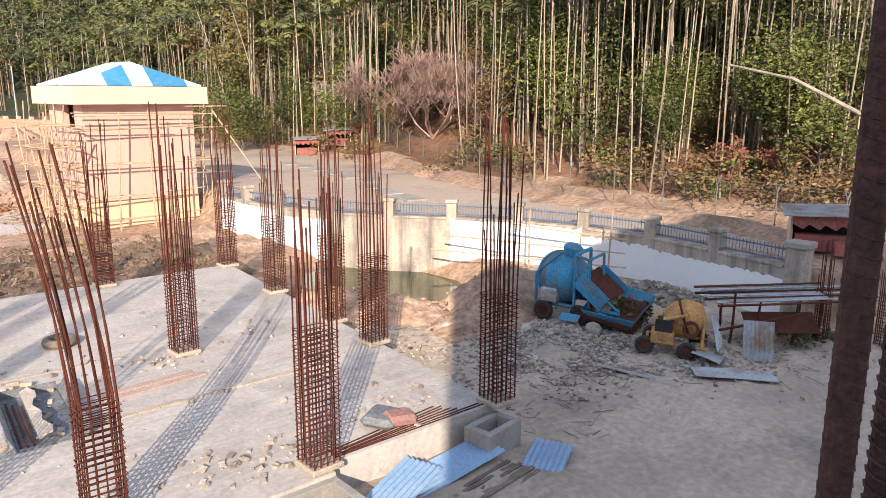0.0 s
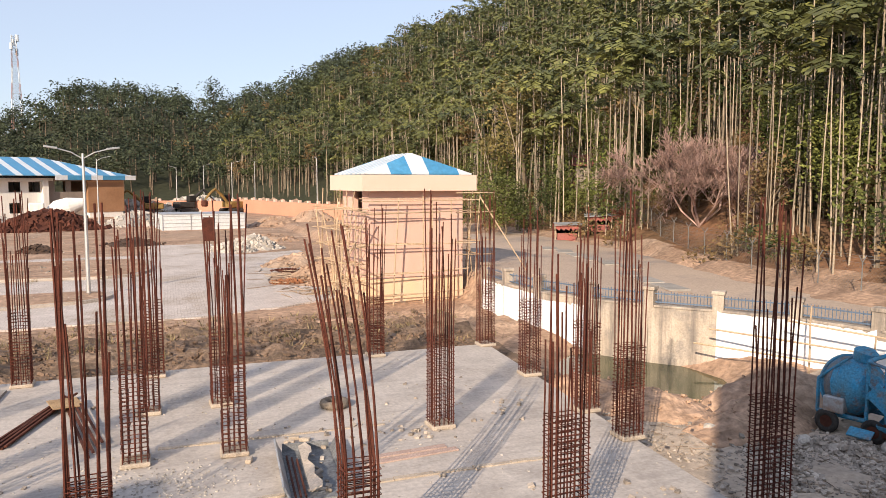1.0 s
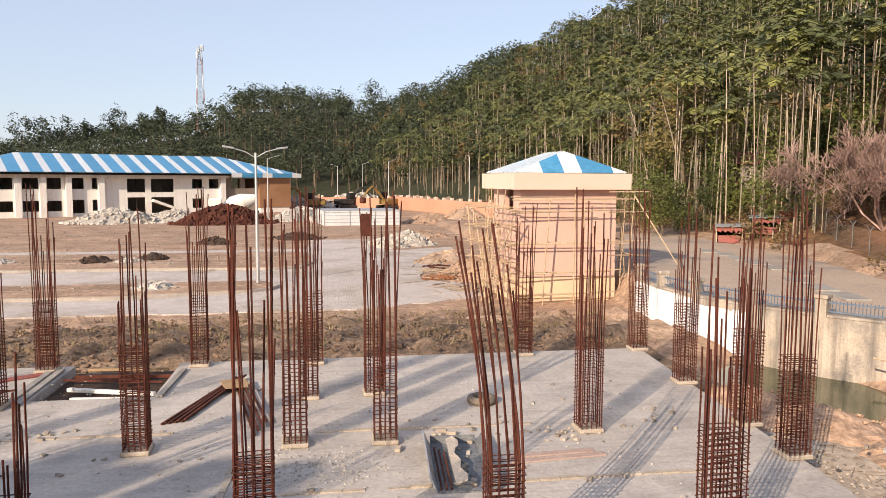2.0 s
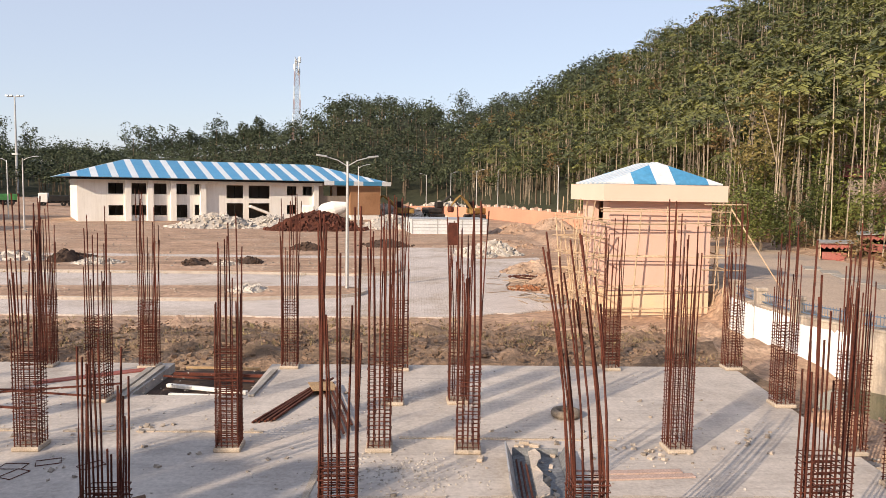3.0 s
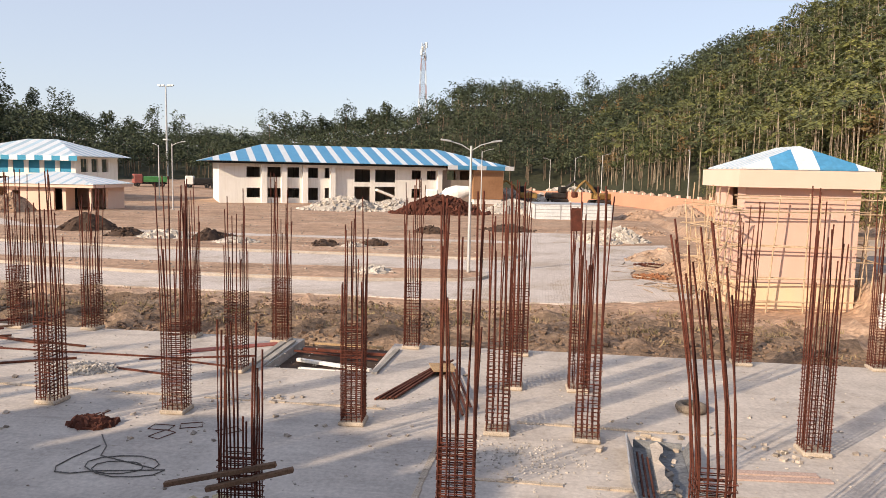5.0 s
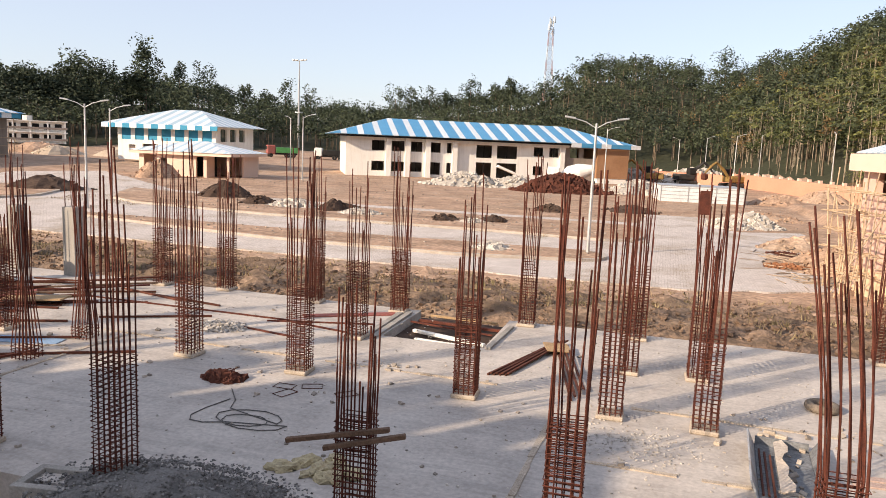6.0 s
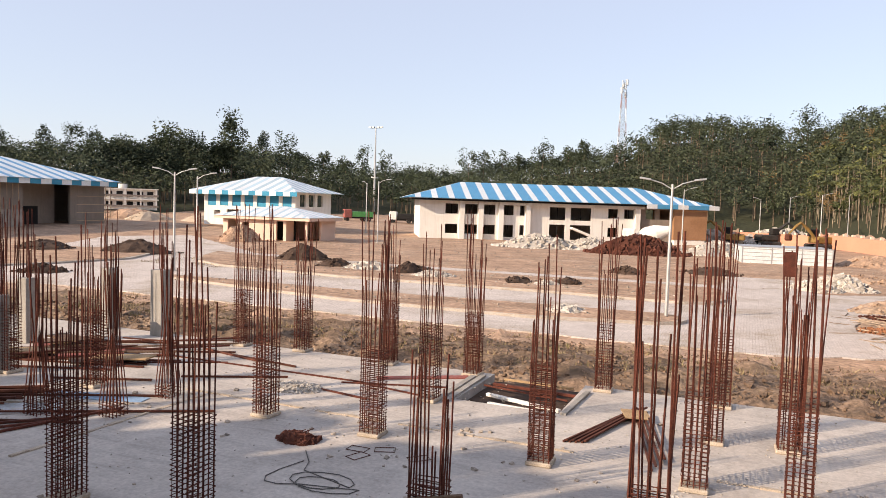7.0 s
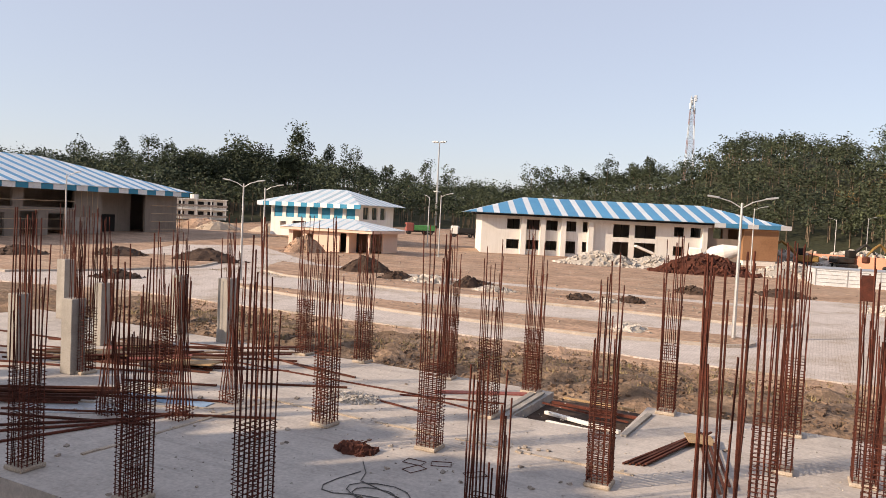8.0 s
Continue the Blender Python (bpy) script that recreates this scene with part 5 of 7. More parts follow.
# ---- heaps and rubble ----
def heap(x, y, rx, ry, h, material, name, label, category, seed=0, yaw=0.0, lumps=0.25, chips=0, chip_size=0.12, chip_mat=None, z=None):
    """An uneven mound, with loose lumps lying on it."""
    gz = ground_at(x, y) if z is None else z
    if z is None and -62 < x < 8 and 30 < y < 57:
        gz = max(gz, -0.44)
    th = thing(name, label, category, m=pose(x, y, gz, 0, 0, yaw))
    rr = random.Random(seed)
    n, k = 30, 11
    bm = bmesh.new()
    rings = []
    for j in range(k + 1):
        t = j / k
        ring = []
        for i in range(n):
            a = 2 * math.pi * i / n
            e = 1 + 0.28 * fbm(math.cos(a) * 2 + seed, math.sin(a) * 2, 0.7, seed)
            px, py = math.cos(a) * rx * (1 - t) * e, math.sin(a) * ry * (1 - t) * e
            pz = h * (1 - (1 - t) ** 1.7) * (1 + lumps * fbm(px * 1.6, py * 1.6, 1.0 / max(0.5, rx * 0.5), seed + 3)) - 0.06 * (1 - t)
            ring.append(bm.verts.new((px, py, pz - (0.1 if j == 0 else 0))))
        rings.append(ring)
    for a, b in zip(rings, rings[1:]):
        for i in range(n):
            bm.faces.new((a[i], a[(i + 1) % n], b[(i + 1) % n], b[i]))
    bmesh.ops.remove_doubles(bm, verts=bm.verts, dist=0.001)
    part("mound", bm, material, th)
    if chips:
        vs, fs = [], []
        for _ in range(chips):
            a, t = rr.uniform(0, 6.28), math.sqrt(rr.random()) * 1.15
            px, py = math.cos(a) * rx * t, math.sin(a) * ry * t
            pz = max(0.0, h * (1 - t ** 1.7))
            s = chip_size * rr.uniform(0.4, 1.4)
            m = pose(px, py, pz, rr.uniform(-40, 40), rr.uniform(-40, 40), rr.uniform(0, 360))
            o = len(vs)
            for zz in (-0.5, 0.5):
                for q in ((-1, -.6), (.9, -.7), (1, .6), (-.8, .7)):
                    vs.append(m @ Vector((q[0] * s * rr.uniform(.6, 1), q[1] * s, zz * s)))
            fs += [(o + c[0], o + c[1], o + c[2], o + c[3]) for c in ((3, 2, 1, 0), (4, 5, 6, 7), (0, 1, 5, 4), (1, 2, 6, 5), (2, 3, 7, 6), (3, 0, 4, 7))]
        me = bpy.data.meshes.new("rubble")
        me.from_pydata([tuple(v) for v in vs], [], fs)
        ob = link_mesh("rubble", me, chip_mat or material, th)
        ob["kind"] = "stuff"
    return th


M_BLACKEARTH = mat("dark_earth", (0.085, 0.055, 0.04), (0.06, 0.04, 0.03), 1.2, 0.95, 0.7, fine=6, mix=0.6, bump_dist=0.06)
M_SAND = mat("pale_sand", (0.50, 0.40, 0.30), (0.42, 0.33, 0.24), 0.6, 0.95, 0.4, fine=8)
M_STONE = mat("broken_stone", (0.52, 0.47, 0.41), (0.40, 0.36, 0.31), 2, 0.9, 0.3, fine=12, spread=0.3)
M_STICK = mat("grey_sticks", (0.34, 0.26, 0.19), (0.24, 0.18, 0.13), 3, 0.9, 0.0, spread=0.3)
M_YSTONE = mat("dusty_stone", (0.42, 0.36, 0.30), (0.30, 0.255, 0.21), 2, 0.9, 0.3, fine=12, spread=0.35)
M_GRAVEL = mat("grey_gravel", (0.24, 0.225, 0.21), (0.16, 0.15, 0.14), 3, 0.9, 0.5, fine=30, spread=0.45)
M_RUSTPILE = mat("rust_heap", (0.12, 0.045, 0.03), (0.08, 0.03, 0.02), 1, 0.9, 0.5, 0.1, fine=8, spread=0.35)
M_BLUEPAINT = mat("worn_blue_paint", (0.05, 0.30, 0.52), (0.10, 0.26, 0.36), 3.5, 0.65, 0.3, 0.0, fine=25, mix=0.6, stain=(0.20, 0.15, 0.12), stain_scale=3.0)
M_YELLOWP = mat("worn_yellow_paint", (0.60, 0.33, 0.10), (0.45, 0.25, 0.10), 4, 0.7, 0.3, 0.0, fine=25, mix=0.6, stain=(0.22, 0.14, 0.09), stain_scale=3.5)
M_DULLSTEEL = mat("worn_drum_steel", (0.20, 0.21, 0.21), (0.13, 0.14, 0.15), 5, 0.6, 0.3, 0.3, fine=25, mix=0.6, stain=(0.10, 0.22, 0.32), stain_scale=4.0)
M_RUBBER = mat("tyre_rubber", (0.035, 0.033, 0.032), (0.06, 0.055, 0.05), 3, 0.9, 0.2, fine=20)
M_RED = mat("faded_red", (0.36, 0.11, 0.09), (0.30, 0.12, 0.10), 1.5, 0.8, 0.1, fine=15, spread=0.15)
M_TIN = mat("corrugated_tin", (0.48, 0.50, 0.51), (0.38, 0.40, 0.42), 1.4, 0.5, 0.1, 0.4, fine=18, mix=0.3, stain=(0.34, 0.22, 0.14), stain_scale=1.4)
M_BLUETIN = mat("blue_grey_tin", (0.26, 0.40, 0.56), (0.33, 0.46, 0.60), 1.0, 0.45, 0.1, 0.3, fine=18, mix=0.25)
M_GREYSHEET = mat("cement_caked_sheet", (0.24, 0.245, 0.25), (0.17, 0.175, 0.18), 3, 0.8, 0.4, 0.1, fine=18, mix=0.6)
M_PINKCLOTH = mat("faded_pink_cloth", (0.38, 0.19, 0.16), (0.30, 0.17, 0.15), 3, 0.85, 0.2, fine=20)
M_STICKWOOD = mat("grey_weathered_timber", (0.27, 0.22, 0.17), (0.18, 0.145, 0.11), 5, 0.9, 0.3, fine=40, spread=0.25)
M_ROPE = mat("grey_cable", (0.15, 0.14, 0.13), None, 4, 0.8, 0.0)
M_CLOTH = mat("cement_bags", (0.55, 0.46, 0.28), (0.42, 0.35, 0.22), 3, 0.9, 0.2, fine=20)

DARKLBL = "mound of dark dug earth on the site"
for k, (x, y, r, h) in enumerate(((-59.2, 47.6, 3.2, 0.9), (-51.5, 51.0, 3.6, 1.1), (-35.4, 54.0, 2.4, 1.4), (-30.2, 50.5, 1.8, 0.7), (-23.4, 49.6, 1.5, 0.9), (-14.5, 48.6, 1.7, 0.45), (-11.3, 49.8, 1.6, 0.5), (-9.4, 63.5, 1.7, 0.6), (-2.8, 68, 2.6, 0.6), (-24, 52, 2, 0.5), (-64, 41, 3, 0.9), (-43, 34.5, 1.6, 0.5))):
    heap(x, y, r, r * 0.75, h, M_BLACKEARTH, "earth_heap", DARKLBL, "earth heap", k, 20 * k, chips=60, chip_size=0.12)
for k, (x, y, r, h) in enumerate(((-27.0, 50.2, 2.0, 0.6), (-20.8, 48.4, 1.5, 0.35), (-12.4, 48.2, 0.9, 0.25), (-8.4, 36.6, 1.3, 0.25), (6.5, 61.5, 2.5, 1.0), (4.5, 59.0, 1.8, 0.6), (-25.8, 95.0, 5.5, 1.6), (-19.5, 98.0, 4.0, 1.4), (-3.5, 100, 5.0, 1.6), (2.5, 98, 4, 1.2))):
    heap(x, y, r, r * 0.7, h, M_STONE, "rubble_heap", "heap of pale broken stones and rubble", "rubble heap", 40 + k, 30 * k, chips=320, chip_size=0.16 + 0.02 * r)
for k, (x, y, r, h) in enumerate(((8.6, 41.8, 2.2, 0.9), (8.2, 38.2, 1.6, 0.8), (7.8, 48, 2.4, 0.7), (-58.0, 74.0, 3.0, 2.0), (-100, 102, 5, 1.5), (-92, 108, 6, 1.6), (-86, 114, 5, 1.2), (14.6, 14.3, 2.0, 1.0), (13.0, 13.0, 1.6, 0.6), (17.2, 13.6, 1.2, 0.5), (12.5, 92, 4, 1.2), (18, 97, 4, 1.5), (9, 70, 3, 0.5), (10.9, 14.6, 1.7, 0.45), (10.2, 16.8, 1.4, 0.4), (11.6, 12.6, 1.3, 0.35), (-108, 106, 6, 1.8), (-80, 118, 6, 1.3))):
    heap(x, y, r, r * 0.75, h, M_SAND if k in (4, 5, 6) else M_DIRT, "earth_heap", "mound of light brown earth and sand", "earth heap", 70 + k, 25 * k, chips=40 if y < 20 else 90, chip_size=0.045 if y < 20 else 0.12)
heap(-12.5, 92.0, 5.5, 3.0, 2.1, M_RUSTPILE, "scrap_heap", "tangled heap of rusty reinforcing offcuts", "scrap heap", 91, 15, chips=600, chip_size=0.35)
heap(-6.0, 7.9, 1.9, 1.1, 0.34, M_GRAVEL, "gravel_heap", "heap of dark grey crushed gravel on the slab", "gravel heap", 92, 0, chips=2500, chip_size=0.02, z=0.0)
heap(-10.75, 15.95, 0.75, 0.5, 0.10, M_STONE, "stone_chips", "spread of pale bluish stone chips on the slab", "stone chips", 93, 0, chips=420, chip_size=0.05, z=0.0)
heap(-8.25, 12.5, 0.36, 0.24, 0.07, M_RUSTPILE, "rebar_offcuts", "small tangled pile of rusty steel offcuts", "scrap pile", 94, 0, chips=260, chip_size=0.09, z=0.0)
heap(6.0, 39.5, 1.0, 0.6, 0.15, mat("brick_red_soil", (0.36, 0.16, 0.08), None, 1, 0.9, 0.4, fine=8), "brick_dust", "low spread of reddish brick dust on the road", "earth heap", 95, 0, chips=60, chip_size=0.08)
heap(6.6, 44.5, 0.9, 0.5, 0.12, M_RUSTPILE, "brick_dust", "low spread of reddish brick dust on the road", "earth heap", 96, 0, chips=60, chip_size=0.08)


# loose stones and chips: rubble field of the yard and the slab
def chip_field(name, pts, size, material, label, category):
    vs, fs = [], []
    for x, y, z in pts:
        s = size * RN.uniform(0.35, 1.5)
        m = pose(x, y, z + s * 0.25, RN.uniform(-25, 25), RN.uniform(-25, 25), RN.uniform(0, 360))
        o = len(vs)
        for zz in (-0.4, 0.4):
            for q in ((-1, -.6), (.9, -.7), (1, .6), (-.8, .7)):
                vs.append(tuple(m @ Vector((q[0] * s * RN.uniform(.6, 1), q[1] * s, zz * s))))
        fs += [(o + c[0], o + c[1], o + c[2], o + c[3]) for c in ((3, 2, 1, 0), (4, 5, 6, 7), (0, 1, 5, 4), (1, 2, 6, 5), (2, 3, 7, 6), (3, 0, 4, 7))]
    me = bpy.data.meshes.new(name)
    me.from_pydata(vs, [], fs)
    tagged(link_mesh(name, me, material), label, category, kind="stuff")


def spread(n, cx, cy, rx, ry):
    out = []
    for _ in range(n):
        x, y = RN.gauss(cx, rx), RN.gauss(cy, ry)
        out.append((x, y, ground_at(x, y)))
    return out


chip_field("yard_rubble", spread(1500, 12.9, 9.9, 1.3, 1.0) + spread(160, 9.4, 9.6, 0.5, 0.6) + spread(800, 15.5, 7.5, 1.3, 0.8) + spread(450, 9.6, 12.5, 0.6, 2.2), 0.032, M_YSTONE, "stone chips and rubble strewn over the yard", "rubble")
heap(17.2, 11.3, 1.6, 0.8, 0.45, M_YSTONE, "rubble_heap", "low bank of grey rubble along the white wall", "rubble heap", 101, -50, chips=260, chip_size=0.07)
heap(12.9, 10.9, 0.9, 0.6, 0.16, M_YSTONE, "rubble_heap", "low spread of broken stone beside the blue mixer", "rubble heap", 102, -30, chips=220, chip_size=0.06)
heap(14.3, 7.9, 0.8, 0.5, 0.14, M_YSTONE, "rubble_heap", "low spread of broken stone beside the yellow mixer", "rubble heap", 103, -40, chips=220, chip_size=0.06)
chip_field("yard_gravel", spread(900, 12.6, 10.2, 0.9, 0.7) + spread(900, 13.9, 8.1, 0.9, 0.5) + spread(500, 11.0, 10.4, 0.8, 1.0), 0.045, M_YSTONE, "broken stone round the mixers", "rubble")
M_DUG = mat("dug_earth", (0.24, 0.165, 0.115), (0.15, 0.10, 0.07), 2, 0.95, 0.5, fine=9, spread=0.3)
chip_field("bank_lumps", [(x, y, ground_at(x, y) + 0.02) for x, y in ((RN.uniform(-32, 10), RN.gauss(24, 1.8)) for _ in range(900))], 0.085, M_DUG, "large lumps of dug earth on the bank", "earth clods")
chip_field("bank_clods", [(x, y, ground_at(x, y) + 0.03) for x, y in ((RN.uniform(-32, 10), RN.uniform(20.5, 29)) for _ in range(5200))], 0.05, M_DUG, "clods of dug earth on the bank", "earth clods")
GR = np.random.default_rng(31)


def straw(name, n, x0, x1, y0, y1, label):
    """Tufts of thin upright blades on bare earth."""
    x, y = GR.uniform(x0, x1, n), GR.uniform(y0, y1, n)
    keep = np.array([fbm(a, b, 0.35, 4) > -0.05 for a, b in zip(x, y)])
    x, y = x[keep], y[keep]
    base = np.stack([x, y, ground_z(x, y) + 0.01], -1)
    vs = []
    for _ in range(5):
        d = GR.normal(size=(len(x), 3)) * 0.09
        d[:, 2] = GR.uniform(0.07, 0.24, len(x))
        w = GR.normal(size=(len(x), 3)) * 0.012
        w[:, 2] = 0
        o = base + GR.normal(size=(len(x), 3)) * np.array([0.07, 0.07, 0.0])
        vs.append(np.stack([o - w, o + w, o + d * 0.7 + w * 0.7, o + d], 1))
    v = np.concatenate(vs).reshape(-1, 3)
    tagged(link_mesh(name, big_mesh(name, v, quad_ids(len(v) // 4), M_STRAW), None), label, "dry grass", kind="stuff")


M_STRAW = mat("straw", (0.30, 0.23, 0.13), (0.20, 0.16, 0.085), 0.5, 0.9, 0.0, spread=0.4)
straw("dry_grass", 2000, -34, 11, 22.5, 29.6, "dry grass tufts on the bank of dug earth")
straw("island_grass", 2600, -45, -1, 44, 54, "dry grass tufts on the traffic island")
chip_field("site_litter", [(x, y, ground_at(x, y) + 0.03) for x, y in ((RN.uniform(-70, 14), RN.uniform(57, 100)) for _ in range(1100))], 0.055, M_YSTONE, "stones littering the open site", "rubble")
chip_field("island_stones", [(x, y, -0.29) for x, y in ((RN.uniform(-34, -3), RN.uniform(35.0, 37.4)) for _ in range(160))] + [(RN.uniform(-36, -2), RN.uniform(45.5, 53), -0.29) for _ in range(400)], 0.06, M_YSTONE, "stones on the earth islands", "rubble")
chip_field("slab_chips", [(RN.gauss(cx, rx), RN.gauss(cy, ry), 0.0) for n, cx, cy, rx, ry in ((26, 5.6, 8.9, 0.7, 0.5), (40, 3.9, 8.5, 0.5, 0.35), (22, 6.4, 14.2, 0.6, 0.5), (14, 4.6, 13.3, 0.3, 0.3), (26, 3.2, 13.8, 0.8, 0.6), (16, -5.4, 14.6, 0.8, 0.12), (20, 7.0, 9.0, 0.4, 0.4), (60, 0, 13, 5, 3), (60, -9, 12, 4, 3)) for _ in range(n)], 0.05, M_YSTONE, "broken brick and mortar lumps on the slab", "rubble")
chip_field("slab_grit", [(RN.uniform(-24, 8), RN.uniform(8, 19.5), 0.0) for _ in range(1500)] + [(RN.gauss(-0.3, 0.7), RN.gauss(12.3, 0.5), 0) for _ in range(500)], 0.018, M_STONE, "grit scattered on the slab", "grit")


# ---- sheets, boards, bars on the slab and yard ----
def corrugated(name, w, l, m, material, label, waves=10, amp=0.02):
    bm = bmesh.new()
    n = waves * 4
    cols = []
    for i in range(n + 1):
        z = amp * math.sin(i / n * waves * 2 * math.pi)
        cols.append([bm.verts.new((w * (i / n - 0.5), l * (t - 0.5), z + 0.012 * math.sin(t * 5))) for t in (0, 0.5, 1)])
    for a, b in zip(cols, cols[1:]):
        for j in range(2):
            bm.faces.new((a[j], b[j], b[j + 1], a[j + 1]))
    r_ = bmesh.ops.extrude_face_region(bm, geom=bm.faces[:])
    bmesh.ops.translate(bm, verts=[v for v in r_["geom"] if isinstance(v, bmesh.types.BMVert)], vec=(0, 0, -0.004))
    return tagged(part(name, bm, material, m=m), label, "metal sheet")


corrugated("corrugated_sheet", 0.62, 1.9, pose(6.45, 7.42, -0.42, 6, 3, -88), M_BLUETIN, "blue-grey corrugated metal sheet lying beside the slab", 7)
corrugated("corrugated_sheet", 0.62, 1.3, pose(5.55, 7.35, -0.36, 8, 2, -70), M_BLUETIN, "pale grey corrugated metal sheet lying beside the slab", 7)
corrugated("corrugated_sheet", 0.62, 0.85, pose(7.95, 6.78, -0.46, 5, 2, -62), M_BLUETIN, "short blue corrugated metal sheet on the ground", 7)
corrugated("corrugated_sheet", 0.6, 1.6, pose(13.5, 6.75, -0.54, 2, 2, -48 + 90), M_TIN, "flat rusted tin sheet lying on the yard", 6, 0.008)
corrugated("corrugated_sheet", 0.62, 0.85, pose(14.85, 6.95, -0.2, 72, 0, -55), M_TIN, "corrugated tin sheet leaning against the lean-to", 7)
corrugated("corrugated_sheet", 0.5, 0.8, pose(14.6, 7.75, -0.2, 70, 20, 10), M_TIN, "corrugated tin sheet leaning against the lean-to", 6)
corrugated("corrugated_sheet", 0.8, 0.6, pose(13.9, 7.55, -0.45, 14, 8, 20), M_TIN, "bent grey tin sheet propped on rubble", 5, 0.006)


def plank(name, a, b, w, h, material, label, category, yaw_roll=0.0):
    a, b = Vector(a), Vector(b)
    L = (b - a).length
    ang = math.atan2(b.y - a.y, b.x - a.x)
    pit = math.asin((b.z - a.z) / L)
    bm = bmesh.new()
    box(bm, 0, L, -w / 2, w / 2, 0, h, min(w, h) * 0.12)
    m = Matrix.Translation(a) @ Euler((yaw_roll, -pit, ang)).to_matrix().to_4x4()
    return tagged(part(name, bm, material, m=m), label, category)


for k in range(7):
    o = k * 0.09
    plank("wooden_batten", (5.9 + o, 7.0 - o, -0.55 + 0.03 * (k % 3)), (7.35 + o * 0.4, 7.15 - o, -0.52 + 0.03 * (k % 2)), 0.07, 0.03, M_STICKWOOD, "weathered timber batten in a stack beside the slab", "batten")
for k in range(8):
    plank("wooden_pole", (-3.35 + 0.06 * k, 14.95 + 0.02 * k, 0.0 + 0.03 * (k % 2)), (-2.35 + 0.04 * k, 17.9 + 0.05 * k, 0.06 + 0.02 * (k % 3)), 0.05, 0.04, M_RUSTPILE, "dark steel channel in a small stack on the slab", "steel bar")
for k in range(4):
    plank("wooden_plank", (-2.25 + 0.08 * k, 17.7, 0.02 + 0.03 * k), (-1.45 + 0.06 * k, 14.0 + 0.2 * k, 0.02 + 0.02 * k), 0.05, 0.03, M_RUSTPILE, "dark steel section lying on the slab", "steel bar")
tagged(part("plywood_board", boxm(-0.3, 0.3, -0.3, 0.3, 0, 0.02, 0, pose(-2.2, 17.3, 0.14, 4, 3, 20)), M_WOOD), "small brown plywood board on steel bars", "board")
for a, b in (((3.1, 12.05), (4.85, 12.2)), ((3.1, 12.3), (4.7, 12.4))):
    plank("red_board", (*a, 0.0), (*b, 0.0), 0.16, 0.03, mat("pinkish_board" + str(int(a[1] * 100)), (0.50, 0.37, 0.31), (0.42, 0.30, 0.25), 4, 0.85, 0.2), "narrow reddish formwork board lying on the slab", "board")
for a, b, w in (((-10.1, 16.15), (-8.5, 15.85), 0.06), ((-9.4, 17.2), (-6.9, 16.7), 0.05), ((-16, 17.3), (-9.4, 17.3), 0.05), ((-9.3, 17.9), (-7.1, 19.3), 0.28), ((-9.9, 17.0), (-7.2, 17.9), 0.05), ((-16.2, 16.1), (-14, 17.4), 0.05)):
    plank("steel_pipe" if w < 0.1 else "formwork_board", (*a, 0.0), (*b, 0.0), w, 0.04, M_RUST if w < 0.1 else M_RED, "rusty steel length lying on the slab" if w < 0.1 else "reddish formwork board lying on the slab", "pipe" if w < 0.1 else "board")
for k in range(16):
    y = 10.1 + k * 0.09
    plank("reinforcing_bar", (-19.5 + RN.uniform(-.5, .5), y + 0.3 - 1.6, 0.02 + 0.05 * (k % 3)), (-15.4 + RN.uniform(-.6, .2), y + 1.3, 0.03 + 0.05 * (k % 3)), 0.06, 0.05, M_RUSTPILE, "dark rusty reinforcing bar in a long stack on the slab", "rebar")
for k, (a, b) in enumerate((((-15.2, 8.7), (-13.2, 11.2)), ((-15.4, 9.2), (-13.3, 11.4)), ((-14.3, 8.4), (-12.9, 12.4)), ((-24, 12), (-16, 15)), ((-25, 14), (-17, 15.7)), ((-26, 16), (-17, 17)))):
    plank("steel_pipe", (*a, 0.0), (*b, 0.02), 0.06, 0.05, M_RUST, "long rusty steel pipe lying on the slab", "pipe")
RB = random.Random(64)
for k in range(22):
    x, y, L, a = RB.uniform(-22, -12.5), RB.uniform(9.5, 18.5), RB.uniform(1.2, 3.2), math.radians(RB.choice((18, 24, 30, -14)) + RB.uniform(-5, 5))
    plank("steel_pipe", (x - L * math.cos(a), y - L * math.sin(a), 0.0), (x + L * math.cos(a), y + L * math.sin(a), 0.01), 0.06, 0.05, M_RUSTPILE, "dark rusty pipe in the litter on the slab", "pipe")
for k in range(9):
    x, y = -18.5 + RN.uniform(-1.6, 2.2), 16.5 + RN.uniform(-1.6, 1.9)
    tagged(part("formwork_board", boxm(-0.9, 0.9, -0.3, 0.3, 0, 0.05, 0.005, pose(x, y, 0.03 + 0.06 * (k % 4), 0, RN.uniform(-3, 3), RN.uniform(-25, 60))), M_RED if k % 5 == 0 else M_DWOOD if k % 2 else M_WOOD), "used formwork board in a loose pile on the slab", "board")
for k in range(26):
    x, y, L, a = RN.uniform(-21.5, -15.8), 0, RN.choice((0.5, 0.8, 1.3, 2.0)), math.radians(RN.gauss(32, 9))
    y = 16.6 + 0.6 * (x + 18.5) + RN.uniform(-1.5, 1.5)
    dx, dy, z = L * math.cos(a), L * math.sin(a), 0.004 + 0.035 * (k % 5)
    plank("timber_offcut" if k % 3 else "steel_pipe", (x - dx, y - dy, z), (x + dx, y + dy, z + RN.uniform(0, 0.06)), RN.choice((0.05, 0.09, 0.16)) if k % 3 else 0.05, 0.045, (M_RUST, M_DWOOD, M_RUSTPILE, M_DWOOD)[k % 4] if k % 3 else M_RUSTPILE, "dark timber offcut in the litter on the slab" if k % 3 else "dark rusty pipe in the litter on the slab", "timber" if k % 3 else "pipe")
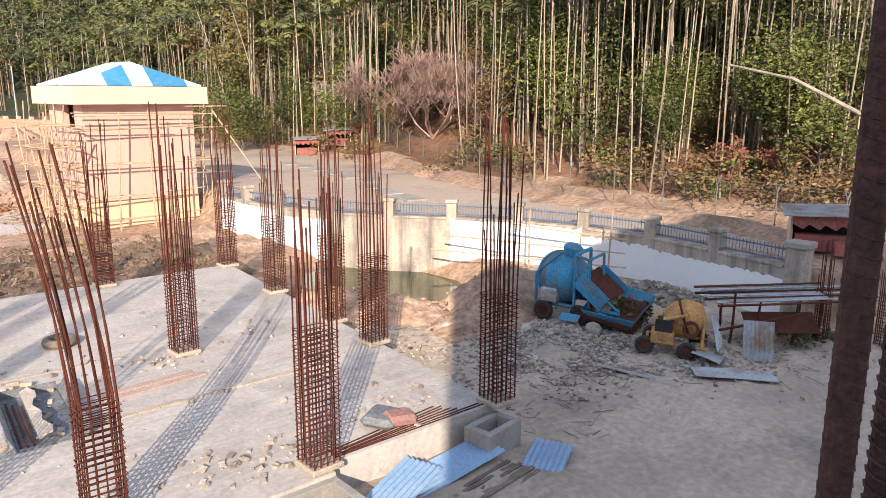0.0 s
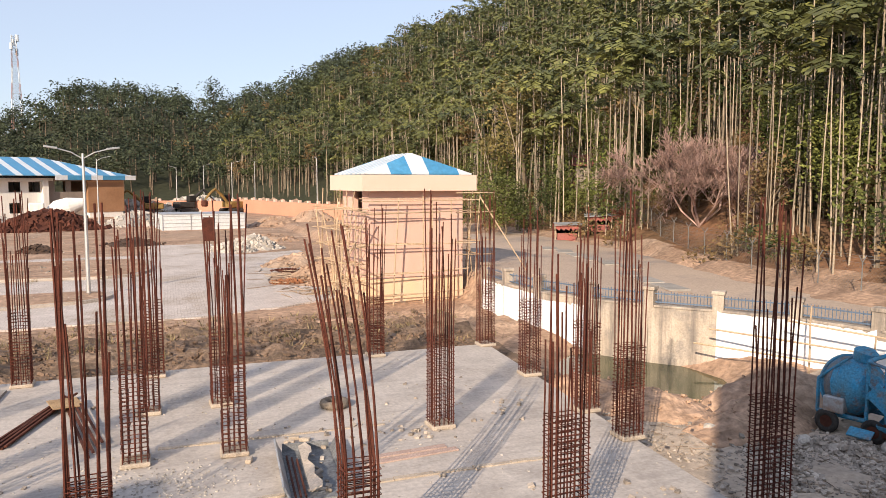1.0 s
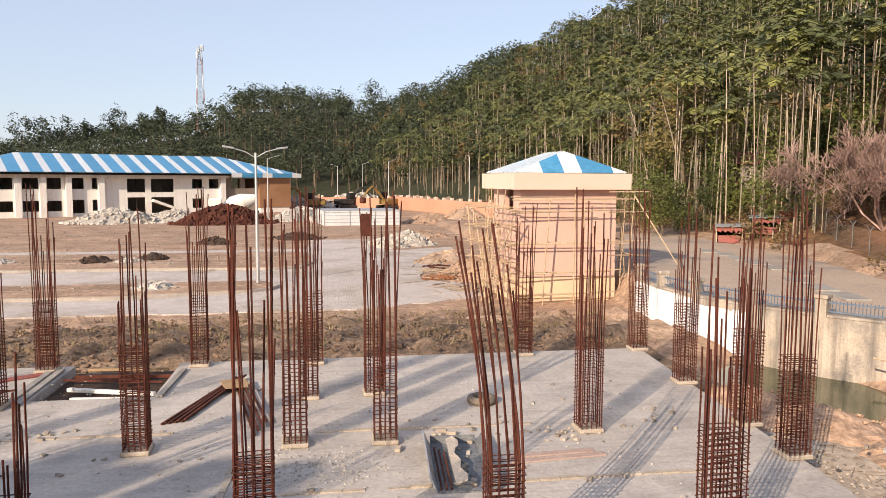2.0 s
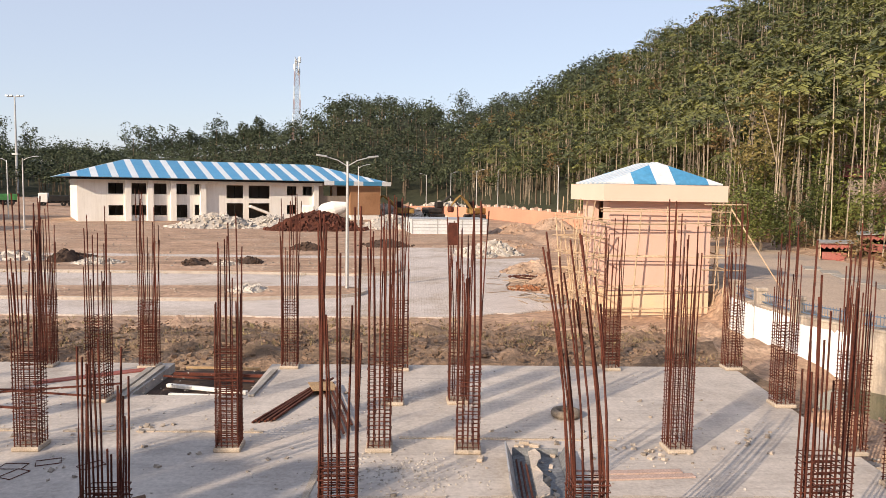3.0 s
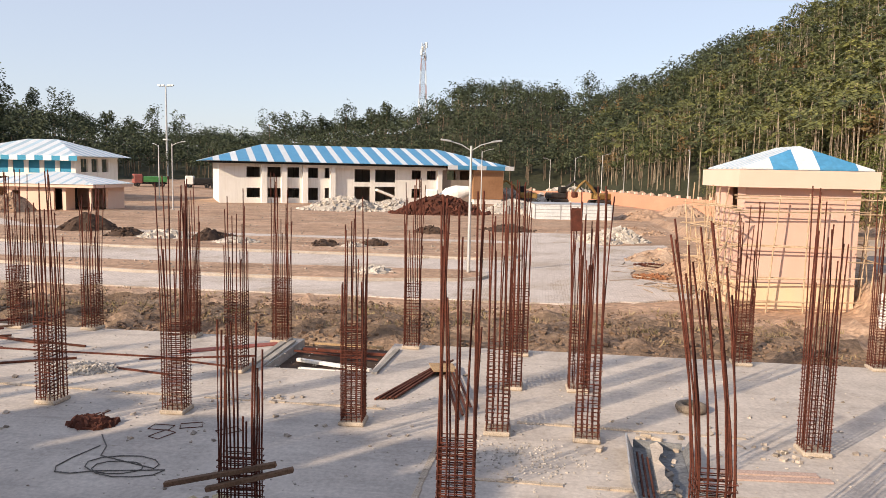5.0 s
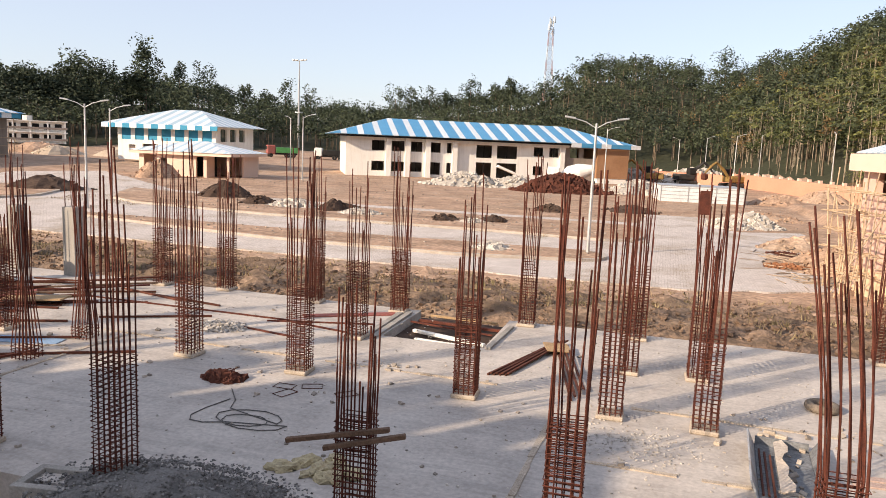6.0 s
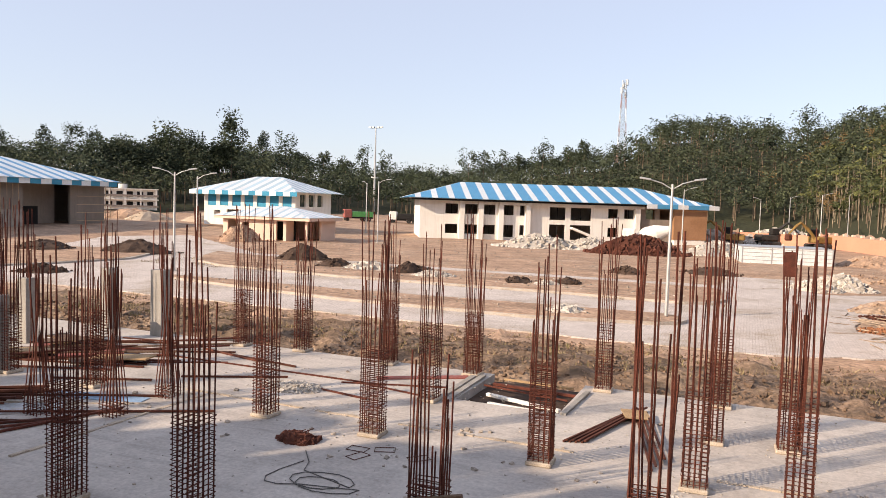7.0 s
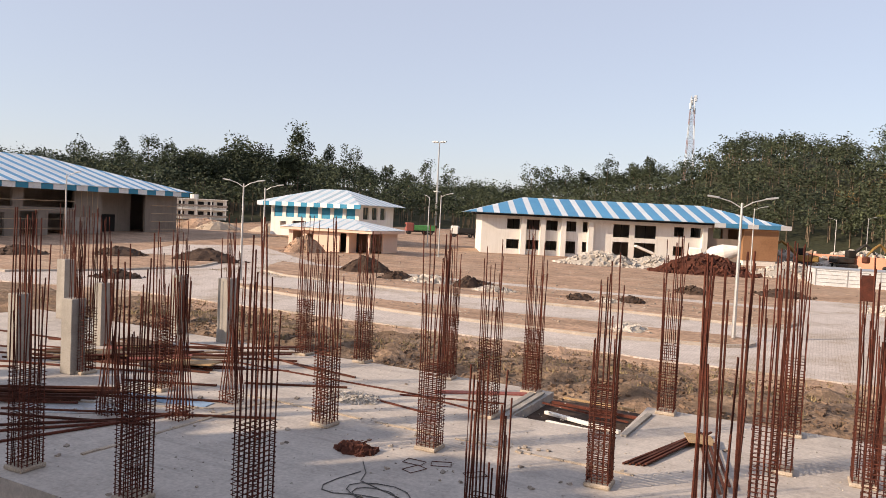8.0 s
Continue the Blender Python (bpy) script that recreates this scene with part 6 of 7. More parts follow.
for k in range(14):
    a = RN.uniform(0, math.pi)
    x, y, L = -8.25 + RN.gauss(0, 0.12), 12.5 + RN.gauss(0, 0.08), RN.uniform(0.12, 0.3)
    plank("steel_offcut", (x - L * math.cos(a), y - L * math.sin(a), 0.03 + 0.008 * k), (x + L * math.cos(a), y + L * math.sin(a), 0.05 + 0.008 * k), 0.02, 0.016, M_RUSTPILE, "short rusty steel offcut on a small pile", "steel offcut")
tagged(part("blue_sheet", boxm(-1.3, 1.3, -0.25, 0.25, 0, 0.012, 0, pose(-14.3, 12.9, 0.005, 0, 0, 12)), M_BLUETIN), "flat pale blue sheet lying on the slab", "sheet")
tagged(part("white_sheet", boxm(-1.2, 1.2, -0.45, 0.45, 0, 0.012, 0, pose(-15.2, 11.2, 0.004, 0, 0, 32)), M_TIN), "flat pale tin sheet lying on the slab", "sheet")

# the pit in the slab
for k, (a, b, w, mt) in enumerate((((-6.2, 18.3, -0.3), (-4.0, 17.3, -0.2), 0.11, M_WHITE), ((-5.9, 17.5, -0.3), (-4.2, 17.15, -0.25), 0.09, M_WHITE), ((-6.4, 19.4, -0.28), (-4.0, 19.2, -0.28), 0.10, M_RUST), ((-6.5, 18.9, -0.2), (-4.1, 18.6, -0.25), 0.06, M_RUST), ((-6.2, 19.8, -0.2), (-4.2, 19.7, -0.2), 0.08, M_WOOD))):
    plank("drain_pipe" if mt is M_WHITE else "timber_offcut", (*a[:2], a[2] + 0.13), (*b[:2], b[2] + 0.13), w, w * 0.8, mt, "white plastic pipe lying in the slab's pit" if mt is M_WHITE else "dark length of scrap lying in the slab's pit", "pipe" if mt is M_WHITE else "scrap")
tagged(part("pit_floor", boxm(-6.55, -4.0, 17.05, 20.05, -0.5, -0.2), M_BLACKEARTH), "dark earth floor of the slab's pit", "pit", kind="structure")
for x in (-6.72, -6.95):
    plank("formwork_board", (x, 16.6, 0.0), (x - 0.05, 19.6, 0.02), 0.16, 0.05, M_CONC, "grey formwork board along the pit's edge", "board")
plank("formwork_board", (-3.82, 16.9, 0.0), (-3.72, 19.3, 0.0), 0.14, 0.06, M_CONC, "grey formwork board along the pit's edge", "board")

# trough with rubble in it, tyre, tarp, block tank, cable
tr = thing("mortar_trough", "grey sheet-metal mortar trough with white debris inside", "trough", m=pose(2.15, 12.05, 0.0, 0, 0, -4))
part("base", boxm(-0.42, 0.42, -1.1, 1.05, 0.0, 0.02), M_GREYSHEET, tr)
part("side", boxm(-0.03, 0.0, -1.12, 1.07, 0, 0.30, 0, pose(-0.42, 0, 0.0, 0, -24, 0)), M_TIN, tr)
part("side", boxm(0.0, 0.03, -1.12, 1.07, 0, 0.24, 0, pose(0.42, 0, 0.0, 0, 30, 0)), M_GREYSHEET, tr)
part("end", boxm(-0.42, 0.42, 1.05, 1.08, 0.0, 0.16), M_GREYSHEET, tr)
bm = bmesh.new()
edge = [(-1.05, 0.16), (-0.85, 0.2), (-0.55, 0.05), (-0.2, 0.12), (0.1, -0.02), (0.35, 0.06), (0.45, 0.16), (0.7, 0.18), (0.95, 0.05)]
for (ya, xa), (yb, xb) in zip(edge, edge[1:]):
    q = [bm.verts.new(c) for c in ((-0.14, ya, 0.14), (xa * 0.6 - 0.05, ya, 0.2), (xb * 0.6 - 0.05, yb, 0.2), (-0.14, yb, 0.14))]
    bm.faces.new(q[::-1])
bmesh.ops.remove_doubles(bm, verts=bm.verts, dist=0.001)
r_ = bmesh.ops.extrude_face_region(bm, geom=bm.faces[:])
bmesh.ops.translate(bm, verts=[v for v in r_["geom"] if isinstance(v, bmesh.types.BMVert)], vec=(0, 0, -0.02))
part("white_sheet", bm, M_KERB, tr, "torn white board with a ragged edge")
for k in range(3):
    part("bar", boxm(-0.38 + 0.08 * k, -0.35 + 0.08 * k, -1.05, 0.75 - 0.1 * k, 0.03, 0.06), M_RUSTPILE, tr)
for k in range(9):
    w_ = RN.uniform(0.03, 0.07)
    part("lump", boxm(-w_, w_, -w_ * 0.7, w_ * 0.7, 0, w_ * 0.7, w_ * 0.15, pose(RN.uniform(0.0, .3), -0.9 + k * 0.2, 0.02, RN.uniform(-30, 30), RN.uniform(-30, 30), RN.uniform(0, 180))), M_YSTONE, tr)
for k, (x, y) in enumerate(((2.0, 13.55), (2.12, 13.75), (2.3, 13.6), (2.55, 13.1), (1.2, 12.9))):
    tagged(part("brick_piece", boxm(-0.1, 0.1, -0.05, 0.05, 0, 0.07, 0.012, pose(x, y, 0, RN.uniform(-8, 8), 0, RN.uniform(0, 180))), M_KICK), "broken pale brick piece on the slab", "brick")


def torus(bm, R, r, n=24, k=8, m=None):
    rings = [[bm.verts.new(Vector(((R + r * math.cos(b)) * math.cos(a), (R + r * math.cos(b)) * math.sin(a), r * math.sin(b)))) for b in [2 * math.pi * j / k for j in range(k)]] for a in [2 * math.pi * i / n for i in range(n)]]
    for i in range(n):
        for j in range(k):
            bm.faces.new((rings[i][j], rings[(i + 1) % n][j], rings[(i + 1) % n][(j + 1) % k], rings[i][(j + 1) % k]))
    if m is not None:
        for ring in rings:
            for v in ring:
                v.co = m @ v.co


bm = bmesh.new()
torus(bm, 0.24, 0.09)
tagged(part("tyre", bm, mat("dusty_rubber", (0.22, 0.18, 0.14), (0.16, 0.13, 0.1), 4, 0.9, 0.2), m=pose(3.28, 15.5, 0.09), smooth=True), "dusty old tyre lying on the slab", "tyre")
tp = thing("folded_tarp", "crumpled red and grey tarpaulin on the slab", "tarpaulin", m=pose(6.2, 8.55, 0.0, 0, 0, 10))
bm = bmesh.new()
box(bm, -0.42, 0.25, -0.22, 0.3, 0, 0.16, 0.07, pose(0, 0, 0, 4, 3, 25))
part("grey_fold", bm, M_GREYSHEET, tp)
bm = bmesh.new()
box(bm, -0.2, 0.3, -0.3, 0.05, 0.0, 0.19, 0.06, pose(0.05, -0.08, 0, 3, 6, -20))
part("red_fold", bm, M_PINKCLOTH, tp)
for k in range(7):
    plank("reinforcing_bar", (4.85 + RN.uniform(-.1, .4), 8.03 + 0.03 * k, 0.004), (7.9 + RN.uniform(-.9, .1), 8.02 + 0.075 * k, 0.004), 0.016, 0.016, M_RUST, "rusty reinforcing bar lying along the slab's edge", "rebar")


def block_tank(x, y, z, yaw, w=0.9, d=0.62, h=0.42, label="open tank of grey concrete blocks by the slab"):
    th = thing("block_tank", label, "tank", m=pose(x, y, z, 0, 0, yaw))
    for a in ((-w / 2, w / 2, -d / 2, -d / 2 + 0.12), (-w / 2, w / 2, d / 2 - 0.12, d / 2), (-w / 2, -w / 2 + 0.12, -d / 2 + 0.12, d / 2 - 0.12), (w / 2 - 0.12, w / 2, -d / 2 + 0.12, d / 2 - 0.12)):
        part("side", boxm(*a, 0, h, 0.008), M_CONC, th)
    part("base", boxm(-w / 2 + 0.12, w / 2 - 0.12, -d / 2 + 0.12, d / 2 - 0.12, 0, 0.2), M_BLACKEARTH, th)


block_tank(7.55, 7.58, -0.62, 8, 0.8, 0.52, h=0.52)
block_tank(-7.75, 7.75, -0.35, 10, 1.0, 0.7, 0.42)
block_tank(4.3, 7.35, -0.55, 0, 0.9, 0.7, 0.5)

cable = thing("cable", "grey cable lying in loose loops on the slab", "cable")
bm = bmesh.new()
pts = [(-7.75, 12.0, 0.012), (-7.35, 11.5, 0.012), (-7.2, 11.1, 0.012)]
for k in range(26):
    a = k * 0.5
    r = 0.55 + 0.25 * math.sin(k * 0.33)
    pts.append((-6.55 + r * math.cos(a) * 0.9, 10.75 + r * 0.55 * math.sin(a), 0.012 + 0.003 * (k % 4)))
for a in (0, 1, 2, 3, 4, 5):
    pts.append((-6.9 - 0.45 * math.sin(a * 0.6) - 0.1 * a, 10.5 - 0.25 * a + 0.09 * a * a, 0.014))
tube(bm, pts, 0.010, 5)
part("loop", bm, M_ROPE, cable)
for k, (x, y) in enumerate(((-4.3, 9.2), (-4.9, 9.6), (-4.5, 9.75), (-4.1, 9.45), (-5.1, 9.3), (-4.6, 9.35))):
    bm = bmesh.new()
    bmesh.ops.create_icosphere(bm, subdivisions=3, radius=0.2)
    for v in bm.verts:
        v.co = Vector((v.co.x * 1.3, v.co.y * 0.8, max(0.0, v.co.z * 0.55))) * (1 + 0.6 * fbm(v.co.x * 9 + k, v.co.y * 9, 1.0, k))
    tagged(part("cement_bag", bm, M_CLOTH, m=pose(x, y, 0.0, 0, 0, 50 * k)), "crumpled empty cement bag on the slab", "bag")
for k, (x, y) in enumerate(((-6.9, 12.55), (-6.4, 12.75), (-5.6, 12.6), (-6.7, 12.2))):
    bm = bmesh.new()
    c = [(-.2, -.13, .01), (.2, -.13, .01), (.2, .13, .01), (-.2, .13, .01), (-.2, -.13, .01)]
    tube(bm, c, 0.008, 4)
    tagged(part("steel_hoop", bm, M_RUST, m=pose(x, y, 0.004, 0, 0, 23 * k)), "loose square rebar hoop on the slab", "hoop")
# two short boards through a front cage
for a, b in (((-4.25, 7.78, 1.15), (-2.95, 7.95, 1.42)), ((-3.75, 7.80, 1.12), (-2.75, 7.98, 1.36))):
    plank("wooden_batten", a, b, 0.07, 0.06, M_DWOOD, "timber batten wedged through a rebar cage", "batten")
# timber shutter round the top of one cage
tagged(part("formwork_board", boxm(-0.11, 0.11, -0.03, 0.03, 0, 0.5, 0.005, pose(0.80, 16.28, 3.65)), M_RUST), "upright reddish-brown formwork board tied to a cage", "board")

# ---- concrete mixers in the yard ----
def wheel(parent, x, y, z, r, w, yaw=0.0):
    bm = bmesh.new()
    torus(bm, r * 0.72, r * 0.28, 20, 8, pose(x, y, z, 90, 0, yaw))
    ty = part("wheel", bm, M_RUBBER, parent, smooth=True)
    bm = bmesh.new()
    m = pose(x, y, z, 90, 0, yaw)
    tube(bm, [m @ Vector((0, 0, -w / 3)), m @ Vector((0, 0, w / 3))], r * 0.5, 12)
    part("rim", bm, M_RUSTPILE, ty)


def lathe(bm, prof, n=22, m=None):
    rings = [[bm.verts.new((m or Matrix()) @ Vector((r * math.cos(a), r * math.sin(a), z))) for a in [2 * math.pi * i / n for i in range(n)]] for r, z in prof]
    for a, b in zip(rings, rings[1:]):
        for i in range(n):
            bm.faces.new((a[i], a[(i + 1) % n], b[(i + 1) % n], b[i]))
    bm.faces.new(rings[0][::-1])
    bm.faces.new(rings[-1])


gz = ground_at(14.5, 11.2)
mx = thing("concrete_mixer", "large blue concrete mixer with drum, frame and loading hopper", "concrete mixer", m=pose(14.25, 11.35, gz, 0, 0, -74) @ Matrix.Scale(0.88, 4))
bm = bmesh.new()
lathe(bm, [(0.25, -0.62), (0.52, -0.55), (0.72, -0.2), (0.72, 0.2), (0.55, 0.5), (0.30, 0.72)], 26, pose(-0.45, 0.0, 1.15, 78, 0, 55))
part("drum", bm, M_BLUEPAINT, mx)
bm = bmesh.new()
m = pose(-0.45, 0.0, 1.15, 78, 0, 55)
torus(bm, 0.735, 0.05, 30, 6, m @ pose(0, 0, -0.22))
part("gear_ring", bm, M_BLUEPAINT, mx)
bm = bmesh.new()
lathe(bm, [(0.715, -0.12), (0.735, -0.1), (0.735, 0.16), (0.715, 0.18)], 30, m)
part("drum_band", bm, M_DULLSTEEL, mx, "bare steel band worn through the paint")
fr = bmesh.new()
for a, b, r in (((-1.1, -0.5, 0.45), (1.4, -0.5, 0.45), 0.06), ((-1.1, 0.5, 0.45), (1.4, 0.5, 0.45), 0.06), ((0.1, -0.55, 0.4), (0.1, -0.55, 1.95), 0.05), ((0.1, 0.55, 0.4), (0.1, 0.55, 1.95), 0.05), ((0.55, -0.55, 0.4), (0.5, -0.55, 1.85), 0.04), ((0.55, 0.55, 0.4), (0.5, 0.55, 1.85), 0.04), ((0.1, -0.55, 1.95), (0.1, 0.55, 1.95), 0.05), ((0.1, -0.55, 1.95), (0.5, -0.55, 1.85), 0.04), ((0.5, -0.55, 1.85), (0.5, 0.55, 1.85), 0.04), ((-1.1, -0.5, 0.45), (-1.1, -0.5, 1.3), 0.05), ((-1.1, 0.5, 0.45), (-1.1, 0.5, 1.3), 0.05), ((-1.1, -0.5, 1.3), (-0.3, -0.5, 2.0), 0.04), ((0.1, -0.55, 1.4), (1.4, -0.5, 0.5), 0.04)):
    tube(fr, [a, b], r, 6)
part("frame", fr, M_BLUEPAINT, mx)
bm = bmesh.new()
lathe(bm, [(0.10, 0), (0.26, 0.0), (0.28, 0.24), (0.18, 0.32), (0.05, 0.34)], 16, pose(-0.25, 0.0, 1.82, 0, 12, 0))
part("water_tank", bm, M_BLUEPAINT, mx)
hp = bmesh.new()
lo, hi = [(0.65, -0.6, 0.08), (1.75, -0.65, 0.05), (1.75, 0.65, 0.05), (0.65, 0.6, 0.08)], [(0.45, -0.85, 0.50), (1.95, -0.9, 0.42), (1.95, 0.9, 0.72), (0.45, 0.85, 0.98)]
L0, H0 = [hp.verts.new(p) for p in lo], [hp.verts.new(p) for p in hi]
hp.faces.new(L0[::-1])
for i in range(4):
    hp.faces.new((L0[i], L0[(i + 1) % 4], H0[(i + 1) % 4], H0[i]))
r_ = bmesh.ops.extrude_face_region(hp, geom=hp.faces[:])
bmesh.ops.translate(hp, verts=[v for v in r_["geom"] if isinstance(v, bmesh.types.BMVert)], vec=(0, 0, 0.03))
part("hopper", hp, M_BLUEPAINT, mx)
part("hopper_load", boxm(0.55, 1.85, -0.78, 0.78, 0.2, 0.36, 0.04, pose(0, 0, 0.24, 13, 6, 0)), M_RUSTPILE, mx, "rusty dried mix in the hopper")
for k in range(5):
    part("hopper_rib", boxm(0.55 + 0.3 * k, 0.75 + 0.3 * k, -0.75, 0.75, 0.0, 0.03, 0, pose(0, 0, 0.70 - 0.05 * k, 13, 9, 0)), M_WOOD if k % 2 else M_RUSTPILE, mx)
bm = bmesh.new()
box(bm, -0.5, 0.5, -0.7, 0.7, 0.0, 0.06, 0.01, pose(0.62, 0.0, 1.0, 8, 38, 0))
part("loading_chute", bm, M_RUSTPILE, mx, "rust-brown loading chute sloping up to the drum")
part("chute_cheek", boxm(-0.55, 0.45, -0.04, 0.0, -0.05, 0.42, 0.01, pose(0.6, -0.74, 0.85, 0, 38, 0)), M_BLUEPAINT, mx)
part("chute_cheek", boxm(-0.55, 0.45, 0.0, 0.04, -0.05, 0.42, 0.01, pose(0.6, 0.74, 0.85, 0, 38, 0)), M_BLUEPAINT, mx)
part("engine_cover", boxm(-0.85, -0.35, -0.78, -0.5, 0.55, 0.95, 0.03), M_TIN, mx, "pale grey engine cover")
part("chute", boxm(-0.2, 0.35, -0.85, -0.58, 0.7, 0.74, 0, pose(0.1, 0, 0.1, 35, 0, 0)), M_BLUEPAINT, mx)
for x in (-0.75, 0.35):
    for y in (-0.72, 0.72):
        wheel(mx, x, y, 0.30, 0.30, 0.16)

gz = ground_at(13.9, 8.4)
my = thing("concrete_mixer", "small yellow diesel concrete mixer, rusty and tilted", "concrete mixer", m=pose(13.9, 8.35, gz, 0, 3, -58) @ Matrix.Scale(0.87, 4))
bm = bmesh.new()
lathe(bm, [(0.16, -0.52), (0.34, -0.45), (0.46, -0.12), (0.46, 0.15), (0.30, 0.42), (0.22, 0.50)], 20, pose(0.15, 0.1, 0.88, 0, 68, 0))
part("drum", bm, M_YELLOWP, my)
bm = bmesh.new()
torus(bm, 0.47, 0.03, 26, 6, pose(0.15, 0.1, 0.88, 0, 68, 0))
torus(bm, 0.17, 0.04, 16, 6, pose(0.3, -0.5, 0.78, 80, 0, 0))
part("gear_ring", bm, M_RUST, my)
part("engine_box", boxm(-0.62, -0.08, -0.55, -0.1, 0.32, 0.62, 0.02), M_YELLOWP, my)
part("radiator", boxm(-0.55, -0.12, -0.5, -0.12, 0.62, 0.92, 0.02), M_RUBBER, my)
hood = bmesh.new()
box(hood, -0.5, 0.2, -0.45, 0.15, 0.0, 0.05, 0.01, pose(0, 0, 1.0, 0, -20, 0))
box(hood, -0.56, -0.5, -0.45, 0.1, 0.62, 1.0)
part("hood", hood, M_YELLOWP, my)
fr = bmesh.new()
for a, b in (((-0.7, -0.4, 0.3), (0.75, -0.4, 0.3)), ((-0.7, 0.4, 0.3), (0.75, 0.4, 0.3)), ((0.6, -0.4, 0.3), (0.62, 0, 0.95)), ((0.6, 0.4, 0.3), (0.62, 0, 0.95)), ((-0.1, -0.4, 0.3), (-0.1, 0, 0.9)), ((-0.7, -0.4, 0.3), (-0.7, 0.4, 0.3))):
    tube(fr, [a, b], 0.04, 6)
part("frame", fr, M_YELLOWP, my)
for x, y in ((-0.75, -0.5), (0.25, -0.6), (-0.6, 0.5), (0.55, 0.55)):
    wheel(my, x, y, 0.24, 0.24, 0.13, 10)

# low lean-to of poles and tin behind the yellow mixer
lt = thing("lean_to", "low makeshift lean-to of poles and tin sheets", "lean-to", m=pose(16.2, 7.55, ground_at(15.8, 7.6), 0, 0, -42))
for x, y, h in ((-0.9, -0.5, 1.25), (-0.3, -0.45, 1.0), (0.55, -0.4, 1.0), (1.2, -0.2, 1.05), (-0.8, 0.5, 1.05), (1.1, 0.6, 1.1)):
    pole_between("post", (x, y, 0), (x + 0.05, y, h), 0.035, M_RUSTPILE, lt)
for k in range(7):
    pole_between("roof_pole", (-1.4 + RN.uniform(-.2, .2), -0.7 + 0.2 * k, 0.98 + 0.02 * k), (1.7 + RN.uniform(-.2, 1.0), -0.6 + 0.2 * k, 1.08 + 0.02 * k), 0.03, M_TIN if k % 2 else M_RUSTPILE, lt)
part("roof_sheet", boxm(-1.2, 1.3, -0.4, 0.7, 0, 0.012, 0, pose(0, 0, 1.06, 3, -2, 0)), M_TIN, lt)
part("side_sheet", boxm(-0.7, 0.9, -0.3, 0.3, 0, 0.012, 0, pose(0.1, -0.5, 0.55, 35, 0, 0)), M_RUSTPILE, lt)
pole_between("brace", (-1.3, -0.8, 0.45), (0.6, -0.75, 0.85), 0.03, M_RUSTPILE, lt)
# bent strip on the ground
plank("plastic_strip", (11.9, 8.9, ground_at(11.9, 8.9) + 0.02), (12.1, 7.7, ground_at(12.1, 7.7) + 0.03), 0.14, 0.015, M_CONC, "bent pale strip lying on the yard", "strip")
plank("plastic_strip", (12.1, 7.7, ground_at(12.1, 7.7) + 0.03), (11.6, 7.4, ground_at(11.6, 7.4) + 0.03), 0.13, 0.015, M_CONC, "bent pale strip lying on the yard", "strip")
for x, y, r in ((13.55, 10.3, 0.22), (12.4, 11.4, 0.16), (11.0, 12.6, 0.2), (10.6, 10.2, 0.12), (8.95, 9.2, 0.13)):
    bm = bmesh.new()
    bmesh.ops.create_icosphere(bm, subdivisions=3, radius=r)
    for v in bm.verts:
        v.co = Vector((v.co.x, v.co.y * 0.85, v.co.z * 0.75)) * (1 + 0.3 * fbm(v.co.x * 5 / r * 0.2, v.co.y * 3, 1.4, x))
    tagged(part("boulder", bm, M_STONE, m=pose(x, y, ground_at(x, y) + r * 0.4, 0, 0, x * 30)), "rough earth-stained boulder on the yard", "boulder")
# weeds by the hopper
wd = thing("weed_bush", "low broad-leaved green weeds beside the mixer", "bush", m=pose(14.75, 10.25, ground_at(14.7, 10.2)))
pts = crown_points(420, 0.75, 0.30, 0.30, 14)
v = leaf_quads(pts, np.full(420, 0.085))
link_mesh("foliage", big_mesh("foliage", v, quad_ids(420), M_LEAF), None, wd)
wd2 = thing("weed_bush", "low broad-leaved green weeds beside the rebar cage", "bush", m=pose(17.0, 6.9, ground_at(17, 6.9)))
pts = crown_points(300, 0.8, 0.14, 0.12, 12)
v = leaf_quads(pts, np.full(300, 0.07))
link_mesh("foliage", big_mesh("foliage", v, quad_ids(300), M_LEAF), None, wd2)
# slim cages at the yard's far side
for x, y in ((17.25, 6.65), (17.85, 5.55)):
    c = rebar_column(2.4, 1.25, 0.01, int(x * 10), n=3, width=0.24, kicker=False)
    c.matrix_basis = pose(x, y, ground_at(x, y))
# poles of a small scaffold against the white wall
sc = thing("bamboo_scaffold", "light bamboo scaffold in front of the whitewashed wall", "scaffold", m=pose(17.3, 13.6, ground_at(17.3, 13.6)))
for a, b in (((-0.4, 1.9, 0), (-0.3, 2.0, 2.0)), ((0.35, -0.6, 0), (0.45, -0.6, 2.3)), ((-0.6, 2.6, 1.5), (0.7, -1.0, 1.35)), ((-1.8, 4.4, 1.0), (0.6, -1.0, 0.95)), ((-2.2, 4.6, 0.55), (0.7, -1.0, 0.5)), ((0.1, 0.3, 0), (0.15, 0.3, 1.4))):
    pole_between("pole", a, b, 0.03, M_BAMBOO, sc)

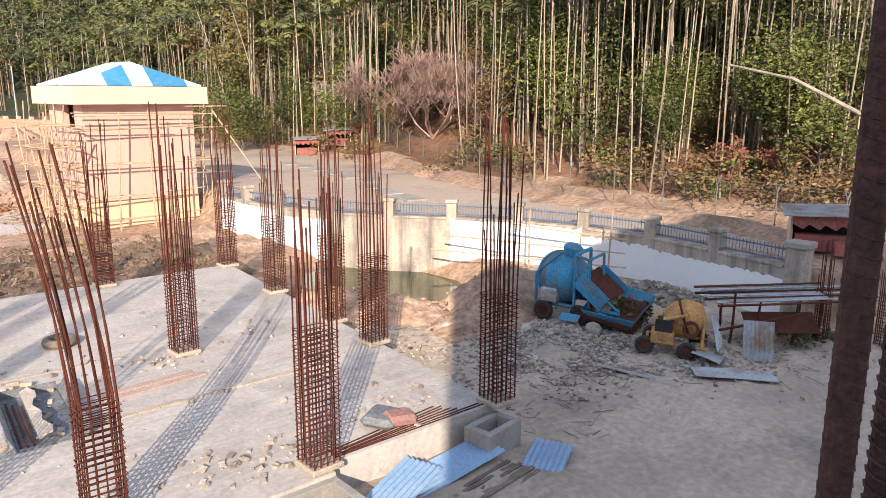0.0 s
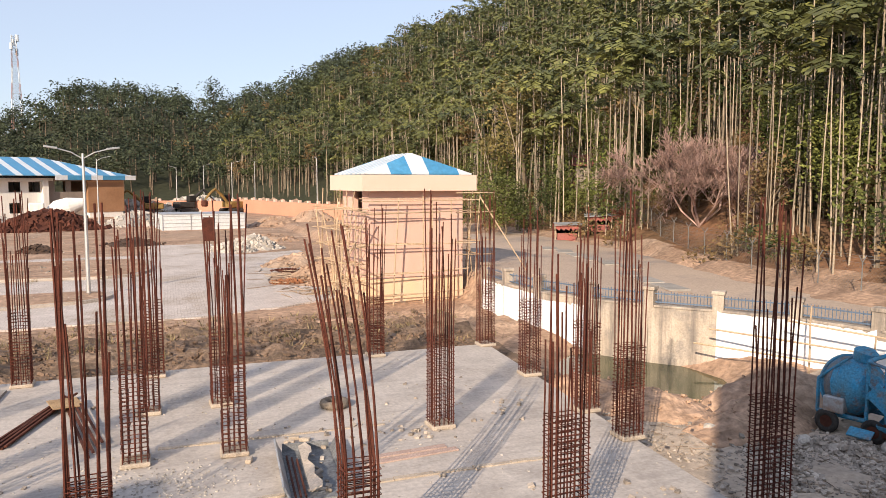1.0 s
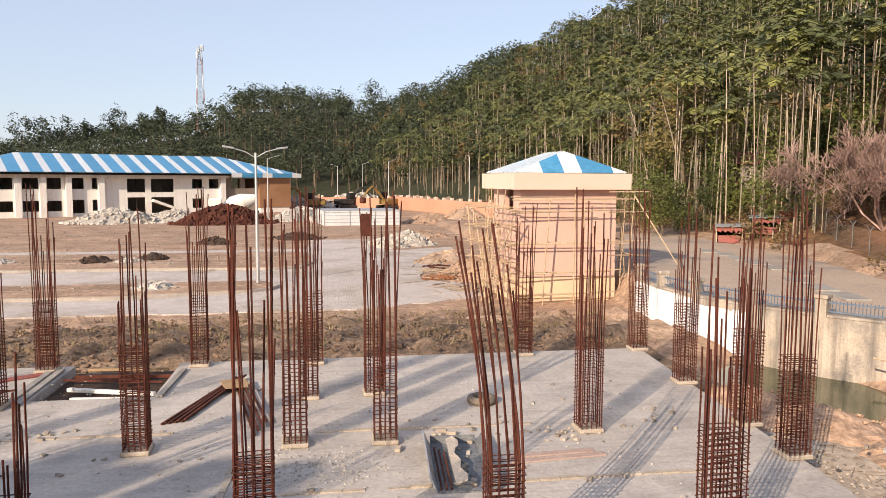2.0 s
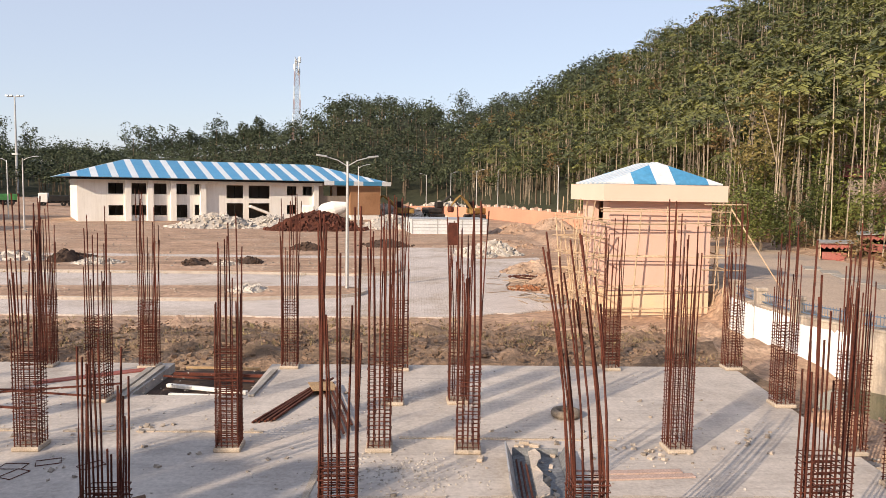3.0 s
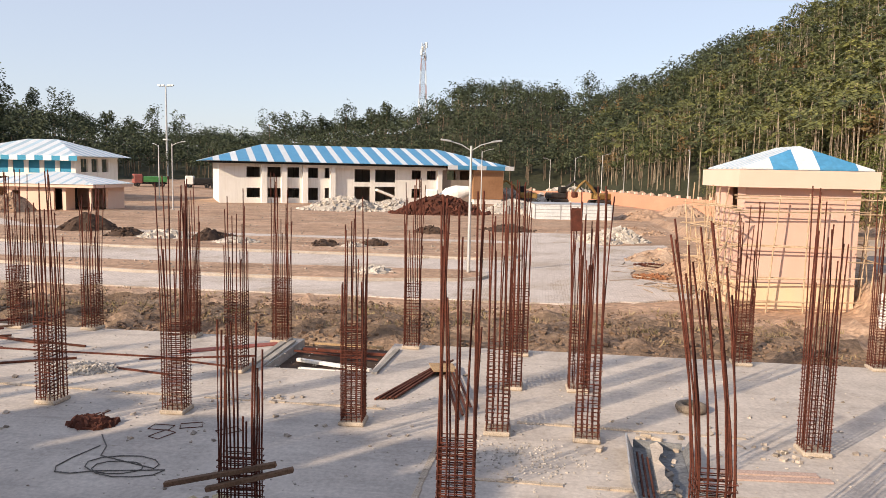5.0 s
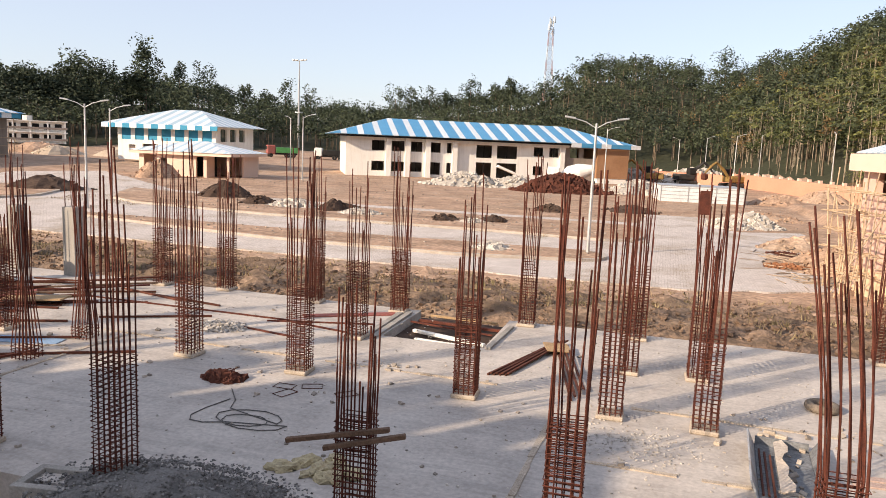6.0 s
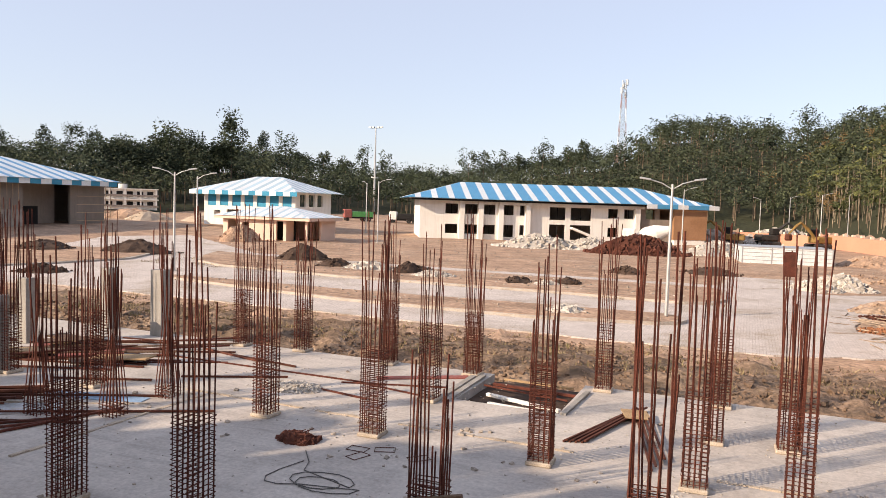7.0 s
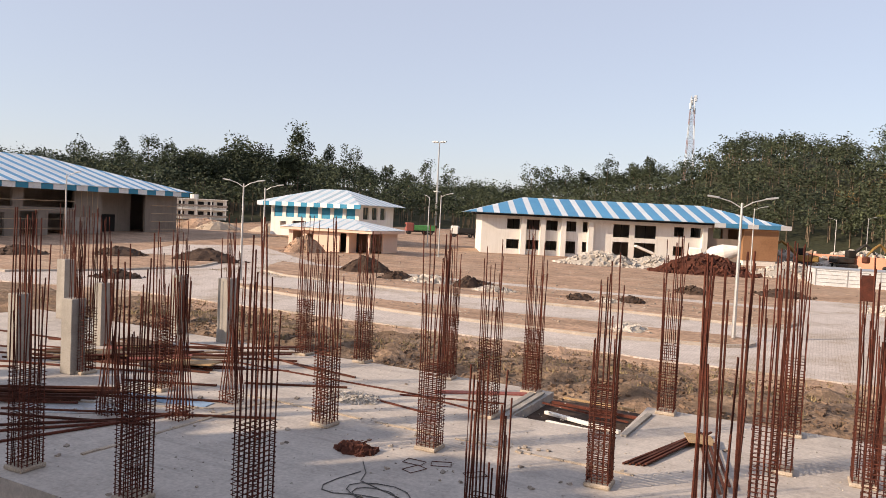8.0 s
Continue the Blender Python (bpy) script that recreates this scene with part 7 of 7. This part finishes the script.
# ---- stalls on the upper road ----
def stall(x, y, yaw, w, d, h, label, front=True):
    th = thing("roadside_stall", label, "stall", m=pose(x, y, ground_at(x, y), 0, 0, yaw))
    for px in (-w / 2, w / 2):
        for py in (-d / 2, d / 2):
            pole_between("post", (px, py, 0), (px, py, h), 0.04, M_BAMBOO, th)
    part("roof", boxm(-w / 2 - 0.25, w / 2 + 0.45, -d / 2 - 0.3, d / 2 + 0.2, 0, 0.03, 0, pose(0, 0, h, 4, -2, 0)), M_TIN, th)
    # back coloured near-black for the shade under the stall's roof
    part("back", boxm(-w / 2, w / 2, d / 2 - 0.03, d / 2, 0, h - 0.1), M_DARK, th)
    part("counter", boxm(-w / 2 + 0.1, w / 2 - 0.1, -d / 2, -d / 2 + 0.35, 0, h * 0.42, 0.01), M_RED, th, "red painted counter")
    part("side", boxm(-w / 2 - 0.03, -w / 2, -d / 2, d / 2, 0, h - 0.15), M_CREAM, th)
    bm = bmesh.new()
    n = 14
    top = [bm.verts.new((-w / 2 + w * k / n, -d / 2 - 0.05, h - 0.03)) for k in range(n + 1)]
    bot = [bm.verts.new((-w / 2 + w * k / n, -d / 2 - 0.12 - 0.04 * (k % 2), h - 0.32 - 0.07 * (k % 3))) for k in range(n + 1)]
    for k in range(n):
        bm.faces.new((bot[k], bot[k + 1], top[k + 1], top[k]))
    part("awning", bm, M_RED, th, "faded red cloth awning")
    part("crate", boxm(0.1, 0.6, -d / 2 - 0.5, -d / 2 - 0.1, 0, 0.35, 0.01), M_RED, th)


stall(21.35, 8.35, -62, 1.9, 1.1, 1.08, "makeshift roadside stall with tin roof and faded red awning")
stall(27.2, 46.8, -30, 1.6, 1.2, 1.15, "small red and white roadside kiosk")
stall(28.6, 44.8, -30, 1.6, 1.2, 1.15, "small red and white roadside kiosk")
hb = thing("tin_hut", "small hut with rusty red tin roof among the trees", "hut", m=pose(35, 55, ground_at(35, 55), 0, 0, -30))
part("wall", boxm(-2, 2, -1.5, 1.5, 0, 2.0), M_GREYWALL, hb)
part("roof", boxm(-2.4, 2.4, -2.0, 2.0, 0, 0.06, 0, pose(0, 0, 2.5, 14, 0, 0)), M_RED, hb)


# ---- machines and vehicles far across the site ----
def excavator(x, y, yaw, body, label):
    th = thing("excavator", label, "excavator", m=pose(x, y, ground_at(x, y), 0, 0, yaw))
    for sy in (-1.1, 1.1):
        part("track", boxm(-1.8, 1.8, sy - 0.3, sy + 0.3, 0, 0.8, 0.25), M_RUBBER, th)
    part("body", boxm(-1.9, 1.2, -1.2, 1.2, 0.9, 1.9, 0.15), body, th)
    part("cab", boxm(0.0, 1.3, -1.2, -0.1, 1.9, 3.0, 0.1), M_DARK, th)
    for nm, a, b, r in (("boom", (1.0, 0.3, 1.6), (3.6, 0.3, 4.0), 0.25), ("stick", (3.6, 0.3, 4.0), (5.6, 0.3, 2.2), 0.18)):
        bm = bmesh.new()
        tube(bm, [a, ((a[0] + b[0]) / 2, a[1], (a[2] + b[2]) / 2 + 0.2), b], [r, r * 1.2, r * 0.7], 4)
        part(nm, bm, body, th)
    part("bucket", boxm(5.2, 6.1, -0.2, 0.8, 1.2, 2.2, 0.2), M_RUSTPILE, th)


M_DULLYEL = mat("dull_yellow", (0.30, 0.19, 0.06), (0.20, 0.13, 0.05), 2, 0.7, 0.2)
excavator(-2.5, 131, 185, M_DULLYEL, "yellow tracked excavator among rubble piles")
excavator(3.0, 135, 30, M_RUBBER, "dark tracked excavator with raised boom")
excavator(10.0, 126, 215, M_DULLYEL, "yellow tracked excavator beside the boundary wall")
heap(5.0, 139, 8, 4, 2.6, M_STONE, "rubble_heap", "heap of pale broken stones and rubble", "rubble heap", 201, 10, chips=300, chip_size=0.5)
heap(-5.0, 137, 6, 3, 2.2, M_YSTONE, "rubble_heap", "heap of pale broken stones and rubble", "rubble heap", 202, 10, chips=250, chip_size=0.5)
for k in range(12):
    x, y = RN.uniform(-6, 9), RN.uniform(140, 147)
    tagged(part("precast_slab", boxm(-2.0, 2.0, -0.8, 0.8, 0, 0.35, 0.02, pose(x, y, ground_at(x, y) + 0.36 * (k % 4), 0, RN.uniform(-3, 3), RN.uniform(-12, 12))), M_CONC), "grey precast concrete slab in a stack", "slab", "stacked precast slabs")


def truck(x, y, yaw, cab_mat, body_mat, label, mixer=False, name="truck"):
    th = thing(name, label, "truck", m=pose(x, y, ground_at(x, y), 0, 0, yaw))
    part("cab", boxm(-3.4, -1.6, -1.15, 1.15, 0.7, 2.7, 0.15), cab_mat, th)
    part("windscreen", boxm(-3.43, -3.38, -0.95, 0.95, 1.7, 2.4), M_DARK, th)
    part("chassis", boxm(-3.3, 3.4, -0.9, 0.9, 0.6, 0.95), M_DARK, th)
    if mixer:
        bm = bmesh.new()
        lathe(bm, [(0.5, -2.3), (1.15, -1.2), (1.2, 0.3), (0.6, 2.2)], 18, pose(0.9, 0, 2.1, 0, 75, 0))
        part("drum", bm, body_mat, th)
    else:
        part("load_body", boxm(-1.4, 3.4, -1.15, 1.15, 1.0, 2.2, 0.05), body_mat, th)
    for wx in (-2.6, 1.2, 2.5):
        for wy in (-1.0, 1.0):
            bm = bmesh.new()
            torus(bm, 0.32, 0.17, 16, 6, pose(wx, wy, 0.48, 90, 0, 0))
            part("wheel", bm, M_RUBBER, th, smooth=True)


truck(-13.2, 106.5, 8, M_WHITE, M_WHITE, "white transit mixer truck by the white building", True, "mixer_truck")
truck(-84, 150, 40, M_RED, mat("green_paint", (0.10, 0.36, 0.10), None, 1, 0.5, 0.1), "green tipper truck parked on the site")
truck(-76, 158, 20, M_WHITE, M_DARK, "dark lorry parked on the site")
truck(-96, 146, 60, M_WHITE, M_CONC, "grey truck parked on the site")


# ---- sticks and twigs strewn about the yard ----
vs, fs = [], []
for cx, cy, n, sd in ((12.6, 9.6, 130, 1.3), (9.7, 12.4, 60, 0.9), (15.6, 7.3, 60, 0.9), (9.6, 8.0, 50, 0.6), (7.0, 36.0, 60, 1.2), (7.2, 41.5, 60, 1.5)):
    for _ in range(n):
        x, y = RN.gauss(cx, sd), RN.gauss(cy, sd)
        z = ground_at(x, y) + 0.03
        if y > 30:
            z = max(z, -0.42)
        m = pose(x, y, z, 0, RN.uniform(-5, 5), RN.uniform(0, 360))
        L, w = RN.uniform(0.05, 0.28) * (3.5 if y > 30 else 1), RN.uniform(0.003, 0.008) * (3 if y > 30 else 1)
        o = len(vs)
        vs += [tuple(m @ Vector(q)) for q in ((-L, -w, 0), (L, -w, 0), (L, w, 0), (-L, w, 0), (-L, 0, 2 * w), (L, 0, 2 * w))]
        fs += [(o, o + 1, o + 5, o + 4), (o + 2, o + 3, o + 4, o + 5), (o, o + 3, o + 2, o + 1)]
me = bpy.data.meshes.new("sticks")
me.from_pydata(vs, [], fs)
tagged(link_mesh("sticks", me, M_STICK), "sticks and splinters strewn over the ground", "sticks", kind="stuff")
fall = thing("fallen_trunk", "long bare palm trunk leaning across the edge of the wood", "palm trunk")
bm = bmesh.new()
tube(bm, [(27.19, 14.90, 6.10), (25.62, 11.66, 5.50), (24.06, 8.43, 4.20)], [0.05, 0.06, 0.07], 6)
part("trunk", bm, M_PALMTRUNK, fall)
